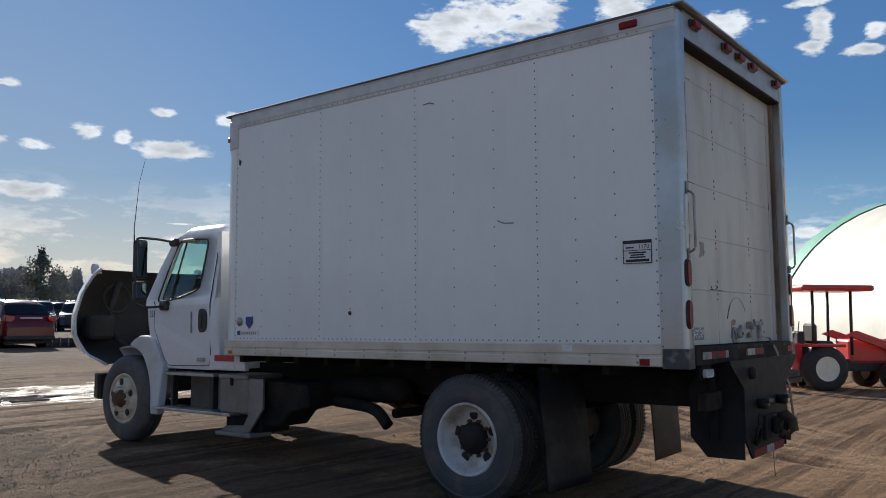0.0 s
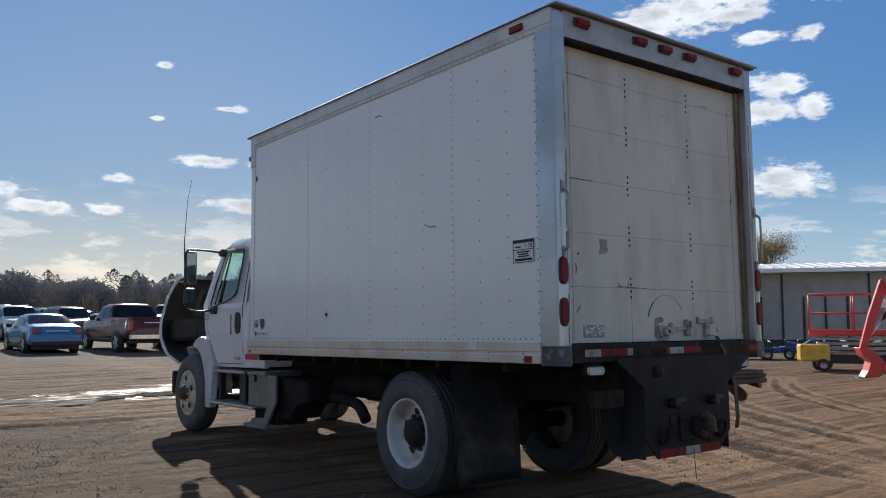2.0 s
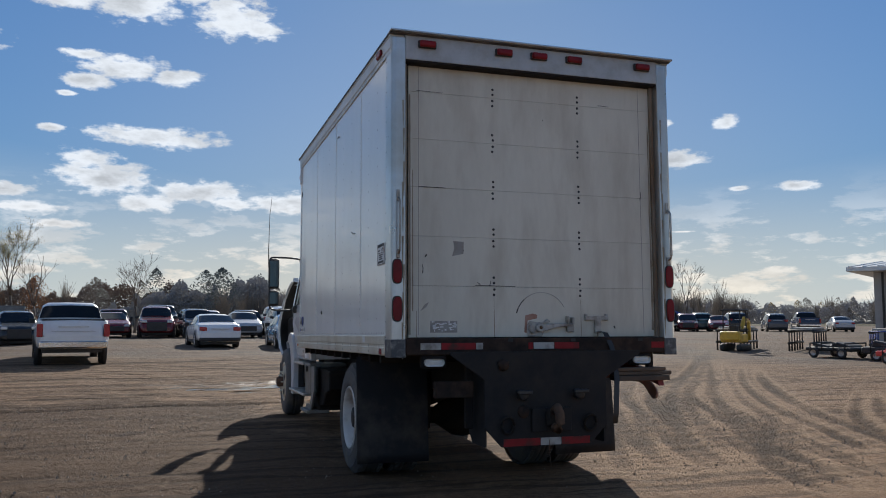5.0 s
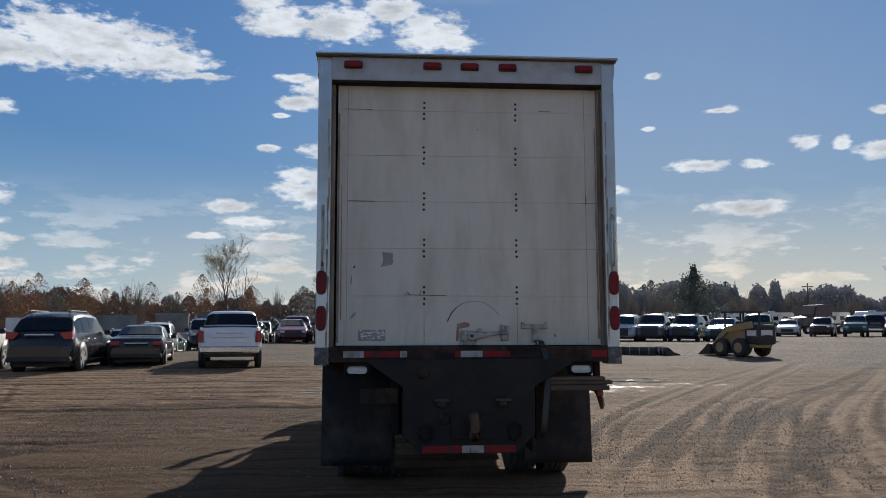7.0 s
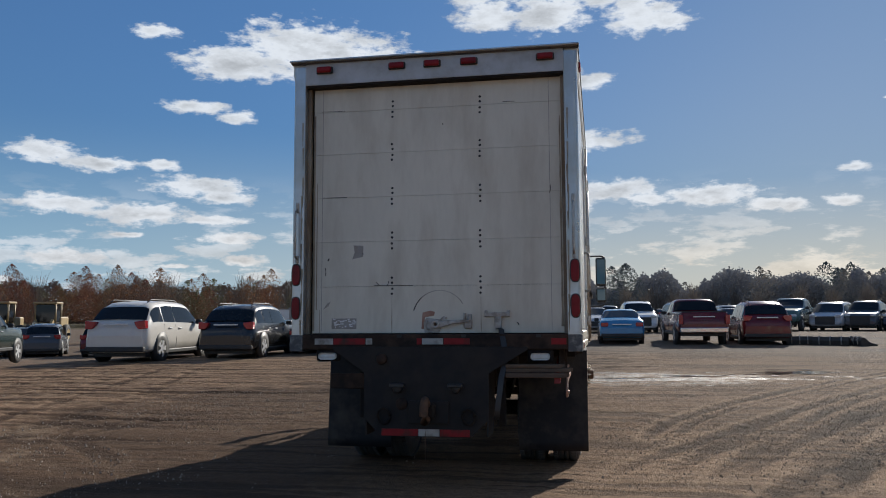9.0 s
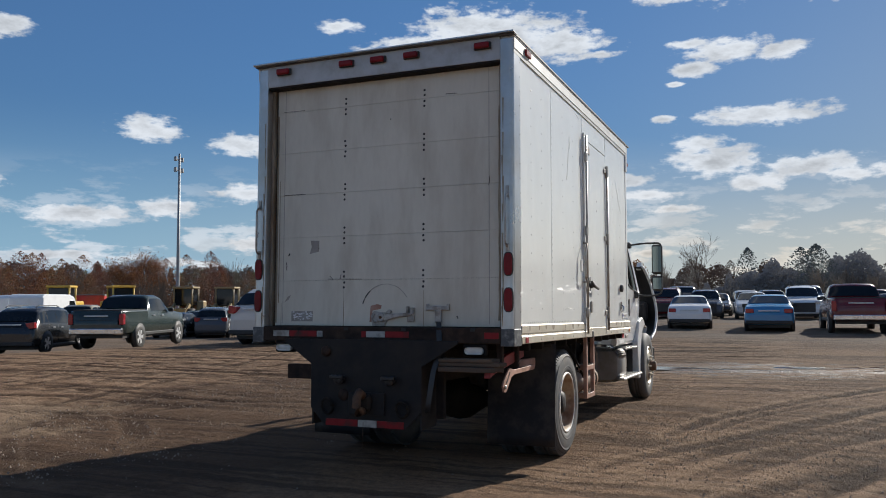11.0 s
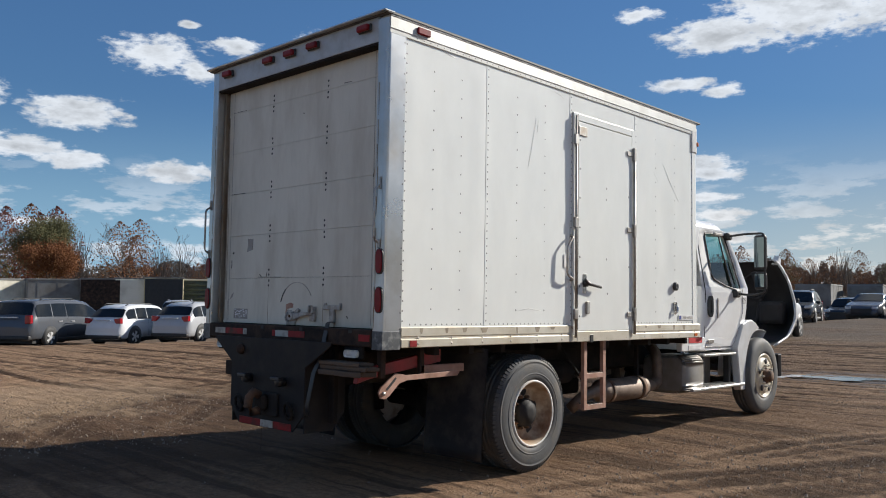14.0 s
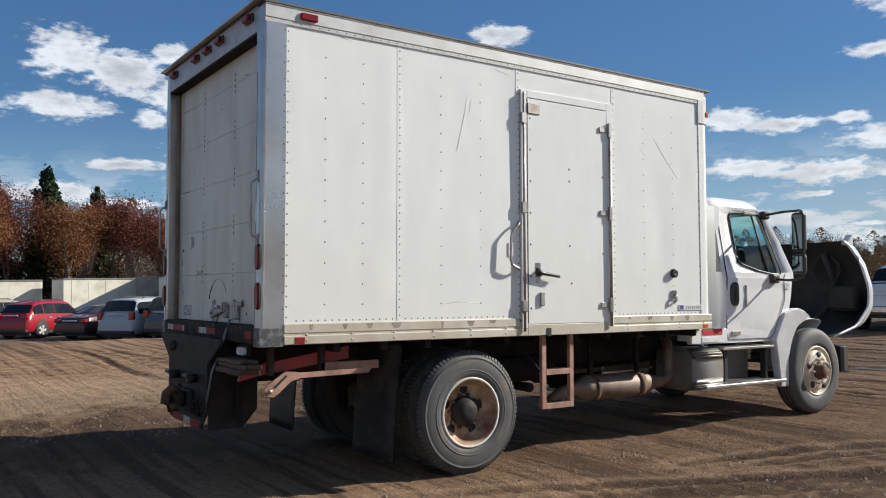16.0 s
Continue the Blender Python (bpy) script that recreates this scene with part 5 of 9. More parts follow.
muf = part("muffler", bm_lathe([(0.06, 0.66), (0.07, 0.56), (0.105, 0.5), (0.125, 0.46), (0.125, -0.36), (0.10, -0.42), (0.075, -0.5), (0.06, -0.62)], (-3.98, 0.80, 0.60), "x", 22), EXHAUST, truck, "brown rusted exhaust muffler")
part("clamp", bm_lathe([(0.128, 0.40), (0.134, 0.40), (0.134, 0.34), (0.128, 0.34)], (-3.98, 0.80, 0.60), "x", 22), HUBRUST, muf)
part("clamp", bm_lathe([(0.128, -0.22), (0.134, -0.22), (0.134, -0.30), (0.128, -0.30)], (-3.98, 0.80, 0.60), "x", 22), HUBRUST, muf)
part("pipe", bm_tube(bend([(-4.55, 0.80, 0.60), (-4.76, 0.79, 0.62), (-4.80, 0.75, 0.95), (-4.9, 0.6, 1.05)], 0.16, 6), 0.062, 12), EXHAUST, muf)
part("pipe", bm_tube(bend([(-3.4, 0.80, 0.60), (-3.22, 0.80, 0.58), (-3.08, 0.72, 0.44)], 0.10, 5), 0.06, 12), EXHAUST, muf)
part("pipe_hanger", bm_box(-3.62, -3.58, 0.78, 0.82, 0.72, 1.16), CHASSIS, muf)
part("pipe_hanger", bm_box(-4.28, -4.24, 0.78, 0.82, 0.72, 1.16), CHASSIS, muf)
part("tail_pipe", bm_tube(bend([(-3.75, -0.78, 0.72), (-3.30, -0.80, 0.69), (-3.16, -0.82, 0.66), (-3.02, -0.84, 0.54)], 0.12, 5), 0.055, 12), CHASSIS, truck, "short dark tail pipe turned down")
part("cross_tube", bm_tube([(-3.15, -0.6, 0.62), (-3.0, 0.6, 0.62)], 0.045, 10), CHASSIS, truck)

# folding step ladder below the side door
lad = part("step_ladder", bm_box(-2.715, -2.665, 1.13, 1.17, 0.50, 1.20, 0.003), RUSTARM, truck, "brown steel step ladder below the side door")
part("stile", bm_box(-3.045, -2.995, 1.13, 1.17, 0.50, 1.165, 0.003), RUSTARM, lad)
for z in (0.50, 0.80):
    part("rung", bm_box(-2.995, -2.715, 1.06, 1.17, z, z + 0.05, 0.003), RUSTARM, lad)
    for i in range(7):
        part("grip", bm_box(-2.98 + 0.037 * i, -2.955 + 0.037 * i, 1.062, 1.168, z + 0.05, z + 0.058), CHROME, lad)
part("ladder_hook", bm_box(-2.72, -2.665, 1.17, 1.24, 1.15, 1.225, 0.004), PLASTIC, lad)
part("brace", bm_tube([(-2.5, 1.0, 1.12), (-2.8, 1.1, 0.72)], 0.012, 6), CHASSIS, lad)

# side door of the box
part("door_threshold", bm_box(-3.43, -2.455, HB - 0.04, HB + 0.004, 1.245, 1.33), RAIL, truck)
sd = part("side_door", bm_box(-3.43, -2.455, HB - 0.02, HB + 0.0135, 1.2615, 3.255, 0.003), WHITE, truck, "white side door with strap hinges")
for x0, x1, z0, z1 in ((-2.455, -2.385, 1.225, 3.33), (-3.505, -3.43, 1.225, 3.33), (-3.43, -2.455, 3.262, 3.33), (-3.43, -2.455, 1.16, 1.258)):
    part("door_frame", bm_box(x0, x1, HB - 0.03, HB + 0.014, z0, z1, 0.004), RAIL if z1 < 1.3 else WHITE, sd)
part("gap", bm_box(-2.462, -2.452, HB + 0.006, HB + 0.0155, 1.27, 3.25), INK, sd)
part("lock_bar", bm_tube([(-2.405, HB + 0.03, 1.2), (-2.405, HB + 0.03, 3.3)], 0.012, 8), ZINC, sd)
part("lock_bar", bm_tube([(-3.455, HB + 0.03, 1.22), (-3.455, HB + 0.03, 3.05)], 0.014, 8), ZINC, sd)
for z in (1.42, 2.28, 3.07):
    part("hinge", bm_box(-3.48, -3.33, HB + 0.012, HB + 0.028, z - 0.025, z + 0.025, 0.004), ZINC, sd)
    part("hinge", bm_box(-3.475, -3.43, HB + 0.012, HB + 0.045, z - 0.07, z + 0.07, 0.008), ZINC, sd)
    part("guide", bm_box(-2.435, -2.375, HB + 0.012, HB + 0.042, z - 0.05, z + 0.05, 0.006), ZINC, sd)
part("corner_hinge", bm_box(-2.60, -2.46, HB + 0.010, HB + 0.024, 3.12, 3.21, 0.004), ZINC, sd)
lev = part("lever_handle", bm_lathe([(0, HB + 0.01), (0.035, HB + 0.01), (0.03, HB + 0.05), (0, HB + 0.055)], (-2.57, 0, 1.71), "y", 14), PLASTIC, sd, "black lever handle")
part("lever", bm_tube([(-2.52, HB + 0.05, 1.75), (-2.57, HB + 0.055, 1.71), (-2.78, HB + 0.06, 1.68)], [0.012, 0.018, 0.014], 8), PLASTIC, sd)
part("lock_plate", bm_box(-2.60, -2.54, HB + 0.010, HB + 0.018, 1.62, 1.80, 0.003), CHROME, sd)
part("padlock", bm_box(-2.635, -2.585, HB + 0.012, HB + 0.035, 1.42, 1.54, 0.006), ZINC, sd)
rivets([(-2.95, HB + 0.014, 2.66, "y", 1), (-2.95, HB + 0.014, 2.55, "y", 1), (-2.95, HB + 0.014, 1.96, "y", 1), (-2.97, HB + 0.014, 1.62, "y", 1), (-3.37, HB + 0.014, 1.9, "y", 1), (-3.37, HB + 0.014, 2.62, "y", 1)] +
       [(-2.49, HB + 0.014, z, "y", 1) for z in np.arange(1.4, 3.1, 0.28)], 0.012, RIVET, "door_bolts", sd, "dark bolt heads")
gh = bend([(-2.36, HB, 2.15), (-2.34, HB + 0.045, 2.14), (-2.24, HB + 0.05, 2.04), (-2.235, HB + 0.05, 1.78), (-2.34, HB + 0.045, 1.74), (-2.36, HB, 1.74)], 0.04)
part("grab_rail", bm_tube(gh, 0.011), ZINC, truck, "bent grey grab rail beside the door")
part("safety_sticker", bm_box(-2.30, -2.25, HB - 0.001, HB + 0.004, 1.85, 1.97), STICKER, truck)
vent = part("side_vent", bm_lathe([(0.045, HB - 0.004), (0.045, HB + 0.025), (0.03, HB + 0.032), (0.0, HB + 0.02)], (-4.36, 0, 1.73), "y", 16), PLASTIC, truck, "black round cable port")
part("tie_hook", bm_tube([(-4.37, HB, 1.52), (-4.37, HB + 0.03, 1.5), (-4.36, HB + 0.03, 1.45), (-4.36, HB, 1.43)], 0.012, 8), CHROME, truck)
part("tie_plate", bm_box(-4.40, -4.33, HB - 0.004, HB + 0.008, 1.46, 1.56, 0.004), CHROME, truck)
for s, x0 in ((1, -4.78), (-1, -4.74)):
    st = part("door_sticker", bm_box(x0, x0 + 0.34, *sorted((s * (HB - 0.003), s * (HB + 0.0022))), 1.36, 1.415), STICKER, truck, "pale sticker with a small blue emblem")
    xe = x0 + 0.28 if s == 1 else x0 + 0.01
    part("emblem", bm_box(xe, xe + 0.05, *sorted((s * (HB + 0.002), s * (HB + 0.0032))), 1.367, 1.408), BLUEINK, st)
    b = bmesh.new()
    xl = x0 + 0.015 if s == 1 else x0 + 0.075
    for k in range(8):
        bm_box(xl + 0.03 * k, xl + 0.03 * k + 0.02, *sorted((s * (HB + 0.002), s * (HB + 0.003))), 1.372, 1.40, bm=b)
    part("print", b, BARE, st)
b = bm_lathe([(0, HB + 0.003), (0.045, HB + 0.003), (0.045, HB - 0.004)], (-4.70, 0, 1.50), "y", 20)
for v in b.verts:
    v.co.y = -v.co.y
part("round_decal", b, ZINC, truck, "faded round decal")
part("shield_decal", bm_prism([(-4.60, 1.55), (-4.50, 1.55), (-4.50, 1.48), (-4.55, 1.43), (-4.60, 1.48)], "y", -HB - 0.003, -HB + 0.004), BLUEINK, truck, "small blue shield decal")
# company sticker on the left flank
ys = -HB - 0.0005
stk = part("company_sticker", bm_box(-0.452, -0.235, ys - 0.0025, ys + 0.004, 1.872, 2.036), STICKER, truck, "white sticker with black print")
part("frame_line", bm_box(-0.452, -0.235, ys - 0.0034, ys - 0.0024, 2.012, 2.036), INK, stk)
part("frame_line", bm_box(-0.452, -0.235, ys - 0.0034, ys - 0.0024, 1.962, 1.967), INK, stk)
part("frame_line", bm_box(-0.452, -0.446, ys - 0.0034, ys - 0.0024, 1.872, 2.036), INK, stk)
part("frame_line", bm_box(-0.241, -0.235, ys - 0.0034, ys - 0.0024, 1.872, 2.036), INK, stk)
part("frame_line", bm_box(-0.452, -0.235, ys - 0.0034, ys - 0.0024, 1.872, 1.877), INK, stk)
words("unit_number", "1170", 0.042, Matrix.Translation((-0.295, ys - 0.003, 1.988)) @ pose(0, 0, 0, 90, 0, 0), INK, stk)
for z, w in ((1.985, 0.06), (1.948, 0.13), (1.932, 0.10), (1.916, 0.12)):
    xc = -0.40 if z > 1.97 else -0.343
    part("print_bar", bm_box(xc - w / 2, xc + w / 2, ys - 0.0034, ys - 0.0024, z - 0.005, z + 0.005), INK, stk)
part("print_bar", bm_box(-0.43, -0.257, ys - 0.0034, ys - 0.0024, 1.884, 1.902), INK, stk)
part("torn_label", bm_box(-0.95, -0.87, -HB - 0.0135, -HB - 0.009, 1.258, 1.305), STICKER, truck)
part("black_spot", bm_lathe([(0, -HB - 0.004), (0.018, -HB - 0.003), (0.02, -HB + 0.004)], (-3.14, 0, 1.565), "y", 10), INK, truck, "small dark hole in the panel")
part("panel_scratch", bm_tube([(-1.52, -HB + 0.002, 2.27), (-1.46, -HB + 0.001, 2.245), (-1.37, -HB + 0.002, 2.24)], 0.005, 5), BARE, truck)
part("panel_scratch", bm_tube([(-2.27, -HB + 0.002, 3.33), (-2.2, -HB + 0.001, 3.335), (-2.16, -HB + 0.002, 3.32)], 0.005, 5), BARE, truck)
part("edge_nick", bm_prism([(-4.74, 3.18), (-4.71, 3.15), (-4.73, 3.11), (-4.745, 3.12)], "y", -HB - 0.002, -HB + 0.005), INK, truck)

# creases and scrapes in the right-hand sheets
for pts, w_ in (([(-1.825, 3.183), (-1.79, 3.02), (-1.74, 2.82), (-1.711, 2.72)], 0.003), ([(-1.86, 3.16), (-1.84, 3.05)], 0.003), ([(-4.104, 3.066), (-4.244, 2.903), (-4.463, 2.684)], 0.003),
                ([(-1.60, 1.445), (-1.723, 1.465), (-1.924, 1.446)], 0.007), ([(-0.60, 3.495), (-0.68, 3.482), (-0.76, 3.474)], 0.006), ([(-3.9, 2.95), (-4.0, 2.86)], 0.004), ([(-2.1, 3.47), (-2.25, 3.44)], 0.005)):
    part("crease", bm_tube([(x, HB - 0.006, z) for x, z in pts], [0.001] + [w_ * 0.42] * (len(pts) - 2) + [0.001], 6), CREASE, truck)
# grime runs at the edges of the roll-up door
for y0, w_, z0, z1 in ((-1.055, 0.020, 1.32, 3.2), (-1.03, 0.010, 1.5, 2.6), (1.07, 0.016, 1.35, 3.1), (-0.36, 0.006, 1.30, 1.62), (0.40, 0.005, 1.30, 1.60), (-1.0, 0.008, 1.30, 1.5), (0.55, 0.006, 1.30, 1.42)):
    b = bmesh.new()
    rows = []
    for i in range(15):
        z = z0 + (z1 - z0) * i / 14
        k = w_ * (0.4 + 0.6 * abs(noise.noise(Vector((y0 * 9, z * 5, 3)))) * 2) * (1 - 0.6 * i / 14)
        rows.append([(-0.0992, y0 - k, z), (-0.0992, y0 + k, z)])
    part("grime_run", grid(rows, b), GRIME, door)

for side in (-1, 1):
    for k in range(9):
        z1 = 1.42 + 0.21 * k + rt.uniform(-0.05, 0.05)
        h = rt.uniform(0.10, 0.32)
        y0 = side * (1.126 + rt.uniform(0, 0.012))
        rows = [[(0.0008, y0 - 0.006 * (1 - i / 6) - 0.002, z1 - h * i / 6), (0.0008, y0 + 0.006 * (1 - i / 6) + 0.002, z1 - h * i / 6)] for i in range(7)]
        part("rust_run", grid(rows), GRIME, truck)
    for k in range(16 if side == 1 else 0):
        x = -0.35 - 0.28 * k + rt.uniform(-0.1, 0.1)
        w_, h = rt.uniform(0.012, 0.05), rt.uniform(0.025, 0.06)
        rows = [[(x - w_ * (1 - 0.5 * i / 4), side * (HB + 0.0108), 1.305 - h * i / 4), (x + w_ * (1 - 0.5 * i / 4), side * (HB + 0.0108), 1.305 - h * i / 4)] for i in range(5)]
        part("grime_mark", grid(rows), GRIME, truck)

# ---- cab ----
TREAD = material("bright_treadplate", (0.62, 0.62, 0.61), 0.35, 0.85, second=(0.46, 0.45, 0.43), scale=5, dirt=(0.25, 0.21, 0.16), dirt_amount=0.5, dirt_scale=5, rough_var=0.12)
def rounded_ring(xr, xf, w, z, rr, rf, n=5):
    """A plan outline: rear x, front x, half width, with rounded corners."""
    pts = []
    for cx, cy, r, a0 in ((xr - rr, w - rr, rr, 0), (xf + rf, w - rf, rf, 90), (xf + rf, -(w - rf), rf, 180), (xr - rr, -(w - rr), rr, 270)):
        for i in range(n + 1):
            a = radians(a0 + 90 * i / n)
            pts.append((cx + r * math.cos(a), cy + r * math.sin(a), z))
    return pts


def cab_half(z):
    return float(np.interp(z, [0.95, 1.15, 1.5, 1.75, 2.1, 2.49, 2.60], [1.02, 1.055, 1.075, 1.065, 1.02, 0.955, 0.90]))


def cab_front(z):
    return float(np.interp(z, [0.95, 1.25, 1.72, 2.49, 2.61], [-6.17, -6.35, -6.48, -5.92, -5.78]))


cab = part("cab", grid([rounded_ring(-5.06, cab_front(z), cab_half(z), z, 0.06, 0.12) for z in (0.985, 1.0, 1.15, 1.3, 1.5, 1.65, 1.76)], close=True), CABW, truck, "white conventional truck cab")
b = grid([rounded_ring(-5.06, cab_front(z), cab_half(z) - 0.004, z, 0.07, 0.14) for z in (2.44, 2.50, 2.545)] +
         [rounded_ring(-5.10, -5.80, 0.87, 2.595, 0.1, 0.16), rounded_ring(-5.20, -5.68, 0.74, 2.622, 0.1, 0.14), rounded_ring(-5.38, -5.50, 0.30, 2.635, 0.02, 0.02)], close=True)
part("cab_roof", b, CABW, cab)
part("cab_floor", bm_box(-6.1, -5.1, -1.0, 1.0, 1.15, 1.18), SEAT, cab)
part("cab_back", bm_box(-5.11, -5.065, -1.0, 1.0, 1.7, 2.49), CABW, cab)
WIN = [(-5.250, 2.379), (-5.280, 2.425), (-5.510, 2.440), (-5.760, 2.435), (-5.815, 2.410), (-5.960, 2.068), (-6.080, 1.780), (-6.065, 1.745), (-5.980, 1.735), (-5.660, 1.780), (-5.380, 1.843), (-5.300, 1.886), (-5.275, 2.015), (-5.255, 2.229)]
OUT = [(-5.070, 2.440), (-5.190, 2.500), (-5.510, 2.500), (-5.800, 2.500), (-5.920, 2.460), (-6.160, 2.122), (-6.420, 1.770), (-6.420, 1.700), (-6.010, 1.680), (-5.660, 1.680), (-5.290, 1.680), (-5.080, 1.700), (-5.070, 1.961), (-5.070, 2.229)]
for s in (-1, 1):
    rows = []
    for ins in (0.0, 0.045):
        o = [(x, s * (cab_half(z) - ins), z) for x, z in OUT]
        i_ = [(x, s * (cab_half(z) - ins - 0.004), z) for x, z in WIN]
        rows += [o, i_] if ins == 0 else [i_, o]
    part("window_surround", grid(rows, close=True), CABW, cab)
    seal = [(x, s * (cab_half(z) + 0.002), z) for x, z in WIN]
    part("window_seal", bm_tube(seal + seal[:2], 0.011, 6), PLASTIC, cab)
    b = bmesh.new()
    b.faces.new([b.verts.new((x, s * (cab_half(z) - 0.022), z)) for x, z in WIN])
    g = part("side_window", b, WINGLASS, cab, "green-tinted door glass")
    g.visible_shadow = False
    part("quarter_bar", bm_tube([(-5.68, s * (cab_half(2.43) - 0.012), 2.432), (-5.84, s * (cab_half(1.75) - 0.012), 1.757)], 0.011, 6), PLASTIC, cab)
    # the door leaf stands a little proud of the cab side
    dl = [(-5.12, 1.70), (-5.12, 1.10), (-5.15, 1.03), (-5.86, 1.02), (-5.93, 1.08), (-6.10, 1.38), (-6.14, 1.46), (-6.14, 1.70)]
    b = bmesh.new()
    lo = [b.verts.new((x, s * (cab_half(z) + 0.009), z)) for x, z in dl]
    hi = [b.verts.new((x, s * (cab_half(z) - 0.02), z)) for x, z in dl]
    b.faces.new(lo)
    for i in range(len(dl)):
        b.faces.new((lo[i], lo[(i + 1) % len(dl)], hi[(i + 1) % len(dl)], hi[i]))
    dr = part("cab_door", b, CABW, cab, "white cab door")
    seam = [(x, s * (cab_half(z) + 0.006), z) for x, z in dl]
    part("door_seam", bm_tube([(-5.10, s * (cab_half(2.35) + 0.0), 2.40)] + seam + [(-6.20, s * (cab_half(1.72)), 1.75)], 0.005, 5), INK, cab)
    hd = []
    for i in range(20):
        a = 2 * math.pi * i / 20
        hd.append((-5.20 + 0.055 * math.copysign(abs(math.cos(a)) ** 0.7, math.cos(a)), 1.52 + 0.13 * math.copysign(abs(math.sin(a)) ** 0.7, math.sin(a))))
    part("door_handle", bm_prism(hd, "y", *sorted((s * 1.07, s * 1.092)), 0.004), PLASTIC, cab, "black pull handle")
    part("handle_bar", bm_box(-5.215, -5.185, *sorted((s * 1.088, s * 1.105)), 1.44, 1.6, 0.006), PLASTIC, cab)
    part("door_trim", bm_box(-5.30, -5.17, *sorted((s * 1.055, s * 1.068)), 1.075, 1.115, 0.003), ZINC, cab)
    part("groove", bm_box(-5.40, -5.385, *sorted((s * 1.07, s * 1.0865)), 1.38, 1.62), BARE, cab)
    part("visor_lamp", bm_box(-5.72, -5.50, *sorted((s * 0.93, s * 1.0)), 2.41, 2.455, 0.012), BARE, cab)
    part("rear_skirt", bm_box(-5.12, -4.80, *sorted((s * 1.0, s * 1.07)), 0.99, 1.15, 0.01), CABW, cab)
    part("warning_decal", bm_box(-5.06, -4.97, *sorted((s * 1.068, s * 1.075)), 1.085, 1.15), REDINK, cab)
    part("fleet_decal", bm_box(-5.04, -4.96, *sorted((s * 1.068, s * 1.075)), 1.01, 1.06), STICKER, cab)
    # mirrors
    y0, y1 = s * 0.97, s * 1.40
    arm = bend([(-5.850, y0, 2.42), (-5.910, s * 1.2, 2.45), (-5.910, y1 + s * 0.06, 2.45), (-5.910, y1 + s * 0.06, 1.70), (-5.910, s * 1.3, 1.67), (-5.890, s * 1.07, 1.69)], 0.06, 5)
    mir = part("mirror", bm_tube(arm, 0.014, 8), PLASTIC, cab, "black west-coast mirror on a tubular arm")
    part("mirror_head", bm_box(-5.970, -5.880, y1 - 0.078, y1 + 0.078, 1.99, 2.43, 0.035, seg=3), PLASTIC, mir)
    part("mirror_glass", bm_box(-5.881, -5.876, y1 - 0.062, y1 + 0.062, 2.02, 2.40, 0.002), MIRRORG, mir)
    part("spot_mirror", bm_box(-5.970, -5.880, y1 - 0.078, y1 + 0.078, 1.74, 1.965, 0.04, seg=3), PLASTIC, mir)
    part("spot_glass", bm_box(-5.881, -5.875, y1 - 0.06, y1 + 0.06, 1.77, 1.94, 0.002), MIRRORG, mir)
    part("arm_root", bm_box(-5.950, -5.830, *sorted((s * 0.92, s * 1.03)), 2.38, 2.47, 0.02), PLASTIC, mir)
    part("arm_root", bm_box(-5.970, -5.830, *sorted((s * 1.05, s * 1.13)), 1.64, 1.74, 0.02), PLASTIC, mir)
    # fender skirt behind the front wheel
    fo = [(-6.10, 1.30), (-6.30, 1.345), (-6.48, 1.355), (-6.62, 1.315), (-6.74, 1.245)]
    arc = [(-6.77 + 0.60 * math.cos(t), 0.615 + 0.62 * math.sin(t)) for t in np.linspace(1.35, -0.1, 12)]
    fo += arc + [(-6.16, 0.46), (-6.00, 0.46), (-5.90, 1.0), (-5.95, 1.09)]
    fs = part("fender_skirt", bm_prism(fo, "y", *sorted((s * 1.0, s * 1.10)), 0.012), FENDER, cab, "grey-white plastic wheel arch skirt")
    lip = [(-6.77 + 0.585 * math.cos(t), s * 1.06, 0.615 + 0.60 * math.sin(t)) for t in np.linspace(1.9, 0.0, 16)]
    b = grid([[(x, s * 0.72, z) for x, _, z in lip], [(x, s * 1.07, z) for x, _, z in lip], [(x + 0.01, s * 1.09, z + 0.015) for x, _, z in lip], [(x, s * 0.72, z + 0.03) for x, _, z in lip]], close=True)
    part("wheel_arch", b, FENDER, cab, "inner wheel arch")
    # cab steps
    stp = part("cab_step", bm_box(-5.86, -5.05, *sorted((s * 0.80, s * 1.10)), 0.915, 0.945, 0.006), TREAD, cab, "treadplate cab step")
    part("tread", bm_box(-6.05, -4.95, *sorted((s * 0.86, s * 1.14)), 0.525, 0.556, 0.006), TREAD, stp)
    b = bmesh.new()
    for i in range(22):
        for z in (0.945, 0.562):
            bm_box(-5.84 + 0.036 * i, -5.82 + 0.036 * i, *sorted((s * 0.88, s * 1.10)), z, z + 0.007, bm=b)
    part("tread_teeth", b, TREAD, stp)["kind"] = "stuff"
    part("step_back", bm_box(-5.84, -5.08, *sorted((s * 0.72, s * 0.76)), 0.55, 0.93, 0.004), TANK, stp)
    for x in (-5.80, -5.12):
        part("step_post", bm_box(x - 0.02, x + 0.02, *sorted((s * 0.96, s * 1.04)), 0.56, 0.92, 0.008), PLASTIC, stp)
# unit number on both cab cowls
words("unit_number", "321", 0.11, Matrix.Translation((-6.20, 1.0815, 1.60)) @ pose(0, 0, 0, 90, 0, 180), INK, cab)
words("unit_number", "321", 0.11, Matrix.Translation((-6.20, -1.0815, 1.60)) @ pose(0, 0, 0, 90, 0, 0), INK, cab)
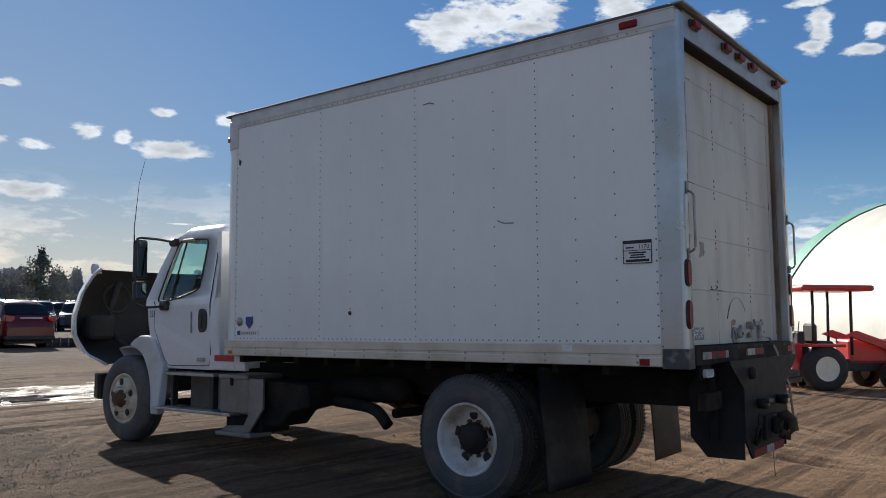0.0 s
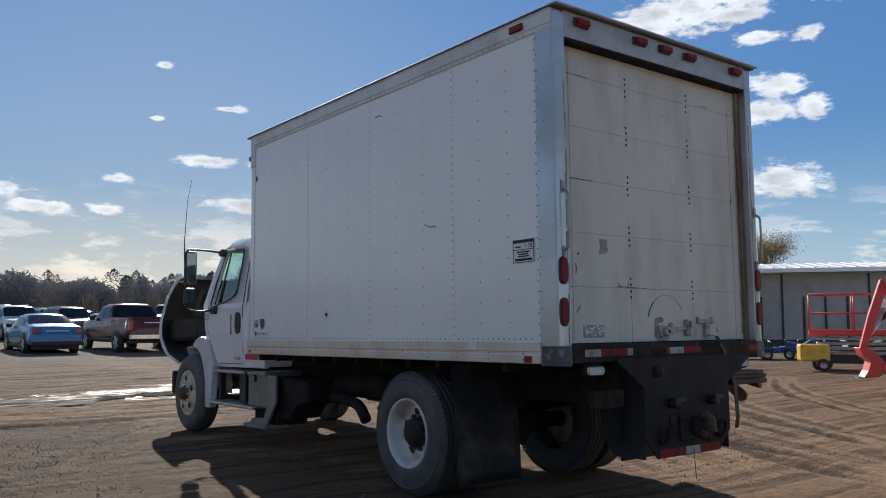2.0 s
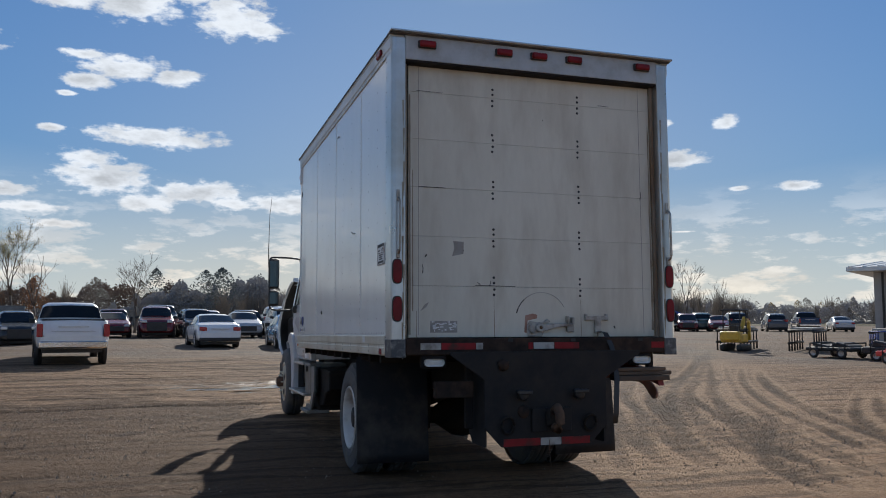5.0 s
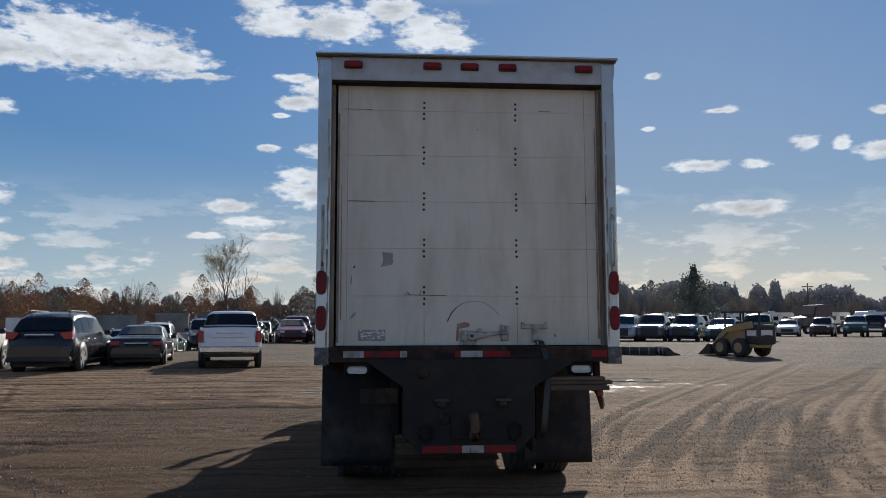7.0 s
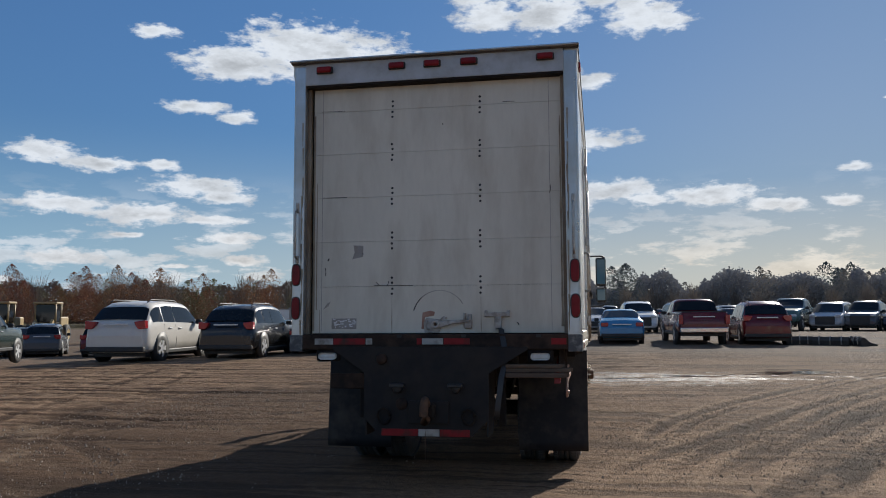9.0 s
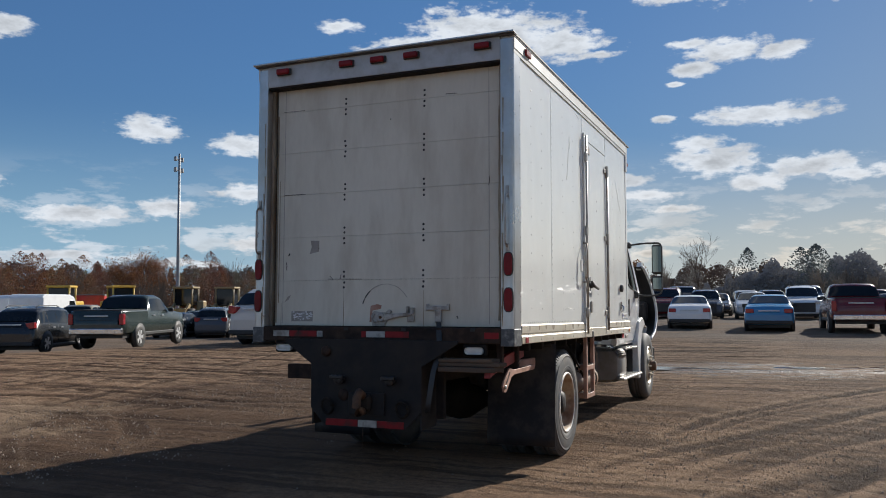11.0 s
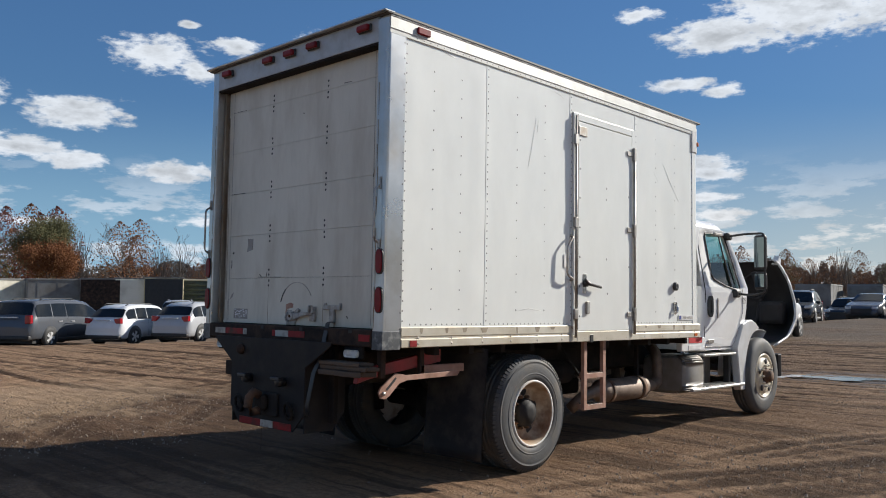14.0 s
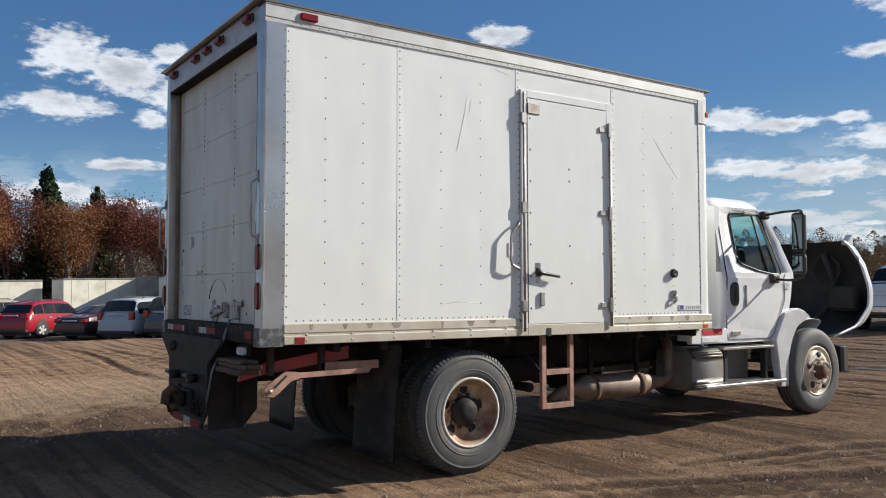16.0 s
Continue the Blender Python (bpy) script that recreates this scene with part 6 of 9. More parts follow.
# windscreen and what shows through the glass
rows = []
for z in np.linspace(1.74, 2.50, 6):
    w = cab_half(z) - 0.09
    rows.append([(cab_front(z) + 0.05 + 0.10 * (f * f), w * f, z) for f in np.linspace(-1, 1, 9)])
ws = part("windscreen", grid(rows), WINGLASS, cab, "tinted windscreen")
ws.visible_shadow = False
part("dashboard", bm_box(-6.30, -5.98, -0.98, 0.98, 1.45, 1.74, 0.06, seg=2), PLASTIC, cab)
for s in (-1, 1):
    seat = part("seat", bm_box(-5.75, -5.28, s * 0.52 - 0.25, s * 0.52 + 0.25, 1.38, 1.52, 0.05, seg=2), SEAT, cab, "grey cab seat")
    part("backrest", bm_box(-5.34, -5.2, s * 0.52 - 0.24, s * 0.52 + 0.24, 1.5, 2.08, 0.05, seg=2), SEAT, seat)
ring = [(-5.86 + 0.10 * math.sin(t), -0.52 + 0.22 * math.cos(t), 1.78 + 0.20 * math.sin(t)) for t in np.linspace(0, 2 * math.pi, 26)]
swh = part("steering_wheel", bm_tube(ring, 0.016, 8), PLASTIC, cab)
part("column", bm_tube([(-5.86, -0.52, 1.78), (-6.1, -0.52, 1.55)], 0.03, 8), PLASTIC, swh)
part("antenna", bm_tube([(-5.93, -1.47, 2.30), (-5.93, -1.48, 2.55), (-5.85, -1.48, 3.05), (-5.77, -1.46, 3.32)], [0.012, 0.006, 0.003, 0.0025], 6), PLASTIC, cab, "thin whip antenna on the mirror arm")

# hood tilted forward, its dark inside to the rear
def hood_row(u):
    x = float(np.interp(u, [0, 0.12, 0.3, 0.5, 0.68, 0.84, 1], [-7.74, -7.87, -8.02, -8.08, -8.00, -7.76, -7.32]))
    z = float(np.interp(u, [0, 0.12, 0.3, 0.5, 0.68, 0.84, 1], [2.21, 2.12, 1.90, 1.61, 1.34, 1.12, 1.00]))
    w = float(np.interp(u, [0, 0.3, 0.6, 1], [0.90, 1.0, 1.085, 1.11]))
    return x, z, w


def hood_shell(inset, depth):
    rows = []
    for u in np.linspace(0, 1, 22):
        x, z, w = hood_row(u)
        w -= inset
        back = depth * (0.6 + 0.4 * math.sin(math.pi * u))
        n_ = Vector((0.9, 0, 0.35 * (1 - 2 * u) * -1)).normalized()
        row = []
        for f in np.linspace(-1, 1, 21):
            edge = max(0, (abs(f) - 0.80) / 0.20)
            crown = 0.09 * (1 - abs(f) ** 2)
            row.append((x + inset - crown + back * edge ** 1.6, w * (f if abs(f) < 0.8 else math.copysign(0.8 + 0.2 * (1 - (1 - edge) ** 2), f)), z + n_.z * 0.0))
        rows.append(row)
    return rows


outer, inner = hood_shell(0.0, 0.26), hood_shell(0.03, 0.22)
hood = part("hood", grid(outer), CABW, truck, "white hood tipped forward, dark inside showing")
part("hood_lining", grid(inner), HOODIN, hood, "dark moulded underside of the hood")
edge = [r[0] for r in outer] + [r[0] for r in reversed(inner)]
for col in (0, -1):
    part("hood_edge", grid([[a[col], c[col]] for a, c in zip(outer, inner)]), CABW, hood)
    rim = [Vector(r[col]) + Vector((0.006, 0, 0)) for r in outer]
    part("hood_rim", bm_tube(rim, 0.016, 6), FENDER, hood)
part("hood_edge", grid([outer[0], inner[0]]), CABW, hood)
for s in (-1, 1):
    part("headlamp_bucket", bm_box(-7.92, -7.72, *sorted((s * 0.55, s * 0.92)), 1.28, 1.62, 0.06, seg=2), HOODIN, hood)
    part("stiffener", bm_tube([(-7.82, s * 0.45, 2.06), (-7.96, s * 0.5, 1.7), (-7.90, s * 0.48, 1.35), (-7.55, s * 0.42, 1.1)], 0.045, 8), HOODIN, hood)
    part("hinge_ear", bm_prism([(-7.73, 2.16), (-7.78, 2.24), (-7.83, 2.30), (-7.87, 2.24), (-7.85, 2.15)], "y", s * 0.80 - 0.045, s * 0.80 + 0.045, 0.01), FENDER, hood)
    part("lining_ring", bm_lathe([(0.17, 0.0), (0.19, 0.03), (0.21, 0.0)], (-7.92, s * 0.42, 1.84), "x", 20), HOODIN, hood)
# engine bay, radiator, bumper
part("engine", bm_box(-7.05, -6.40, -0.38, 0.38, 0.85, 1.50, 0.05), CHASSIS, truck, "dark engine block in the open bay")
part("air_filter", bm_lathe([(0, -0.25), (0.15, -0.25), (0.15, 0.25), (0, 0.25)], (-6.6, 0.55, 1.42), "x", 16), PLASTIC, truck)
part("radiator", bm_box(-7.25, -7.14, -0.52, 0.52, 0.75, 1.48, 0.02), CHASSIS, truck)
part("coolant_tank", bm_box(-6.55, -6.38, -0.8, -0.4, 1.38, 1.6, 0.04), FENDER, truck)
bum = part("front_bumper", bm_prism([(-7.28, -1.14), (-7.45, -1.05), (-7.55, -0.6), (-7.57, 0), (-7.55, 0.6), (-7.45, 1.05), (-7.28, 1.14), (-7.22, 1.12), (-7.40, 0.9), (-7.42, 0), (-7.40, -0.9), (-7.22, -1.12)], "z", 0.58, 0.88, 0.01), BLACK, truck, "dark front bumper")
# the cab sits forward of the box, its front axle 5.03 m before the rear one
def cab_x(x):
    return x - float(np.interp(-x, [5.0, 5.2, 5.9, 6.1, 6.45, 6.77, 7.3, 7.8, 8.1], [0.20, 0.33, 0.32, 0.30, 0.20, 0.17, 0.25, 0.45, 0.45]))


for ob in truck.children_recursive:
    if ob.name.startswith("wheel") and ob.location.x < -5:
        ob.location.x = cab_x(ob.location.x)
    elif ob.parent.name.startswith(("wheel", "rim")) or (ob.parent.parent and ob.parent.parent.name.startswith("wheel")):
        continue
    elif ob.location.length == 0:
        for v in ob.data.vertices:
            if v.co.x < -4.99:
                v.co.x = cab_x(v.co.x)

# fuel tank at the right, battery box at the left
ring = []
for i in range(28):
    a = 2 * math.pi * i / 28
    ring.append((0.83 + 0.28 * math.copysign(abs(math.cos(a)) ** 0.42, math.cos(a)), 0.725 + 0.225 * math.copysign(abs(math.sin(a)) ** 0.42, math.sin(a))))
tk = bm_prism(ring, "x", -5.30, -4.80, 0.04)
for f in tk.faces:
    f.smooth = len(f.verts) < 8
tank = part("fuel_tank", tk, TANK, truck, "dull grey aluminium fuel tank")
part("filler_cap", bm_lathe([(0.05, 0), (0.05, 0.03), (0, 0.03)], (-5.2, 0.9, 0.945), "z", 14), CHROME, tank)
bat = part("battery_box", bm_box(-5.20, -4.74, -1.08, -0.62, 0.55, 0.93, 0.02), TANK, truck, "grey battery box")
part("lid", bm_box(-5.21, -4.73, -1.09, -0.61, 0.90, 0.95, 0.012), TANK, bat)
part("lid_latch", bm_box(-5.00, -4.96, -1.10, -1.085, 0.84, 0.92, 0.004), CHASSIS, bat)
part("box_lower", bm_box(-5.19, -4.62, -1.0, -0.60, 0.36, 0.56, 0.02), CHASSIS, bat)
part("step_side", bm_prism([(-4.72, 0.92), (-4.50, 0.92), (-4.50, 0.62), (-4.72, 0.36), (-5.16, 0.36), (-5.10, 0.42), (-4.80, 0.44), (-4.73, 0.54)], "y", -1.075, -1.045, 0.004), TANK, bat, "grey stepped side plate")
part("side_box", bm_prism([(-4.72, 0.90), (-3.95, 0.88), (-3.92, 0.66), (-4.2, 0.60), (-4.35, 0.45), (-4.72, 0.42)], "y", -0.98, -0.60, 0.015), CHASSIS, bat, "dark angled side box")
part("box_step", bm_box(-5.18, -4.62, -1.14, -0.85, 0.33, 0.37, 0.006), TANK, bat)

# ---- parked vehicles ----
CARPAINT = material("car_paint", (0.5, 0.5, 0.5), 0.25, by_object=True, coat=0.35, dirt=(0.14, 0.12, 0.10), dirt_amount=0.10, dirt_scale=2.5)
CARGLASS = material("dark_car_glass", (0.008, 0.010, 0.012), 0.06, second=(0.014, 0.016, 0.018), scale=2, spec=0.35)
CARRUBBER = material("car_tyre", (0.022, 0.022, 0.023), 0.75, second=(0.04, 0.037, 0.033), scale=8)
CARRIM = material("alloy_rim", (0.66, 0.66, 0.66), 0.3, 0.35, second=(0.52, 0.52, 0.52), scale=9)
CARTRIM = material("dark_car_trim", (0.02, 0.02, 0.021), 0.55, second=(0.03, 0.03, 0.03), scale=6)
TAILRED = material("tail_lens", (0.34, 0.010, 0.015), 0.25, second=(0.30, 0.01, 0.015), scale=9, coat=0.5)
HEADLENS = material("head_lens", (0.62, 0.64, 0.66), 0.1, second=(0.5, 0.52, 0.54), scale=9, coat=0.5)

PROFILES = {   # length, width, then stations from the tail: place, belt, top, inset of the top
    "sedan": (4.85, 1.84, [(0, .62, .66, .900), (.02, .80, .84, .920), (.04, .93, .98, .920), (.16, .97, 1.05, .900), (.20, .98, 1.09, .860), (.35, .97, 1.41, .745), (.48, .96, 1.46, .725),
                           (.58, .94, 1.43, .735), (.74, .93, 1.02, .840), (.80, .90, .97, .900), (.95, .76, .82, .900), (.99, .60, .66, .860), (1, .45, .50, .8)], (.20, .35, .58, .740), .335),
    "suv": (4.75, 1.88, [(0, .70, .74, .920), (.01, .90, .95, .920), (.03, 1.05, 1.10, .900), (.05, 1.08, 1.16, .880), (.13, 1.10, 1.58, .775), (.18, 1.10, 1.68, .755), (.32, 1.08, 1.74, .755),
                         (.52, 1.06, 1.72, .765), (.62, 1.05, 1.66, .765), (.75, 1.04, 1.14, .860), (.80, 1.02, 1.09, .900), (.95, .90, .97, .900), (.99, .68, .74, .860), (1, .5, .55, .8)], (.05, .13, .62, .750), .375),
    "minivan": (5.15, 1.98, [(0, .70, .74, .920), (.01, .92, .97, .920), (.025, 1.04, 1.10, .900), (.035, 1.06, 1.16, .880), (.075, 1.08, 1.65, .805), (.11, 1.08, 1.70, .785), (.30, 1.06, 1.74, .785),
                             (.55, 1.03, 1.72, .785), (.66, 1.0, 1.64, .765), (.83, .96, 1.06, .860), (.88, .92, .99, .900), (.97, .76, .82, .880), (1, .5, .55, .8)], (.035, .075, .66, .830), .34),
    "pickup": (5.85, 2.02, [(0, .82, .86, .970), (.004, 1.26, 1.32, .970), (.02, 1.28, 1.34, .960), (.345, 1.30, 1.36, .960), (.355, 1.28, 1.38, .920), (.39, 1.28, 1.83, .805), (.44, 1.28, 1.91, .785),
                            (.55, 1.27, 1.91, .785), (.60, 1.27, 1.86, .785), (.70, 1.26, 1.36, .880), (.75, 1.24, 1.31, .920), (.96, 1.12, 1.18, .920), (.99, .90, .95, .900), (1, .6, .65, .85)], (.355, .39, .60, .785), .395),
}


def make_car(kind):
    """A vehicle with its nose to +x, standing on z = 0, its tail at x = 0."""
    Lc, W, st, (g0, g1, g2, g3), R = PROFILES[kind]
    w = W / 2
    low = 0.28 if kind != "pickup" else 0.50
    ps, belts, tops, insets = (np.array([s[i] for s in st]) for i in range(4))

    def section(p, grow=0.0):
        be, to, ins = np.interp(p, ps, belts), np.interp(p, ps, tops), np.interp(p, ps, insets)
        taper = 1 - 0.10 * max(0, (0.06 - p) / 0.06) ** 2 - 0.16 * max(0, (p - 0.86) / 0.14) ** 2
        ww = w * taper + grow
        lo = low + (0.10 if p < 0.01 or p > 0.99 else 0)
        half = [(0.86 * ww, lo), (0.97 * ww, lo + 0.08), (ww, lo + 0.22 * (be - lo) / 0.6), (ww * 0.995, lo + 0.62 * (be - lo)), (0.955 * ww, be), (ins * ww + grow, to - 0.05 * (to - be) / 0.4 + grow * 0.3), (ins * ww * 0.82, to + grow), (0, to + 0.015 + grow)]
        return half

    def ring(p, grow=0.0):
        h = section(p, grow)
        x = p * Lc
        return [(x, -y, z) for y, z in h] + [(x, y, z) for y, z in reversed(h[:-1])]

    car = thing(kind, "parked vehicle", kind)
    steps = sorted(set(list(ps) + list(np.linspace(0.02, 0.98, 22))))
    b = grid([ring(p) for p in steps], close=True)
    for e in (0, -1):
        r = ring(steps[e])
        b.faces.new([b.verts.new(v) for v in r])
    body = part("body", b, CARPAINT, car)
    # glass patches lie on the shell, a little proud
    def patch(p0, p1, i0, i1, n=5, name="side_window"):
        rows = []
        for p in np.linspace(p0, p1, n):
            h = section(p, 0.006)
            rows.append([(p * Lc, h[i][0] * s_, h[i][1]) for i in range(i0, i1 + 1)])
        return part(name, grid(rows), CARGLASS, car)
    def side_glass(pa, pb, s_):
        rows = []
        for p in np.linspace(pa, pb, 7):
            h = section(p, 0.007)
            (y0, z0), (y1, z1) = h[4], h[5]
            room = z1 - z0
            if room < 0.10:
                f0, f1 = 0.15, 0.4
            else:
                f0, f1 = 0.08, 0.90
            rows.append([(p * Lc, s_ * (y0 + (y1 - y0) * f), z0 + (z1 - z0) * f) for f in (f0, (f0 + f1) / 2, f1)])
        part("side_window", grid(rows), CARGLASS, car)
    for s_ in (-1, 1):
        mid = (g1 + g2) / 2 + 0.02
        if kind == "pickup":
            side_glass(g1 + 0.015, mid - 0.005, s_)
            side_glass(mid + 0.005, g2 + 0.055, s_)
        else:
            side_glass(g0 + 0.5 * (g1 - g0) + 0.01, mid - 0.16, s_)
            side_glass(mid - 0.148, mid - 0.004, s_)
            side_glass(mid + 0.004, g2 + 0.09, s_)
    for pa, pb, nm in ((g0, g1, "rear_window"), (g3, g2, "windscreen")):
        rows = []
        for f in (0.08, 0.35, 0.65, 0.93):
            h = section(pa + (pb - pa) * f, 0.008)
            out = -0.02 if nm == "rear_window" else 0.02
            y = h[5][0] * 0.97
            rows.append([((pa + (pb - pa) * f) * Lc + out, y * k, np.interp(abs(y * k), [0, h[6][0], h[5][0]], [h[7][1], h[6][1], h[5][1]]) + 0.003) for k in (-1, -0.85, -0.5, 0, 0.5, 0.85, 1)])
        part(nm, grid(rows), CARGLASS, car)
    # lamps, bumpers, plate
    zb = 0.62 if kind == "sedan" else 0.82
    zt = {"sedan": (0.74, 0.90), "suv": (0.90, 1.16), "minivan": (0.88, 1.18), "pickup": (0.86, 1.24)}[kind]
    for s_ in (-1, 1):
        ya, yb = (0.60, 0.93) if kind == "sedan" else ((0.70, 0.945) if kind != "pickup" else (0.82, 0.985))
        wedge = [(s_ * 0.60 * w, zt[1] - 0.015), (s_ * 0.955 * w, zt[1] + 0.02), (s_ * 0.965 * w, zt[0] + 0.05), (s_ * 0.74 * w, zt[0] + 0.04), (s_ * 0.64 * w, zt[1] - 0.12)]
        tl = part("tail_lamp", bm_prism(wedge, "x", -0.004, 0.17, 0.015) if kind == "suv" else bm_box(-0.018 if kind == "pickup" else 0.0, 0.16, *sorted((s_ * ya * w, s_ * yb * w)), *zt, 0.02), TAILRED, car, "red tail lamp")
        part("head_lamp", bm_box(Lc * 0.945, Lc * 0.995, *sorted((s_ * 0.55 * w, s_ * 0.86 * w)), zb, zb + 0.14, 0.03), HEADLENS, car)
        xm = Lc * (g2 + 0.07)
        part("wing_mirror", bm_box(xm - 0.07, xm + 0.07, *sorted((s_ * w * 0.97, s_ * (w + 0.17))), np.interp(g2 + 0.07, ps, belts) + 0.0, np.interp(g2 + 0.07, ps, belts) + 0.15, 0.03), CARTRIM, car)
        part("sill", bm_box(Lc * 0.24, Lc * 0.76, *sorted((s_ * 0.90 * w, s_ * (w * 0.985))), low - 0.06, low + 0.06, 0.02), CARTRIM, car)
    for s_ in (-1, 1):                                   # door gaps and handles
        mid = (g1 + g2) / 2 + 0.02
        for p in ((mid, g2 + 0.13) if kind == "pickup" else (mid - 0.15, mid, g2 + 0.13)):
            line = [((p + d) * Lc, s_ * (np.interp(z, [q[1] for q in section(p)[:5]], [q[0] for q in section(p)[:5]]) + 0.001), z) for d, z in ((0, low + 0.12), (0.0, low + 0.32), (0, np.interp(p, ps, belts) - 0.02))]
            part("door_gap", bm_tube(line, 0.007, 4), CARTRIM, car)
        for p in (mid - 0.10, mid + 0.035):
            part("door_handle", bm_box(p * Lc, p * Lc + 0.2, *sorted((s_ * w * 0.975, s_ * (w * 0.975 + 0.03))), np.interp(p, ps, belts) - 0.15, np.interp(p, ps, belts) - 0.115, 0.008), CARRIM, car)
    part("trunk_strip", bm_box(-0.012, 0.05, -0.42 * w, 0.42 * w, zt[1] - 0.10, zt[1] - 0.055, 0.008), CARRIM, car)
    part("rear_bumper", bm_box(-0.05, 0.16, -0.93 * w, 0.93 * w, low + 0.02, low + (0.24 if kind == "pickup" else 0.17), 0.04, seg=2), CHROME if kind == "pickup" else CARTRIM, car)
    part("grille", bm_box(Lc - 0.05, Lc + 0.02, -0.55 * w, 0.55 * w, low + 0.10, zb + 0.04, 0.02), CARTRIM, car)
    part("plate_recess", bm_box(-0.03, 0.05, -0.20, 0.20, low + 0.06, low + 0.16, 0.01), CARTRIM, car)
    part("underbody", bm_box(0.3, Lc - 0.3, -w * 0.82, w * 0.82, low - 0.12, low + 0.1), CARTRIM, car)
    if kind == "pickup":
        part("bed_liner", bm_box(0.10, Lc * 0.345, -w * 0.86, w * 0.86, 1.30, 1.385), CARTRIM, car)
        part("tailgate_line", bm_box(-0.012, 0.02, -0.60, 0.60, 1.02, 1.025), CARTRIM, car)
    if kind in ("suv", "minivan"):
        for s_ in (-1, 1):
            part("roof_rail", bm_tube([(Lc * 0.16, s_ * 0.60 * w, 1.70), (Lc * 0.20, s_ * 0.61 * w, 1.775), (Lc * 0.50, s_ * 0.61 * w, 1.775), (Lc * 0.55, s_ * 0.60 * w, 1.72)], 0.018, 6), CARTRIM, car)
    ra, fa = {"sedan": (.215, .80), "suv": (.20, .80), "minivan": (.20, .80), "pickup": (.225, .835)}[kind]
    for p in (ra, fa):
        for s_ in (-1, 1):
            b = bm_lathe([(0.0, s_ * (w + 0.004)), (R + 0.065, s_ * (w + 0.004)), (R + 0.075, s_ * (w - 0.10))], (p * Lc, 0, R + 0.03), "y", 20)
            b2 = part("wheel_well", b, CARTRIM, car)
            wh = part("wheel", bm_lathe([(R * 0.66, s_ * (w + 0.012)), (R * 0.9, s_ * (w + 0.018)), (R, s_ * (w - 0.01)), (R, s_ * (w - 0.20)), (R * 0.6, s_ * (w - 0.21))], (p * Lc, 0, R), "y", 22), CARRUBBER, car)
            disc = part("hub_disc", bm_lathe([(0, s_ * (w + 0.002)), (R * 0.62, s_ * (w + 0.002)), (R * 0.67, s_ * (w + 0.010))], (p * Lc, 0, R), "y", 22), CARTRIM, wh)
            star = []
            for k in range(5):
                a = 2 * math.pi * k / 5
                star += [(p * Lc + rr_ * R * math.cos(a + da), R + rr_ * R * math.sin(a + da)) for rr_, da in ((0.66, -0.30), (0.66, 0.30), (0.24, 0.42), (0.24, 0.84))]
            part("rim", bm_prism(star, "y", *sorted((s_ * (w + 0.001), s_ * (w + 0.012)))), CARRIM, wh)
    return car


proto = {k: make_car(k) for k in PROFILES}
first_use = dict(proto)
PAINT = {"pearl": (0.60, 0.57, 0.52), "white": (0.72, 0.73, 0.74), "black": (0.012, 0.013, 0.015), "blue": (0.045, 0.22, 0.42), "red": (0.12, 0.008, 0.012), "maroon": (0.075, 0.016, 0.018), "silver": (0.42, 0.43, 0.45),
         "grey": (0.075, 0.082, 0.095), "green": (0.022, 0.036, 0.034), "navy": (0.022, 0.035, 0.07), "tan": (0.30, 0.27, 0.21), "teal": (0.05, 0.11, 0.11), "brightred": (0.30, 0.012, 0.022)}
WORDS = {"sedan": "sedan", "suv": "sport utility vehicle", "minivan": "minivan", "pickup": "pickup truck"}


def park(kind, x, y, heading, paint, group="cars in the row", size=1.0, note="parked nose-in on the dirt lot"):
    """Puts a copy with its tail at x, y."""
    m = pose(x, y, fall(x, y), 0, 0, heading) @ Matrix.Diagonal((size, size, size, 1))
    if kind in first_use:
        ob = first_use.pop(kind)
        ob.matrix_basis = m
    else:
        ob = copy_thing(proto[kind], pose(x, y, fall(x, y), 0, 0, heading))
        ob.scale = (size, size, size)
    for c in ob.children:
        if c.name.startswith("body"):
            c.color = (*PAINT[paint], 1)
    tagged(ob, f"{'dark green' if paint == 'green' else 'bright red' if paint == 'brightred' else 'pearl white' if paint == 'pearl' else paint} {WORDS[kind]} {note}", WORDS[kind].split()[0] if kind != "suv" else "suv", group)
    return ob


park("pickup", -20.8, -5.6, 189, "white", note="with chrome bumper parked on the dirt lot")
park("sedan", -22.3, -9.0, 189, "black", size=0.97, note="with bright trunk strip parked on the lot")
park("suv", -19.8, -11.2, 183, "black", size=1.08, note="with red tail lamps parked on the lot")
park("suv", -17.8, -14.1, 183, "pearl", size=1.16, note="with roof rails parked on the lot")
park("pickup", -15.6, -19.1, 199, "green", size=1.00, note="with chrome bumper parked on the lot")
park("suv", -14.4, -21.8, 203, "black", size=0.95, note="parked between a pickup and a wagon")
park("suv", -11.5, -23.4, 206, "silver", size=0.90, note="like a wagon parked on the lot")
park("suv", -9.6, -24.9, 207, "white", size=0.88, note="with black wheel trims parked on the lot")
park("minivan", -6.7, -26.1, 211, "grey", note="seen side-on in the row")
park("minivan", -5.4, -28.0, 213, "silver", note="parked beside a maroon sedan")
park("sedan", -4.2, -30.8, 216, "maroon", size=0.98, note="with alloy wheels parked on the lot")
park("suv", -2.3, -33.5, 222, "brightred", size=0.95)
park("sedan", -30.5, -0.9, 186, "white", note="parked apart on the open dirt")
park("sedan", -29.0, 2.3, 181, "blue", size=1.02, note="parked on the open dirt")
park("pickup", -27.9, 5.5, 183, "red", note="parked beside a red vehicle")
park("suv", -28.4, 8.0, 180, "red", size=1.02)
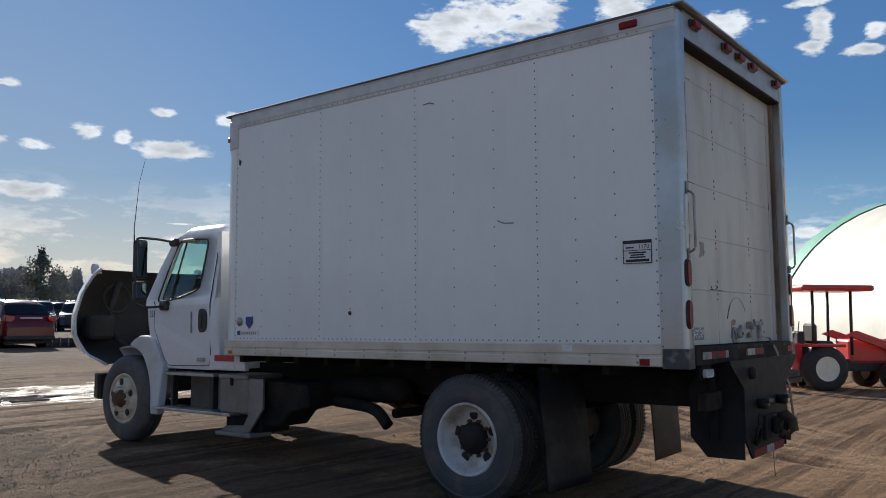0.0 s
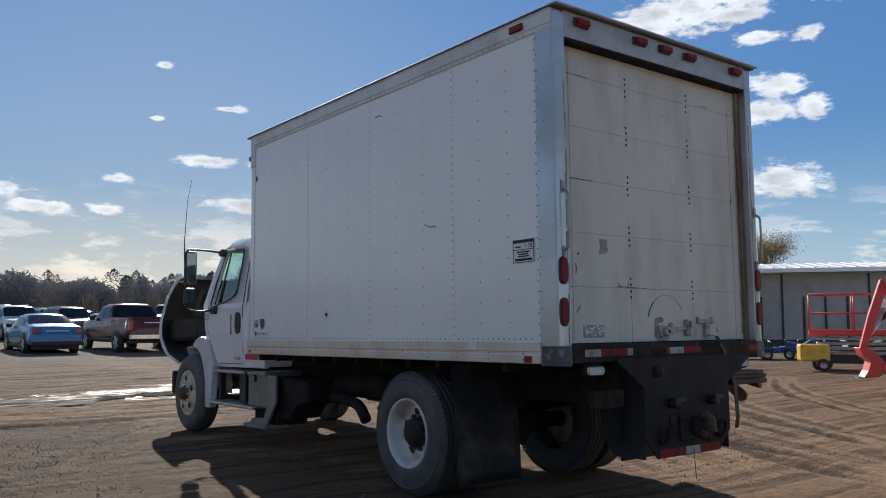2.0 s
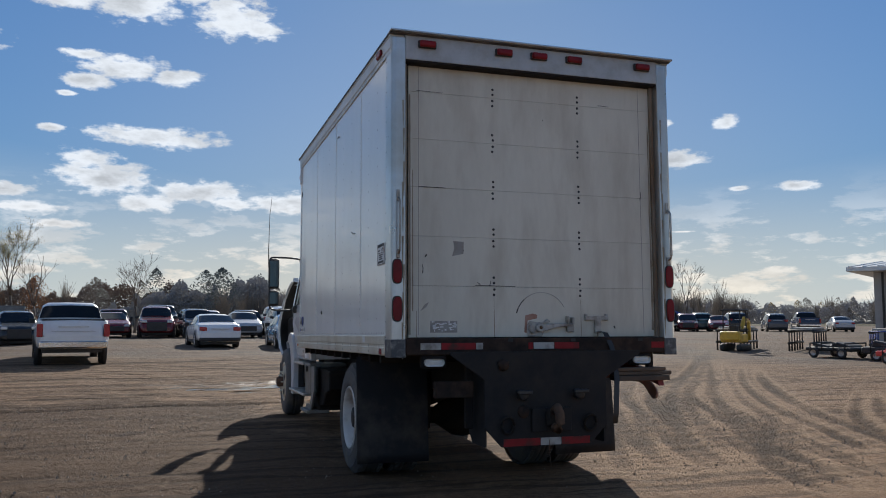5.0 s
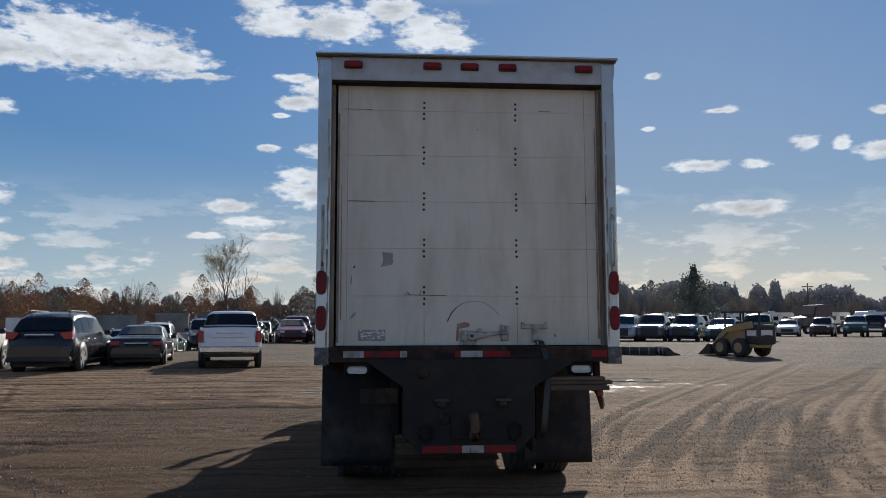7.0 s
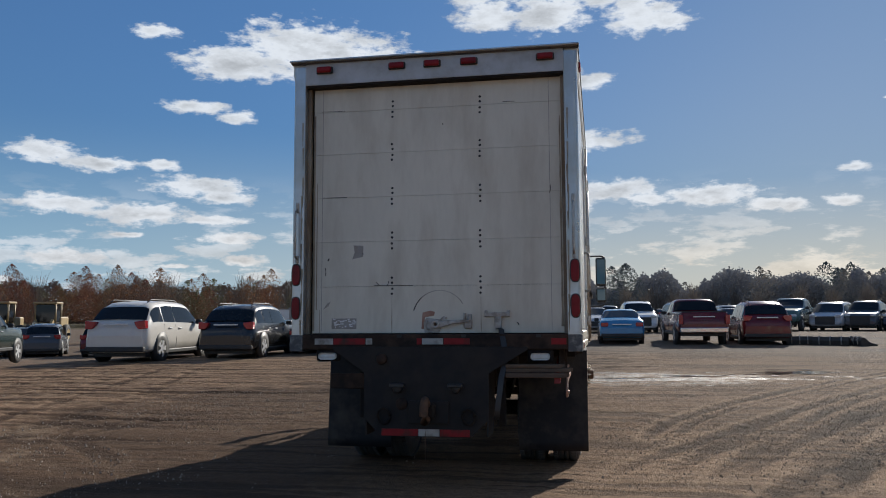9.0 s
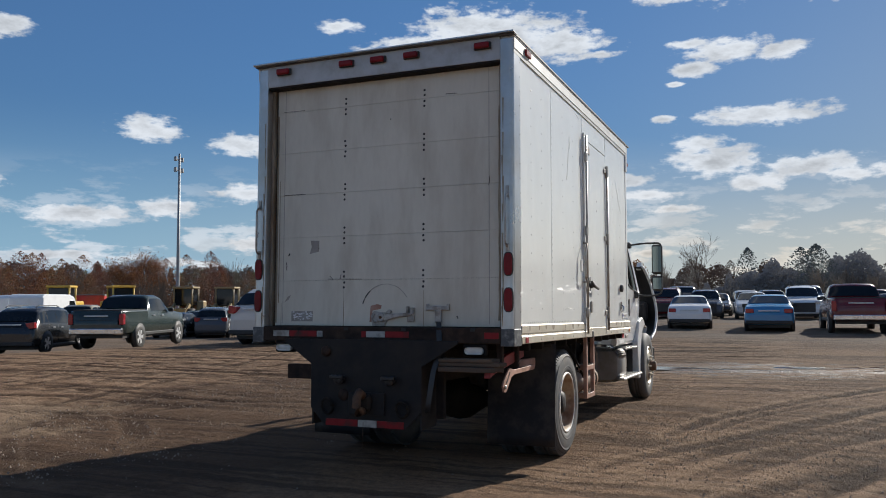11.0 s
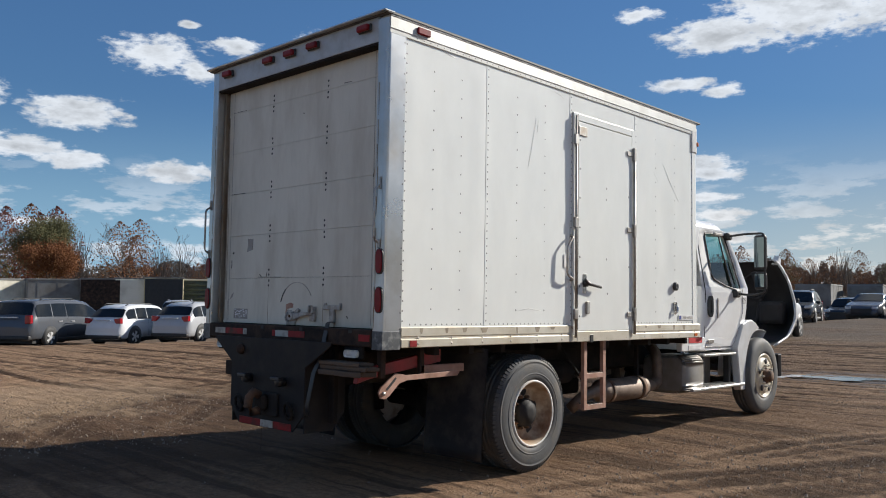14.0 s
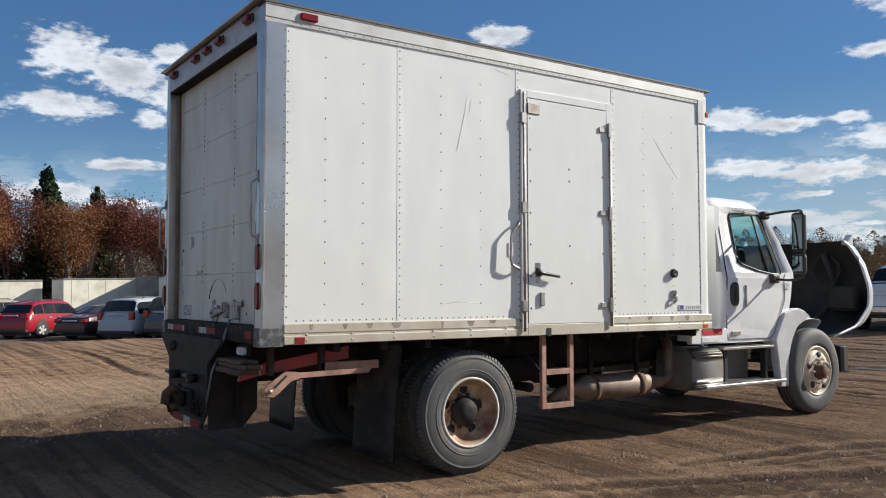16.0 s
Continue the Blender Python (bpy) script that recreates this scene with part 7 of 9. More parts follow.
# further rows
rr = random.Random(21)
kinds = ["sedan", "suv", "sedan", "suv", "minivan", "pickup", "sedan", "suv"]
tones = ["black", "grey", "silver", "white", "navy", "grey", "black", "silver", "maroon", "tan", "teal", "red"]


def row_of(xa, ya, xb, yb, count, heading, group, skip=0.1):
    for i in range(count):
        f = (i + rr.uniform(-0.12, 0.12)) / max(1, count - 1)
        k, c, turn, s = rr.choice(kinds), rr.choice(tones), rr.uniform(-4, 4), rr.uniform(0.95, 1.03)
        if rr.random() < skip:
            continue
        park(k, xa + (xb - xa) * f, ya + (yb - ya) * f, heading + turn, c, group, s, "in a far row of parked cars")


row_of(-48.8, -14.1, -45.9, 5.7, 9, 6, "second row of cars", 0.05)
row_of(-55.3, -14.9, -53.2, 9.4, 10, 4, "third row of cars")
row_of(-50.4, 14.4, -46.9, 24.5, 6, -28, "cars beyond the open dirt", 0)
row_of(-60.5, 18.1, -57.8, 23.9, 3, 150, "cars beyond the open dirt")
row_of(-60.5, 9.5, -64.3, 27.5, 7, 170, "cars beyond the open dirt", 0)
row_of(-71.5, 13.2, -77.4, 41.7, 11, 160, "far cars by the tree line")
park("suv", -31.1, -23.4, 200, "red", "cars behind the row", 0.95, "parked behind the first row")
park("suv", -30.9, -26.4, 210, "grey", "cars behind the row", 0.97, "parked behind the first row")
row_of(-35.5, -29.6, -39.3, -34.0, 3, 35, "cars behind the row", 0)
row_of(-36.1, -17.9, -42.6, -27.9, 5, 25, "cars behind the row", 0)
row_of(-40.5, -10.5, -43.4, -17.8, 4, 12, "cars behind the row", 0)
row_of(-64.6, -26.6, -66.0, 11.3, 14, 5, "far cars by the tree line")
row_of(-13.0, -38.5, -18.9, -35.5, 2, 60, "cars behind the row", 0)
row_of(-26.6, -32.3, -30.1, -28.6, 2, 200, "cars behind the row", 0)
row_of(-0.8, -36.7, 4.6, -40.3, 3, 225, "cars at the end of the row", 0)
row_of(-71.7, 32.9, -61.5, 46.5, 7, -32, "far cars by the tree line", 0)
row_of(-61.3, 41.2, -54.6, 55.6, 6, 150, "far cars by the tree line")

# ---- yard: buildings, machines, trailers ----
MACHRED = material("machine_red", (0.60, 0.045, 0.04), 0.4, second=(0.50, 0.04, 0.035), scale=3, dirt=(0.22, 0.10, 0.07), dirt_amount=0.25, dirt_scale=3, coat=0.2)
MACHYEL = material("machine_yellow", (0.62, 0.40, 0.05), 0.45, second=(0.5, 0.32, 0.05), scale=3, dirt=(0.22, 0.17, 0.1), dirt_amount=0.4, dirt_scale=3)
MACHTAN = material("machine_tan", (0.34, 0.25, 0.12), 0.5, second=(0.26, 0.19, 0.095), scale=3, dirt=(0.16, 0.12, 0.08), dirt_amount=0.5)
MACHBLUE = material("machine_blue", (0.02, 0.06, 0.28), 0.45, second=(0.02, 0.045, 0.2), scale=3)
SIDING = material("grey_metal_siding", (0.33, 0.33, 0.33), 0.55, second=(0.29, 0.29, 0.29), scale=1.0, dirt=(0.13, 0.12, 0.11), dirt_amount=0.3)
ROOFM = material("pale_metal_roof", (0.62, 0.64, 0.65), 0.4, 0.3, second=(0.55, 0.56, 0.57), scale=1.0)
CANVAS = material("white_fabric", (0.58, 0.56, 0.49), 0.6, second=(0.68, 0.66, 0.58), scale=0.5, bump=0.05, bump_scale=1.5)
CANVASG = material("green_fabric", (0.16, 0.40, 0.29), 0.6, second=(0.13, 0.35, 0.25), scale=0.5)
TRAILW = material("weathered_white_sheet", (0.78, 0.74, 0.62), 0.5, second=(0.70, 0.66, 0.54), scale=0.8, dirt=(0.30, 0.25, 0.19), dirt_amount=0.4, dirt_scale=0.8)
TRAILG = material("weathered_grey_sheet", (0.22, 0.22, 0.21), 0.6, second=(0.15, 0.145, 0.135), scale=0.8, dirt=(0.10, 0.085, 0.07), dirt_amount=0.5, dirt_scale=0.8)
TRAILY = material("cream_sheet", (0.62, 0.55, 0.33), 0.55, second=(0.52, 0.46, 0.28), scale=1)
LUMBER = material("stacked_pipe_green", (0.05, 0.075, 0.07), 0.6, second=(0.03, 0.04, 0.04), scale=4)
POLE = material("galvanised_pole", (0.30, 0.31, 0.32), 0.5, 0.5, scale=2)
DIRTPILE = material("rubble", (0.20, 0.19, 0.18), 0.9, second=(0.11, 0.10, 0.09), scale=4, bump=0.5)


def wheelset(parent, spots, R, w, mat_rim):
    for x, y in spots:
        s = 1 if y > 0 else -1
        wh = part("wheel", bm_lathe([(R * 0.55, y), (R * 0.85, y + s * 0.01), (R, y - s * 0.04), (R, y - s * (w - 0.04)), (R * 0.55, y - s * w)], (x, 0, R), "y", 20), CARRUBBER, parent)
        part("rim", bm_lathe([(0, y - s * 0.02), (R * 0.35, y - s * 0.03), (R * 0.56, y)], (x, 0, R), "y", 16), mat_rim, wh)


# long grey warehouse
wh_m = pose(-22.1, 32.8, 0, 0, 0, 35)
bld = thing("warehouse", "long grey metal warehouse with a pale roof edge", "building", m=wh_m)
part("wall", bm_box(-5, 30, 0, 16, 0, 3.9), SIDING, bld, "dull grey metal wall")
part("roof", bm_prism([(-1.2, 3.75), (-1.2, 3.95), (8, 4.75), (17.2, 3.95), (17.2, 3.75)], "x", -6, 31), ROOFM, bld, "pale ribbed metal roof")
for i in range(58):
    part("roof_rib", bm_prism([(-1.2, 3.955), (-1.2, 4.0), (8, 4.80), (8, 4.755)], "x", -5.9 + 0.64 * i, -5.82 + 0.64 * i), ROOFM, bld)
for i in range(34):
    x = -4.6 + 1.02 * i
    part("wall_post", bm_box(x - 0.05, x + 0.05, -0.07, 0.0, 0.0, 3.72 if i % 4 == 0 else 2.55), CARTRIM, bld, "dark steel wall post")
part("wall_base", bm_box(-5, 30, -0.05, 0.0, 0.0, 0.35), CARTRIM, bld)
part("wall_lamp", bm_box(9, 9.5, -0.25, 0, 3.0, 3.15, 0.03), ROOFM, bld)

# fabric dome shelter
dome = thing("fabric_shelter", "large white fabric dome shelter with green edge", "shelter", m=pose(-2.6, 29.1, 0, 0, 0, -139))
arcp = [(6.5 * math.cos(t), 0.5 + 5.5 * math.sin(t)) for t in np.linspace(0, math.pi, 28)]
arcp = [(6.5, 0)] + arcp + [(-6.5, 0)]
rows = []
for k in range(41):                                   # the cloth sags a little between its arches
    sag = 1 - 0.006 * math.sin(math.pi * (k % 4) / 4) ** 2
    rows.append([(-p[0] * sag, 0.42 * k, p[1] * sag) for p in arcp])
part("cover", grid(rows), CANVAS, dome, "white fabric cover")
part("edge_band", grid([[(-p[0] * 1.002, y, p[1] * 1.002) for p in arcp] for y in (-0.1, 0.4, 0.95)]), CANVASG, dome, "green fabric band")
b = bmesh.new()
b.faces.new([b.verts.new((-p[0], 0.05, p[1])) for p in arcp])
part("end_wall", b, CANVAS, dome)

# red tractor with loader and digging arm
tr = thing("backhoe_tractor", "red tractor with sunshade, loader bucket and digging arm", "tractor", m=pose(-2.4, 12.5, 0, 0, 0, 42) @ Matrix.Scale(0.92, 4))
wheelset(tr, [(1.3, 0.72), (1.3, -0.72)], 0.34, 0.24, TRAILW)
wheelset(tr, [(-0.4, 0.82), (-0.4, -0.82)], 0.50, 0.34, TRAILW)
part("engine_hood", bm_box(0.4, 1.8, -0.32, 0.32, 0.6, 1.15, 0.06, seg=2), MACHRED, tr)
part("chassis", bm_box(-0.9, 1.7, -0.3, 0.3, 0.42, 0.7, 0.03), CARTRIM, tr)
part("seat", bm_box(-0.35, 0.1, -0.25, 0.25, 0.95, 1.1, 0.05), CARTRIM, tr)
part("seat_back", bm_box(-0.42, -0.3, -0.25, 0.25, 1.05, 1.5, 0.05), CARTRIM, tr)
for x, y in ((0.35, 0.5), (0.35, -0.5), (-0.55, 0.5), (-0.55, -0.5)):
    part("canopy_post", bm_tube([(x, y, 0.8), (x, y, 2.25)], 0.035, 8), CARTRIM, tr)
part("canopy", bm_box(-0.9, 0.8, -0.75, 0.75, 2.24, 2.38, 0.06, seg=2), MACHRED, tr, "red plastic sunshade")
for s in (-1, 1):
    part("loader_arm", bm_prism([(0.2, 1.25), (0.45, 1.35), (1.6, 0.95), (2.1, 0.45), (1.95, 0.40), (1.5, 0.80)], "y", s * 0.52 - 0.05, s * 0.52 + 0.05, 0.01), MACHRED, tr)
    part("stabiliser", bm_prism([(-1.2, 0.75), (-1.1, 0.6), (-1.3, 0.1), (-1.4, 0.1)], "y", s * 0.85 - 0.06, s * 0.85 + 0.06), MACHRED, tr)
part("bucket", bm_prism([(1.95, 0.15), (2.55, 0.08), (2.6, 0.12), (2.2, 0.35), (2.15, 0.7), (1.98, 0.72)], "y", -0.8, 0.8, 0.01), MACHRED, tr)
for sd in (-1, 1):
    part("boom", bm_prism([(-0.95, 0.62), (-1.02, 1.05), (-1.20, 1.55), (-1.52, 2.30), (-1.62, 2.42), (-1.74, 2.38), (-1.66, 2.20), (-1.38, 1.45), (-1.25, 0.95), (-1.15, 0.60)], "y", sd * 0.10 - 0.018, sd * 0.10 + 0.018, 0.006), MACHRED, tr, "bent red boom plate")
part("dipper", bm_prism([(-1.58, 2.46), (-1.76, 2.44), (-2.02, 1.70), (-2.22, 0.98), (-2.10, 0.94), (-1.86, 1.60)], "y", -0.06, 0.06, 0.01), MACHRED, tr, "red dipper arm")
part("ram", bm_tube([(-1.05, 0, 0.95), (-1.30, 0, 1.55)], 0.045, 8), CARTRIM, tr)
part("ram_rod", bm_tube([(-1.30, 0, 1.55), (-1.60, 0, 2.25)], 0.025, 8), CHROME, tr)
part("ram", bm_tube([(-1.50, 0.0, 2.05), (-1.72, 0.0, 1.62)], 0.04, 8), CARTRIM, tr)
part("ram_rod", bm_tube([(-1.72, 0.0, 1.62), (-2.12, 0.0, 1.05)], 0.022, 8), CHROME, tr)
part("hose", bm_tube(bend([(-0.85, 0.05, 1.2), (-1.0, 0.12, 1.7), (-1.35, 0.10, 2.0), (-1.62, 0.06, 2.3)], 0.2, 5), 0.014, 6), CARTRIM, tr)
part("digging_bucket", bm_prism([(-2.28, 1.00), (-2.02, 0.96), (-1.80, 0.72), (-1.78, 0.52), (-1.90, 0.40), (-2.22, 0.36), (-2.12, 0.52), (-2.06, 0.72), (-2.20, 0.82)], "y", -0.22, 0.22, 0.01), MACHRED, tr)
for k in range(4):
    part("bucket_tooth", bm_box(-2.34, -2.20, -0.20 + 0.12 * k, -0.16 + 0.12 * k, 0.35, 0.39, 0.004), ZINC, tr)
part("console", bm_box(-0.80, -0.62, -0.28, 0.28, 0.95, 1.32, 0.04, seg=2), CARTRIM, tr)
for sd in (-1, 1):
    part("lever", bm_tube([(-0.70, sd * 0.1, 1.3), (-0.68, sd * 0.12, 1.55)], 0.012, 6), CARTRIM, tr)
    part("fender", bm_box(-0.85, 0.05, sd * 0.66 - 0.17, sd * 0.66 + 0.17, 0.98, 1.05, 0.03, seg=2), MACHRED, tr)
part("seat_frame", bm_box(-1.1, -0.75, -0.4, 0.4, 0.45, 1.05, 0.03), MACHRED, tr)

# scissor lift and small gear in front of the warehouse
sl = thing("scissor_lift", "red scissor lift with guard rails", "lift", m=pose(-7.9, 19.1, 0, 0, 0, 30))
part("deck", bm_box(-1.2, 1.2, -0.4, 0.4, 1.0, 1.18, 0.02), MACHRED, sl)
for k in range(4):
    part("scissor", bm_box(-1.0, 1.0, -0.35, 0.35, 0.45 + 0.14 * k, 0.52 + 0.14 * k, 0.01), ZINC, sl)
for x in (-1.18, 0, 1.18):
    for y in (-0.38, 0.38):
        part("rail_post", bm_tube([(x, y, 1.15), (x, y, 2.2)], 0.025, 6), MACHRED, sl)
for z in (1.65, 2.2):
    for y in (-0.38, 0.38):
        part("rail", bm_tube([(-1.18, y, z), (1.18, y, z)], 0.025, 6), MACHRED, sl)
part("control_box", bm_box(0.7, 1.1, -0.36, -0.1, 1.8, 2.05, 0.02), STICKER, sl)
part("base", bm_box(-1.15, 1.15, -0.4, 0.4, 0.2, 0.45, 0.02), CARTRIM, sl)
wheelset(sl, [(0.8, 0.42), (0.8, -0.42), (-0.8, 0.42), (-0.8, -0.42)], 0.2, 0.12, ZINC)
gen = thing("generator", "orange wheeled generator beside the lift", "generator", m=pose(-8.5, 17.9, 0, 0, 0, 40) @ Matrix.Scale(0.8, 4))
part("housing", bm_box(-0.5, 0.5, -0.35, 0.35, 0.35, 0.95, 0.06, seg=2), MACHYEL, gen)
wheelset(gen, [(0.25, 0.42), (0.25, -0.42)], 0.22, 0.1, ZINC)
rg = random.Random(3)
for i, (x, y, nm, lab, mt, sz) in enumerate(((-15.2, 20.3, "utility_cart", "red flat utility cart with small wheels", MACHRED, (1.0, 0.5, 0.5)), (-13.6, 22.6, "crate_stack", "blue plastic covered pallet on the dirt", MACHBLUE, (1.1, 0.6, 0.55)),
                                          (-12.2, 24.2, "crate_stack", "blue tarp covered heap on the dirt", MACHBLUE, (0.9, 0.6, 0.6)), (-17.1, 21.8, "machine_frame", "dark steel implement on the dirt", CARTRIM, (1.2, 0.6, 0.7)),
                                          (-10.4, 25.7, "machine_frame", "dark steel implement beside the wall", CARTRIM, (1.3, 0.6, 0.6)), (-19.3, 21.1, "machine_frame", "dark attachment lying on the dirt", CARTRIM, (0.9, 0.7, 0.4)),
                                          (-7.8, 25.4, "machine_frame", "dark implement on the dirt", CARTRIM, (0.9, 0.6, 0.7)), (-0.8, 20.9, "machine_frame", "row of dark plough discs on the dirt", CARTRIM, (1.6, 0.5, 0.5)))):
    o = thing(nm, lab, "cart" if "cart" in nm else "implement", m=pose(x, y, 0, 0, 0, 35 + rg.uniform(-20, 20)))
    a, c, h = sz
    h *= 0.62
    part("bed", bm_box(-a, a, -c, c, 0.26, 0.30 + 0.45 * h, 0.05, seg=2), mt, o)
    part("load", bm_prism([(-0.8 * a, 0.28), (-0.7 * a, 0.3 + h), (-0.1 * a, 0.25 + 0.8 * h), (0.2 * a, 0.36 + h), (0.75 * a, 0.3 + 0.7 * h), (0.85 * a, 0.28)], "y", -0.7 * c, 0.75 * c, 0.04), CARTRIM if i % 2 else mt, o)
    for k in range(4):
        xx = -a + 2 * a * (k + 0.5) / 4
        part("rib", bm_tube([(xx, -c - 0.04, 0.3), (xx, -c - 0.05, 0.3 + h), (xx, c + 0.05, 0.32 + h), (xx, c + 0.04, 0.3)], 0.03, 6), CARTRIM, o)
    part("drawbar", bm_tube([(a, 0, 0.3), (a + 0.7, 0, 0.22)], 0.03, 6), ZINC, o)
    wheelset(o, [(0.6 * a, c + 0.08), (0.6 * a, -c - 0.08), (-0.6 * a, c + 0.08), (-0.6 * a, -c - 0.08)], 0.2, 0.1, ZINC)

# skid steer with its bucket
sk = thing("skid_steer", "tan and black skid-steer loader with a black cage", "loader", m=pose(-26.9, 14.2, 0, 0, 0, 203) @ Matrix.Scale(0.9, 4))
wheelset(sk, [(0.55, 0.85), (0.55, -0.85), (-0.55, 0.85), (-0.55, -0.85)], 0.42, 0.3, MACHTAN)
part("body", bm_box(-1.3, 0.7, -0.55, 0.55, 0.4, 1.25, 0.08, seg=2), MACHTAN, sk)
part("rear_panel", bm_box(-1.45, -0.7, -0.58, 0.58, 0.55, 1.45, 0.08, seg=2), CARTRIM, sk, "black engine cover")
for s in (-1, 1):
    part("maker_mark", bm_prism([(-1.38, 0.95), (-1.38, 1.2), (-1.12, 1.2), (-0.86, 1.2), (-0.86, 0.95), (-1.1, 0.95)], "y", *sorted((s * 0.578, s * 0.592))), STICKER, sk)
part("maker_mark", bm_prism([(-0.35, 0.95), (-0.35, 1.2), (0.35, 1.2), (0.35, 0.95), (0, 1.0)], "x", -1.462, -1.448), STICKER, sk)
for x in (-0.6, 0.5):
    for y in (-0.5, 0.5):
        part("cage_post", bm_tube([(x, y, 1.2), (x, y, 2.0)], 0.045, 8), CARTRIM, sk)
part("cage_roof", bm_box(-0.75, 0.65, -0.58, 0.58, 1.98, 2.06, 0.02), CARTRIM, sk)
part("seat", bm_box(-0.5, 0.1, -0.3, 0.3, 1.1, 1.6, 0.05), CARTRIM, sk)
for s in (-1, 1):
    part("lift_arm", bm_prism([(-1.3, 1.3), (-1.2, 1.6), (0.3, 1.35), (1.2, 0.45), (1.05, 0.38), (0.2, 1.1)], "y", s * 0.68 - 0.06, s * 0.68 + 0.06, 0.01), MACHTAN, sk)
part("bucket", bm_prism([(1.1, 0.1), (1.9, 0.05), (1.5, 0.35), (1.2, 0.6), (1.08, 0.55)], "y", -0.9, 0.9, 0.01), CARTRIM, sk)

# buckets and attachments lying beside it
for x, y, rz, w_ in ((-28.4, 10.4, 150, 1.1), (-28.1, 11.4, 100, 0.9), (-29.0, 9.3, 170, 0.8)):
    o = thing("loader_attachment", "dark steel loader bucket lying on dirt", "attachment", "loader attachments", m=pose(x, y, 0, 0, 0, rz) @ Matrix.Scale(0.62, 4))
    part("bucket", bm_prism([(-0.5, 0.0), (0.5, 0.0), (0.55, 0.08), (0.1, 0.2), (-0.25, 0.5), (-0.45, 0.55), (-0.55, 0.3)], "y", -w_, w_, 0.02), CARTRIM, o)
    for yy in (-0.6 * w_, 0.0, 0.6 * w_):
        part("rib", bm_prism([(-0.56, 0.05), (-0.62, 0.3), (-0.48, 0.6), (-0.3, 0.58), (-0.45, 0.3)], "y", yy - 0.03, yy + 0.03), ZINC, o)

# mini excavator
ex = thing("mini_excavator", "yellow mini excavator with an open canopy", "excavator", m=pose(-24.4, 20.4, 0, 0, 0, 120) @ Matrix.Scale(0.74, 4))
for s in (-1, 1):
    part("track", bm_box(-0.85, 0.85, s * 0.5 - 0.15, s * 0.5 + 0.15, 0.0, 0.42, 0.14, seg=3), CARTRIM, ex)
part("house", bm_box(-0.75, 0.5, -0.6, 0.6, 0.5, 1.0, 0.1, seg=2), MACHYEL, ex)
part("rear_weight", bm_box(-0.9, -0.4, -0.6, 0.6, 0.6, 1.15, 0.12, seg=2), MACHYEL, ex)
part("seat", bm_box(-0.3, 0.2, -0.25, 0.25, 1.0, 1.5, 0.05), CARTRIM, ex)
for x in (-0.5, 0.4):
    for y in (-0.5, 0.5):
        part("canopy_post", bm_tube([(x, y, 1.0), (x, y, 2.35)], 0.035, 8), CARTRIM, ex)
part("canopy", bm_box(-0.65, 0.6, -0.6, 0.6, 2.33, 2.42, 0.03), CARTRIM, ex)
part("boom", bm_prism([(0.5, 0.8), (0.7, 0.8), (1.4, 1.8), (2.0, 1.6), (2.05, 1.75), (1.35, 2.0)], "y", -0.1, 0.1, 0.01), MACHYEL, ex)
part("stick", bm_prism([(1.9, 1.75), (2.1, 1.7), (2.2, 0.6), (2.05, 0.6)], "y", -0.08, 0.08, 0.01), MACHYEL, ex)

# rack of steel frames beyond it
for k, (x, y) in enumerate(((-25.7, 21.5), (-24.0, 23.9), (-22.1, 26.4))):
    o = thing("steel_frame", "low dark steel frame lying on the dirt", "frame", "steel frames", m=pose(x, y, 0, 0, 0, 128))
    for z in (0.35, 0.85):
        for yy in (-0.5, 0.5):
            part("beam", bm_tube([(-1.5, yy, z), (1.5, yy, z)], 0.06, 6), CARTRIM, o)
    for i in range(6):
        xx = -1.4 + 0.56 * i
        part("leg", bm_tube([(xx, -0.5, 0), (xx, -0.5, 0.9), (xx, 0.5, 0.9), (xx, 0.5, 0)], 0.045, 6), CARTRIM if k < 2 else MACHBLUE, o)
    part("load", bm_box(-1.4, 1.4, -0.45, 0.45, 0.9, 1.02, 0.03), ZINC, o)


# yellow wheel loaders behind the parked row
def loader(x, y, rz, mt, s=1.0):
    o = thing("wheel_loader", "yellow wheel loader with a dark glass cab", "loader", "wheel loaders", m=pose(x, y, 0, 0, 0, rz))
    wheelset(o, [(1.3, 1.15), (1.3, -1.15), (-1.3, 1.15), (-1.3, -1.15)], 0.75, 0.5, mt)
    part("engine_cover", bm_box(-2.6, -0.5, -0.8, 0.8, 0.9, 2.1, 0.1, seg=2), mt, o)
    part("frame", bm_box(-0.6, 1.8, -0.6, 0.6, 0.8, 1.5, 0.05), mt, o)
    part("cab_glass", bm_box(-0.7, 0.7, -0.72, 0.72, 1.7, 3.05, 0.04), CARGLASS, o)
    for xx in (-0.7, 0.7):
        for yy in (-0.73, 0.73):
            part("cab_post", bm_tube([(xx, yy, 1.6), (xx, yy, 3.1)], 0.07, 6), mt, o)
    part("cab_roof", bm_box(-0.85, 0.85, -0.85, 0.85, 3.05, 3.22, 0.05), mt, o)
    part("bucket", bm_prism([(2.6, 0.1), (3.5, 0.1), (3.2, 0.5), (2.8, 1.1), (2.6, 1.0)], "y", -1.3, 1.3, 0.02), mt, o)
    for sd in (-1, 1):
        part("lift_arm", bm_prism([(0.8, 1.7), (1.0, 1.9), (2.7, 0.8), (2.55, 0.6)], "y", sd * 0.6 - 0.08, sd * 0.6 + 0.08), mt, o)


loader(-38.0, -45.3, 30, MACHYEL)
loader(-40.7, -42.4, 60, MACHYEL)
loader(-46.9, -41.6, 20, MACHTAN)
loader(-49.9, -39.9, 20, MACHTAN)
loader(-53.7, -35.1, 200, MACHTAN)

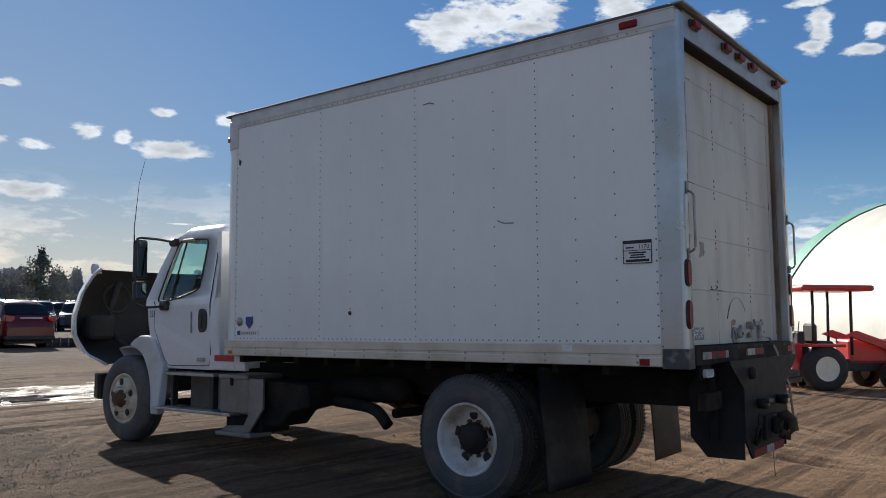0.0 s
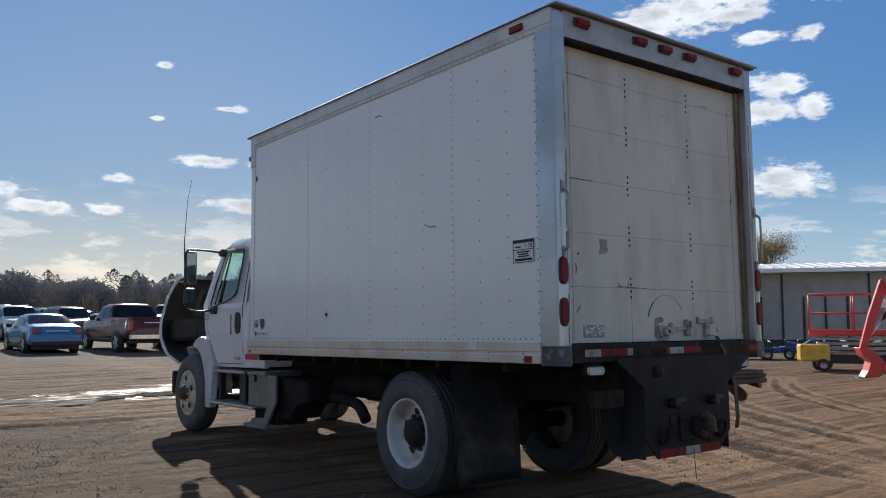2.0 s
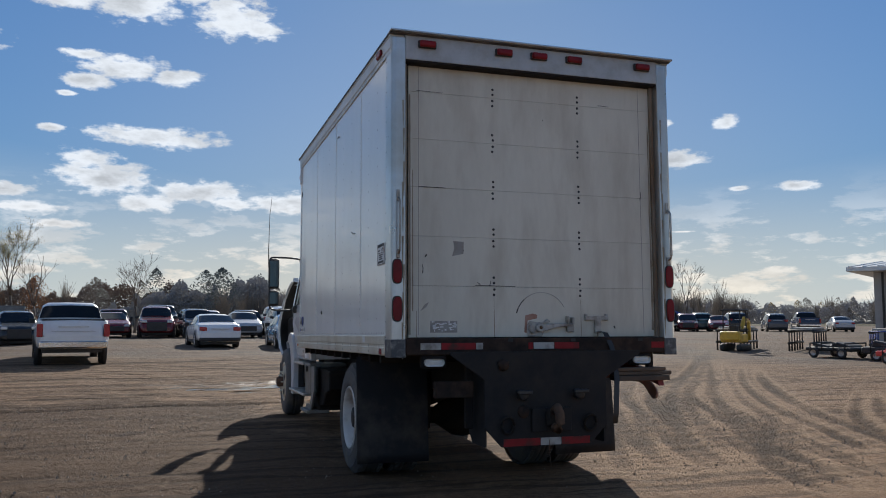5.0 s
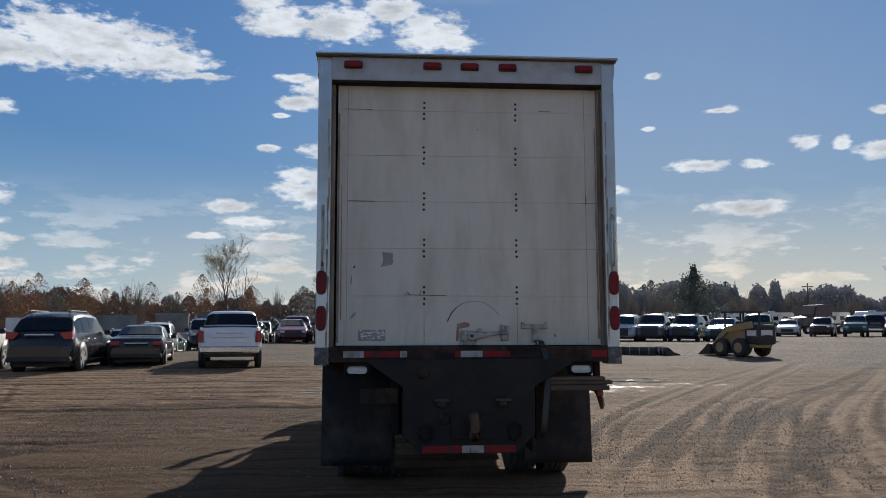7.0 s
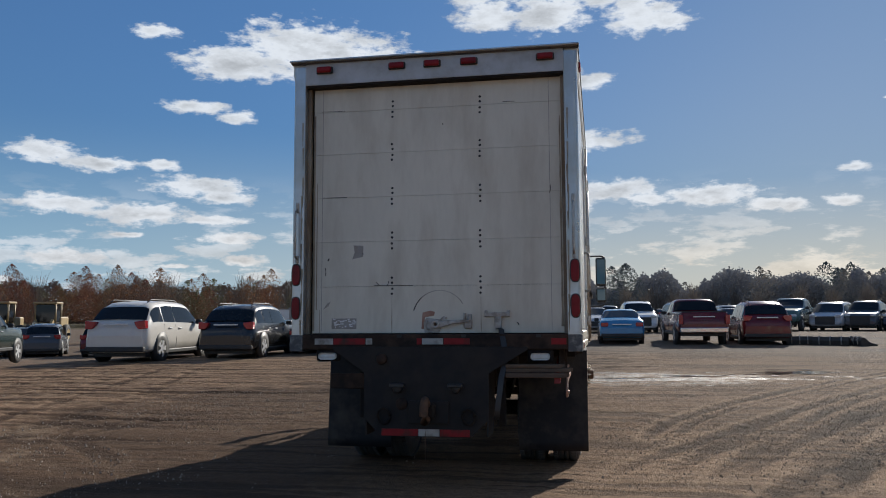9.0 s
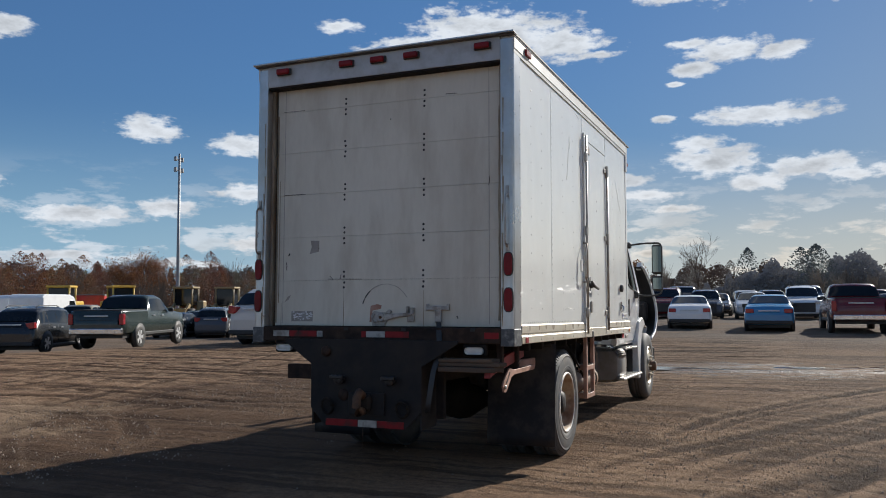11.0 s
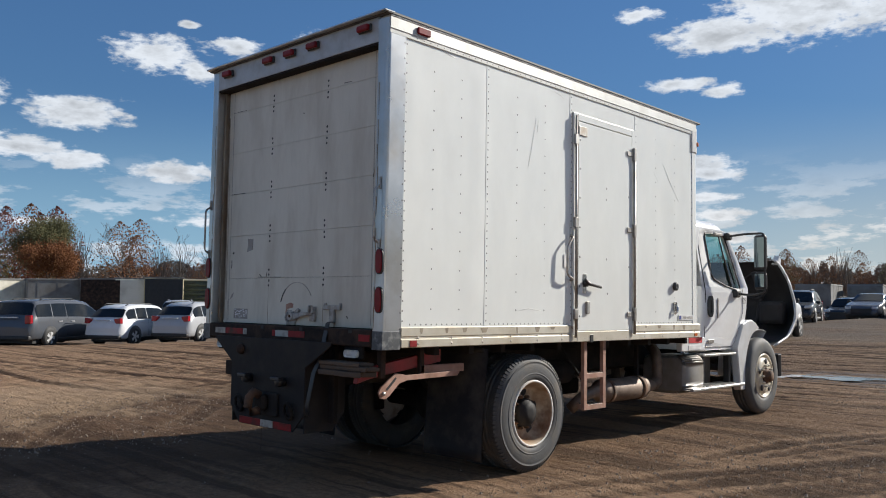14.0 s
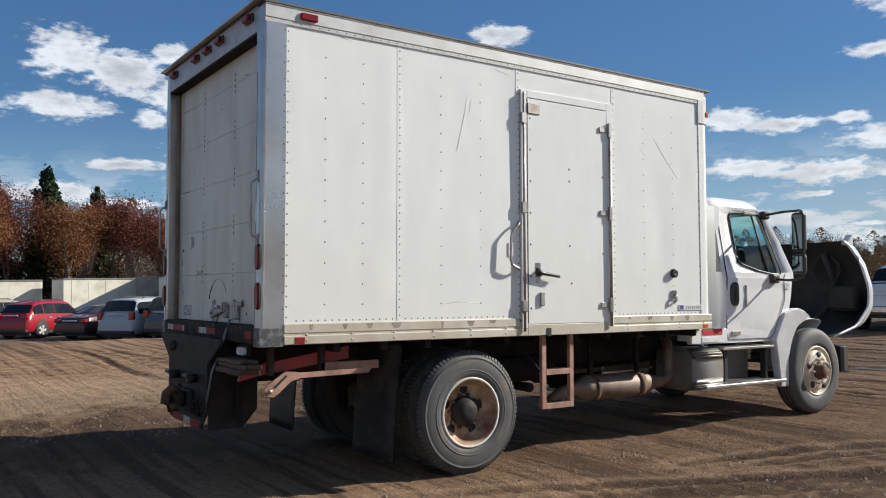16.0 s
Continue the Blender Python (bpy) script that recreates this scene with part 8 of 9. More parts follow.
# light mast
mast = thing("light_mast", "tall grey steel mast with lamp heads", "mast", m=pose(-51.1, -46.1, 0))
part("shaft", bm_lathe([(0.17, 0), (0.14, 6), (0.09, 15.0), (0.0, 15.0)], (0, 0, 0), "z", 14), POLE, mast)
for k in range(2):
    part("crossbar", bm_tube([(-0.45, 0, 13.5 + 0.95 * k), (0.45, 0, 13.5 + 0.95 * k)], 0.04, 6), POLE, mast)
    for s in (-1, 1):
        part("lamp_head", bm_box(s * 0.42 - 0.10, s * 0.42 + 0.10, -0.2, 0.08, 13.35 + 0.95 * k, 13.75 + 0.95 * k, 0.04), POLE, mast)


def trailer(x, y, rz, Lt, H, mt, lab, z0=0.9, end=None, nm="semi_trailer"):
    o = thing(nm, lab, "trailer", "trailers and containers", m=pose(x, y, 0, 0, 0, rz))
    body = part("body", bm_box(-Lt / 2, Lt / 2, -1.25, 1.25, z0, H, 0.03), mt, o)
    n_ = int(Lt / 1.2)
    for i in range(n_):
        xx = -Lt / 2 + 0.6 + 1.2 * i
        for s in (-1, 1):
            part("rib", bm_box(xx - 0.02, xx + 0.02, *sorted((s * 1.248, s * 1.262)), z0 + 0.05, H - 0.05), mt, o)
    part("roof_rail", bm_box(-Lt / 2, Lt / 2, -1.285, 1.285, H - 0.10, H + 0.02, 0.01), TRAILG, o)
    if end is not None:
        part("door", bm_box(Lt / 2, Lt / 2 + 0.05, -1.2, 1.2, z0 + 0.05, H - 0.1, 0.01), end, o)
    if z0 > 0.5:
        wheelset(o, [(-Lt / 2 + 1.2, 1.1), (-Lt / 2 + 1.2, -1.1), (-Lt / 2 + 2.4, 1.1), (-Lt / 2 + 2.4, -1.1)], 0.48, 0.5, ZINC)
        part("landing_leg", bm_box(Lt / 2 - 2.2, Lt / 2 - 2.0, -0.9, -0.7, 0, z0), CARTRIM, o)
        part("landing_leg", bm_box(Lt / 2 - 2.2, Lt / 2 - 2.0, 0.7, 0.9, 0, z0), CARTRIM, o)
    return o


trailer(-11.5, -58.8, 188, 6.8, 2.95, TRAILW, "cream-white storage trailer behind parked cars", 0.3, nm="storage_trailer")
trailer(-4.7, -61.1, 186, 5.2, 2.9, TRAILW, "pale storage trailer behind the maroon sedan", 0.3, nm="storage_trailer")
trailer(4.7, -61.4, 182, 9.0, 2.9, TRAILW, "pale storage trailer by the tree line", 0.3, nm="storage_trailer")
trailer(-14.9, -57.5, 72, 5, 3.0, TRAILG, "grey storage container with closed doors", 0.1, TRAILG, "container")
trailer(-16.1, -53.1, 188, 3.6, 3.0, TRAILW, "short cream storage trailer beside trees", 0.3, nm="storage_trailer")
trailer(-18.6, -51.0, 166, 4.6, 3.0, TRAILG, "dull grey container behind the parked row", 0.1, TRAILG, "container")
trailer(-20.8, -50.3, 66, 5, 3.05, TRAILG, "brown-grey container with closed doors", 0.1, SILL, "container")
trailer(-22.5, -49.0, 66, 4, 3.1, TRAILW, "narrow white container seen end-on", 0.1, TRAILW, "container")
# black end panel stands in for the shade inside the open container
trailer(-24.3, -48.3, 64, 5, 3.15, TRAILY, "cream container with a black end panel for its shaded inside", 0.1, CARTRIM, "container")
rack = trailer(-29.1, -47.3, 152, 7.2, 3.05, LUMBER, "long dark rack stacked with green pipes", 0.2, nm="storage_rack")
for k in range(8):
    for s in (-1, 1):
        part("pipe", bm_tube([(-3.6, s * 1.3, 0.45 + 0.32 * k), (3.6, s * 1.3, 0.45 + 0.32 * k)], 0.10, 8), LUMBER, rack)
part("top_beam", bm_box(-3.7, 3.7, -1.45, 1.45, 3.0, 3.1, 0.01), TRAILW, rack)
trailer(-64.5, -18.1, 12, 8, 2.95, TRAILG, "dark grey box trailer behind the cars", 0.9, TRAILG)
trailer(-70.0, -16.2, 14, 8, 3.0, SIDING, "grey box trailer with pale end frame", 0.9, TRAILG)
trailer(-92.3, -37.7, 108, 11, 3.0, ROOFM, "pale low shed roof beyond the lot", 0.1, nm="shed")
trailer(-48.0, -18.2, 206, 6, 2.6, TRAILG, "low grey trailer beyond the pickup", 0.9)

# vans at the left of the row
def van(x, y, rz, lab="white cargo van parked behind the row"):
    o = thing("cargo_van", lab, "van", "cargo vans", m=pose(x, y, 0, 0, 0, rz))
    side = [(0, 0.4), (0, 2.3), (0.3, 2.5), (3.9, 2.5), (4.5, 2.35), (5.1, 1.45), (5.8, 1.2), (5.95, 0.8), (5.9, 0.4)]
    part("body", bm_prism(side, "y", -1.0, 1.0, 0.06), CARPAINT, o).color = (*PAINT["white"], 1)
    part("windscreen", bm_prism([(4.5, 2.32), (4.56, 2.33), (5.13, 1.5), (5.07, 1.46)], "y", -0.9, 0.9), CARGLASS, o)
    for s in (-1, 1):
        part("side_window", bm_prism([(3.7, 1.5), (3.7, 2.1), (4.45, 2.1), (4.9, 1.5)], "y", *sorted((s * 0.99, s * 1.008))), CARGLASS, o)
        part("tail_lamp", bm_box(-0.02, 0.05, *sorted((s * 0.85, s * 0.98)), 0.9, 1.4, 0.01), TAILRED, o)
    wheelset(o, [(1.0, 1.0), (1.0, -1.0), (4.9, 1.0), (4.9, -1.0)], 0.36, 0.22, ZINC)


van(-24.7, -39.9, 215)
van(-28.6, -37.8, 205, "white high-roof van parked behind the row")
van(-31.4, -43.2, 190, "white van beyond the parked row")
van(-27.5, -45.4, 185, "white panel van beyond the parked row")
redbox = trailer(-45.0, -47.8, 200, 7, 2.6, MACHRED, "red covered trailer between wheel loaders", 0.9)

# road tractor and campers far off
semi = thing("semi_tractor", "dark red road tractor with sleeper cab", "truck", m=pose(-85.5, 49.1, 0, 0, 0, 285))
part("cab", bm_prism([(-1.4, 1.0), (-1.4, 3.3), (-1.2, 3.4), (0.8, 3.3), (1.2, 2.1), (2.9, 1.8), (3.1, 0.8)], "y", -1.15, 1.15, 0.08), CARPAINT, semi).color = (*PAINT["maroon"], 1)
part("windscreen", bm_prism([(0.84, 3.1), (0.9, 3.1), (1.24, 2.2), (1.18, 2.2)], "y", -1.0, 1.0), CARGLASS, semi)
part("grille", bm_box(3.05, 3.15, -0.6, 0.6, 0.8, 1.7, 0.03), CHROME, semi)
part("frame", bm_box(-4.5, 2.5, -0.45, 0.45, 0.7, 1.0), CARTRIM, semi)
wheelset(semi, [(2.2, 1.15), (2.2, -1.15), (-2.6, 1.15), (-2.6, -1.15), (-3.8, 1.15), (-3.8, -1.15)], 0.5, 0.4, CHROME)


def camper(x, y, rz, k):
    o = thing("camper_trailer", "white camper trailer with dark stripes and awning", "camper", "row of campers", m=pose(x, y, 0, 0, 0, rz))
    part("body", bm_prism([(-3.6, 0.6), (-3.6, 3.0), (-3.3, 3.2), (2.6, 3.2), (3.5, 2.3), (3.7, 1.5), (3.2, 0.6)], "y", -1.2, 1.2, 0.06), TRAILW if k % 3 else CARPAINT, o).color = (0.7, 0.7, 0.7, 1)
    for s in (-1, 1):
        part("stripe", bm_prism([(-3.5, 1.0), (-3.5, 1.35), (1.8, 1.25), (3.3, 1.9), (3.4, 1.6), (2.0, 0.95)], "y", *sorted((s * 1.195, s * 1.21))), CARTRIM, o)
        for xx in (-2.4, -0.6, 1.2):
            part("window", bm_box(xx, xx + 0.9, *sorted((s * 1.195, s * 1.21)), 1.8, 2.5, 0.01), CARGLASS, o)
    part("roof_unit", bm_box(-0.5, 0.4, -0.35, 0.35, 3.2, 3.45, 0.05), ROOFM, o)
    wheelset(o, [(-0.4, 1.1), (-0.4, -1.1), (0.5, 1.1), (0.5, -1.1)], 0.36, 0.22, ZINC)


for k, (x, y) in enumerate(((-137.7, 60.5), (-134.3, 67.4), (-129.3, 74.9), (-126.1, 80.8), (-143.0, 51.9))):
    camper(x, y, 265 + 9 * k, k)
tarp = thing("covered_boat", "blue tarpaulin covered boat among campers", "boat", m=pose(-117.1, 78.8, 0, 0, 0, 60))
part("tarp", bm_prism([(-2.6, 0.6), (-2.4, 2.4), (-0.5, 2.9), (2.4, 1.7), (2.9, 0.7)], "y", -1.1, 1.1, 0.15), MACHBLUE, tarp)

# heap of scrap and rubble beyond the white pickup
b = bmesh.new()
rg = random.Random(9)
for i in range(420):
    u, v = rg.gauss(0, 1), rg.gauss(0, 1)
    h = max(0.05, 2.6 * math.exp(-(u * u) / 3.2 - v * v / 1.6)) * rg.uniform(0.3, 1.0)
    s = rg.uniform(0.2, 0.7)
    c = Vector((-103 + 3.2 * v, -19 + 10 * u, h))
    m3 = Euler((rg.uniform(0, 3), rg.uniform(0, 3), rg.uniform(0, 3))).to_matrix()
    vs = [b.verts.new(c + m3 @ Vector(p) * s) for p in ((1, 0, -0.4), (-0.7, 0.8, -0.3), (-0.6, -0.9, -0.3), (0, 0.1, 0.8))]
    for f in ((0, 1, 2), (0, 1, 3), (1, 2, 3), (2, 0, 3)):
        b.faces.new([vs[k] for k in f])
heap = part("rubble_heap", b, DIRTPILE)
tagged(heap, "long grey heap of scrap and rubble", "rubble", kind="stuff")
# utility poles on the far side
for x, y in ((-156.7, 86.1), (-172.7, 114.6)):
    o = thing("utility_pole", "wooden utility pole with a crossarm", "pole", "utility poles", m=pose(x, y, 0))
    part("shaft", bm_lathe([(0.17, 0), (0.11, 9.5), (0, 9.5)], (0, 0, 0), "z", 8), WOOD, o)
    part("crossarm", bm_box(-0.08, 0.08, -1.2, 1.2, 8.7, 8.9), WOOD, o)

# ---- trees ----
def leaf_material(name, a, c, d):
    m = bpy.data.materials.new(name)
    m.use_nodes = True
    n, l = m.node_tree.nodes, m.node_tree.links
    bs = n["Principled BSDF"]
    geo = n.new("ShaderNodeNewGeometry")
    ramp = n.new("ShaderNodeValToRGB")
    ramp.color_ramp.elements[0].color, ramp.color_ramp.elements[1].color = (*a, 1), (*d, 1)
    e = ramp.color_ramp.elements.new(0.5)
    e.color = (*c, 1)
    l.new(geo.outputs["Random Per Island"], ramp.inputs[0])
    l.new(ramp.outputs[0], bs.inputs["Base Color"])
    bs.inputs["Roughness"].default_value = 0.8
    bs.inputs["Specular IOR Level"].default_value = 0.2
    tr = n.new("ShaderNodeBsdfTranslucent")
    l.new(ramp.outputs[0], tr.inputs[0])
    mx = n.new("ShaderNodeMixShader")
    mx.inputs[0].default_value = 0.15
    l.new(bs.outputs[0], mx.inputs[1])
    l.new(tr.outputs[0], mx.inputs[2])
    l.new(mx.outputs[0], n["Material Output"].inputs[0])
    return m


RUSTLEAF = leaf_material("rust_leaves", (0.13, 0.056, 0.030), (0.21, 0.092, 0.042), (0.29, 0.14, 0.058))
REDLEAF = leaf_material("dark_red_leaves", (0.11, 0.037, 0.029), (0.16, 0.052, 0.037), (0.20, 0.078, 0.047))
GOLDLEAF = leaf_material("gold_leaves", (0.20, 0.13, 0.03), (0.30, 0.18, 0.045), (0.16, 0.14, 0.04))
GREENLEAF = leaf_material("dull_green_leaves", (0.10, 0.11, 0.055), (0.14, 0.14, 0.07), (0.18, 0.155, 0.075))
YELLOWLEAF = leaf_material("yellow_green_leaves", (0.20, 0.17, 0.06), (0.27, 0.22, 0.085), (0.33, 0.27, 0.11))
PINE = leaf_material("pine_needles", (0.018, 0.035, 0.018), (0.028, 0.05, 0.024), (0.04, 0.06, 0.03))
# paler copy of the pine: distance haze is put into the colour
FARHAZEPINE = leaf_material("haze_paled_pine_needles", (0.095, 0.115, 0.10), (0.12, 0.14, 0.115), (0.145, 0.16, 0.13))
TWIG = leaf_material("grey_twigs", (0.11, 0.095, 0.082), (0.15, 0.128, 0.11), (0.19, 0.165, 0.14))
BARK = material("grey_bark", (0.12, 0.10, 0.085), 0.9, second=(0.07, 0.058, 0.05), scale=2, bump=0.5, bump_scale=12)


def limbs(rg, base, height, spread, levels=4, lean=0.0):
    """Branches as (path, radii), and the tips."""
    out, tips = [], []

    def grow(p, d, length, r, lv):
        pts, rad = [p], [r]
        q = p
        for i in range(3):
            d = (d + Vector((rg.uniform(-1, 1), rg.uniform(-1, 1), rg.uniform(-0.2, 0.7))) * 0.16).normalized()
            q = q + d * length / 3
            pts.append(q)
            rad.append(r * (1 - 0.22 * (i + 1)))
        out.append((pts, rad))
        if lv == 0:
            tips.append(q)
            return
        for k in range(rg.choice((2, 3, 3)) if lv < levels else rg.choice((3, 4))):
            nd = (d + Vector((rg.uniform(-1, 1), rg.uniform(-1, 1), rg.uniform(-0.1, 0.6))) * spread).normalized()
            grow(pts[-1] if k else pts[-2], nd, length * rg.uniform(0.58, 0.78), r * 0.5, lv - 1)
        tips.append(q)
    grow(base, Vector((lean, 0, 1)), height * 0.36, height * 0.020, levels)
    return out, tips


LEAF = np.array([(1, 0, 0), (0, 0.6, 0.1), (-0.9, 0, 0), (0, -0.6, 0.1)])


def leaf_mesh(name, centres, sizes, leaf, parent, seed, calm=0.0):
    """One mesh of many small tilted leaves."""
    r = np.random.RandomState(seed)
    k = len(centres)
    q = r.normal(size=(k, 4))
    if calm:                                             # far foliage: leaves lie much alike
        c = np.asarray(centres)
        az = np.arctan2(-c[:, 1], -c[:, 0]) + r.normal(size=k) * calm
        tilt = np.radians(62) + r.normal(size=k) * calm
        spin = r.uniform(0, math.pi, k)
        hz, ht, hs = az / 2, tilt / 2, spin / 2

        def times(a, b):
            return np.stack([a[:, 0] * b[:, 0] - a[:, 1] * b[:, 1] - a[:, 2] * b[:, 2] - a[:, 3] * b[:, 3], a[:, 0] * b[:, 1] + a[:, 1] * b[:, 0] + a[:, 2] * b[:, 3] - a[:, 3] * b[:, 2],
                             a[:, 0] * b[:, 2] - a[:, 1] * b[:, 3] + a[:, 2] * b[:, 0] + a[:, 3] * b[:, 1], a[:, 0] * b[:, 3] + a[:, 1] * b[:, 2] - a[:, 2] * b[:, 1] + a[:, 3] * b[:, 0]], -1)
        o_ = np.zeros(k)
        q = times(times(np.stack([np.cos(hz), o_, o_, np.sin(hz)], -1), np.stack([np.cos(ht), o_, np.sin(ht), o_], -1)), np.stack([np.cos(hs), o_, o_, np.sin(hs)], -1))
    q /= np.linalg.norm(q, axis=1)[:, None]
    w, x, y, z = q.T
    rot = np.stack([np.stack([1 - 2 * (y * y + z * z), 2 * (x * y - w * z), 2 * (x * z + w * y)], -1),
                    np.stack([2 * (x * y + w * z), 1 - 2 * (x * x + z * z), 2 * (y * z - w * x)], -1),
                    np.stack([2 * (x * z - w * y), 2 * (y * z + w * x), 1 - 2 * (x * x + y * y)], -1)], 1)
    v = np.einsum("kij,lj->kli", rot, LEAF) * np.asarray(sizes)[:, None, None] + np.asarray(centres)[:, None, :]
    me = bpy.data.meshes.new(name)
    me.vertices.add(4 * k)
    me.vertices.foreach_set("co", v.astype(np.float32).ravel())
    me.loops.add(4 * k)
    me.loops.foreach_set("vertex_index", np.arange(4 * k, dtype=np.int32))
    me.polygons.add(k)
    me.polygons.foreach_set("loop_start", np.arange(0, 4 * k, 4, dtype=np.int32))
    me.update(calc_edges=True)
    me.materials.append(leaf)
    ob = new(name, me)
    ob.parent = parent
    return ob


def tree(x, y, height, leaf, seed, label, density=10, spread=0.75, leaf_size=0.16, levels=4, cloud=0.55):
    rg = random.Random(seed)
    o = thing("tree", label, "tree", "trees round the yard", m=pose(x, y, 0))
    br, tips = limbs(rg, Vector((0, 0, 0)), height, spread, levels)
    b = bmesh.new()
    for i, (pts, rad) in enumerate(br):
        bm_tube(pts, [max(r, 0.012 * height / 10) for r in rad], 7 if i == 0 else 4, b)
    part("trunk", b, BARK, o)
    if leaf is not None:
        r = np.random.RandomState(seed)
        tp = np.array([tuple(t) for t in tips])
        c = np.repeat(tp, density * 9, axis=0)
        c = c + r.normal(size=c.shape) * (cloud, cloud, cloud * 0.8)
        leaf_mesh("crown", c, leaf_size * 0.37 * r.uniform(0.6, 1.3, len(c)), leaf, o, seed + 1)
    return o


def conifer(x, y, height, seed, width=0.24, leaf=None, whorl=9, gap=0.035, low=0.12, label="tall dark green pine with ragged branches"):
    r = np.random.RandomState(seed)
    o = thing("conifer", label, "tree", "trees round the yard", m=pose(x, y, 0))
    part("trunk", bm_tube([(0, 0, 0), (0, 0, height)], [height * 0.018, 0.02], 8), BARK, o)
    cs = []
    z = height * low
    while z < height * 0.99:
        reach = width * height * (1 - z / height) ** 0.7 * r.uniform(0.6, 1.2)
        for k in range(whorl):
            a, rad = r.uniform(0, 6.28), reach * r.uniform(0.5, 1.2)
            f = np.sqrt(r.rand(70))
            spread = 0.05 + 0.22 * rad * f * 0.6
            cs.append(np.stack([rad * f * math.cos(a) + r.normal(size=70) * spread, rad * f * math.sin(a) + r.normal(size=70) * spread,
                                z + 0.10 * rad * f - 0.12 * rad * f * f + r.normal(size=70) * 0.02 * height * gap / 0.035], -1))
        z += height * gap * r.uniform(0.7, 1.4)
    c = np.concatenate(cs)
    leaf_mesh("crown", c, 0.13 * r.uniform(0.6, 1.2, len(c)) * max(1, height / 9), leaf or PINE, o, seed)
    return o


def woods(name, label, leaf, arcs, seed, size, clumps, twiggy=False):
    """A far belt of crowns: arcs of (azimuth from, to, distance, height, count)."""
    rg = random.Random(seed)
    r, cs, ss = np.random.RandomState(seed), [], []
    b = bmesh.new()
    for a0, a1, dist, h, count in arcs:
        for i in range(count):
            a = radians(rg.uniform(a0, a1))
            d = dist * rg.uniform(0.92, 1.12)
            cx, cy, hh = d * math.cos(a), d * math.sin(a), h * rg.uniform(0.7, 1.12)
            w = hh * rg.uniform(0.26, 0.4)
            if twiggy:
                for k in range(clumps):
                    p = Vector((cx + rg.gauss(0, w * 0.15), cy + rg.gauss(0, w * 0.15), hh * rg.uniform(0.0, 0.55)))
                    q = p + Vector((rg.gauss(0, w * 0.35), rg.gauss(0, w * 0.35), hh * rg.uniform(0.2, 0.5)))
                    q.z = min(q.z, hh)
                    u = Vector((-math.sin(a), math.cos(a), 0)) * hh * 0.0045
                    b.faces.new([b.verts.new(v) for v in (p - u, p + u, q + u * 0.3, q - u * 0.3)])
            else:
                f = r.rand(clumps)
                rad = w * np.sin(math.pi * np.minimum(1, 0.12 + 0.88 * f) ** 0.8) ** 0.7
                th, rr_ = r.uniform(0, 6.28, clumps), rad * np.sqrt(r.rand(clumps))
                cs.append(np.stack([cx + rr_ * np.cos(th), cy + rr_ * np.sin(th), hh * (0.06 + 0.94 * f)], -1))
                ss.append(size * hh * r.uniform(0.5, 1.2, clumps))
    if not twiggy:
        b.free()
        ob = leaf_mesh(name, np.concatenate(cs), np.concatenate(ss), leaf, None, seed, 0.25 if "hazy" in name else 0.0)
        tagged(ob, label, "woods", kind="stuff")
        return ob
    ob = part(name, b, leaf)
    tagged(ob, label, "woods", kind="stuff")
    return ob


def belt(name, label, leaf, bands, seed, size):
    """A closed far edge of woods: bands of (azimuth from, to, distance, height, leaves)."""
    r = np.random.RandomState(seed)
    cs = []
    for a0, a1, dist, h, count in bands:
        fine = np.linspace(a0, a1, 4000)
        top = np.full(4000, 0.60 * h)
        step = math.degrees(3.2 / dist)
        for q in np.arange(a0, a1, step):                # crowns of uneven height stand shoulder to shoulder
            q, wd, hh = q + r.normal() * step * 0.4, step * r.choice((0.35, 0.6, 0.9, 1.6, 2.4)), h * r.uniform(0.60, 1.0)
            u = np.clip(1 - np.abs((fine - q) / wd) ** 2.2, 0, 1)
            top = np.maximum(top, hh * (0.35 + 0.65 * u ** 0.6) * (u > 0))
        top = top * np.clip(np.minimum((fine - a0) / 7.0, (a1 - fine) / 7.0), 0, 1) ** 0.5
        a = r.uniform(a0, a1, count)
        z = np.interp(a, fine, top) * r.rand(count) ** 0.85
        d = dist * r.uniform(0.98, 1.04, count)
        cs.append(np.stack([d * np.cos(np.radians(a)), d * np.sin(np.radians(a)), z * (1 + 0.04 * r.normal(size=count))], -1))
    c = np.concatenate(cs)
    ob = leaf_mesh(name, c, size * r.uniform(0.5, 1.3, len(c)), leaf, None, seed, 0.22)
    return tagged(ob, label, "woods", kind="stuff")


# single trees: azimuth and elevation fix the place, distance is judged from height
conifer(-74.0, 30.4, 6.3, 5, 0.75, FARHAZEPINE, 10, 0.085, 0.10, "broad ragged pine beyond the parked cars")
tree(-141.8, -28.1, 16.4, YELLOWLEAF, 8, "tall half-bare tree with yellow-green leaves", 3, 0.7, 0.15, 5, 0.35)
tree(-88.3, -16.1, 9.4, None, 4, "slim bare grey tree with fine twigs", spread=0.5)
tree(-94.6, -7.1, 8.6, None, 8, "spreading bare tree above the car rows", spread=0.9, levels=5)
tree(-88.4, 61.7, 8.8, None, 12, "bare tree with many upright limbs", spread=0.6, levels=5)
tree(-84.9, 64.8, 7.2, None, 13, "bare slim tree beside another tree", spread=0.6)
tree(-101.4, 56.1, 6.4, None, 14, "small bare tree beyond the campers", spread=0.8)
tree(-108.3, 43.3, 6.6, None, 15, "small bare tree beyond the lot", spread=0.8)
tree(-52.9, 77.9, 10.6, GOLDLEAF, 17, "tree with sparse golden leaves behind the warehouse", 10, 0.7, 0.2, 4, 0.7)
tree(-47.1, 80.1, 10.8, GOLDLEAF, 18, "tree with sparse golden leaves behind the warehouse", 9, 0.7, 0.2, 4, 0.7)
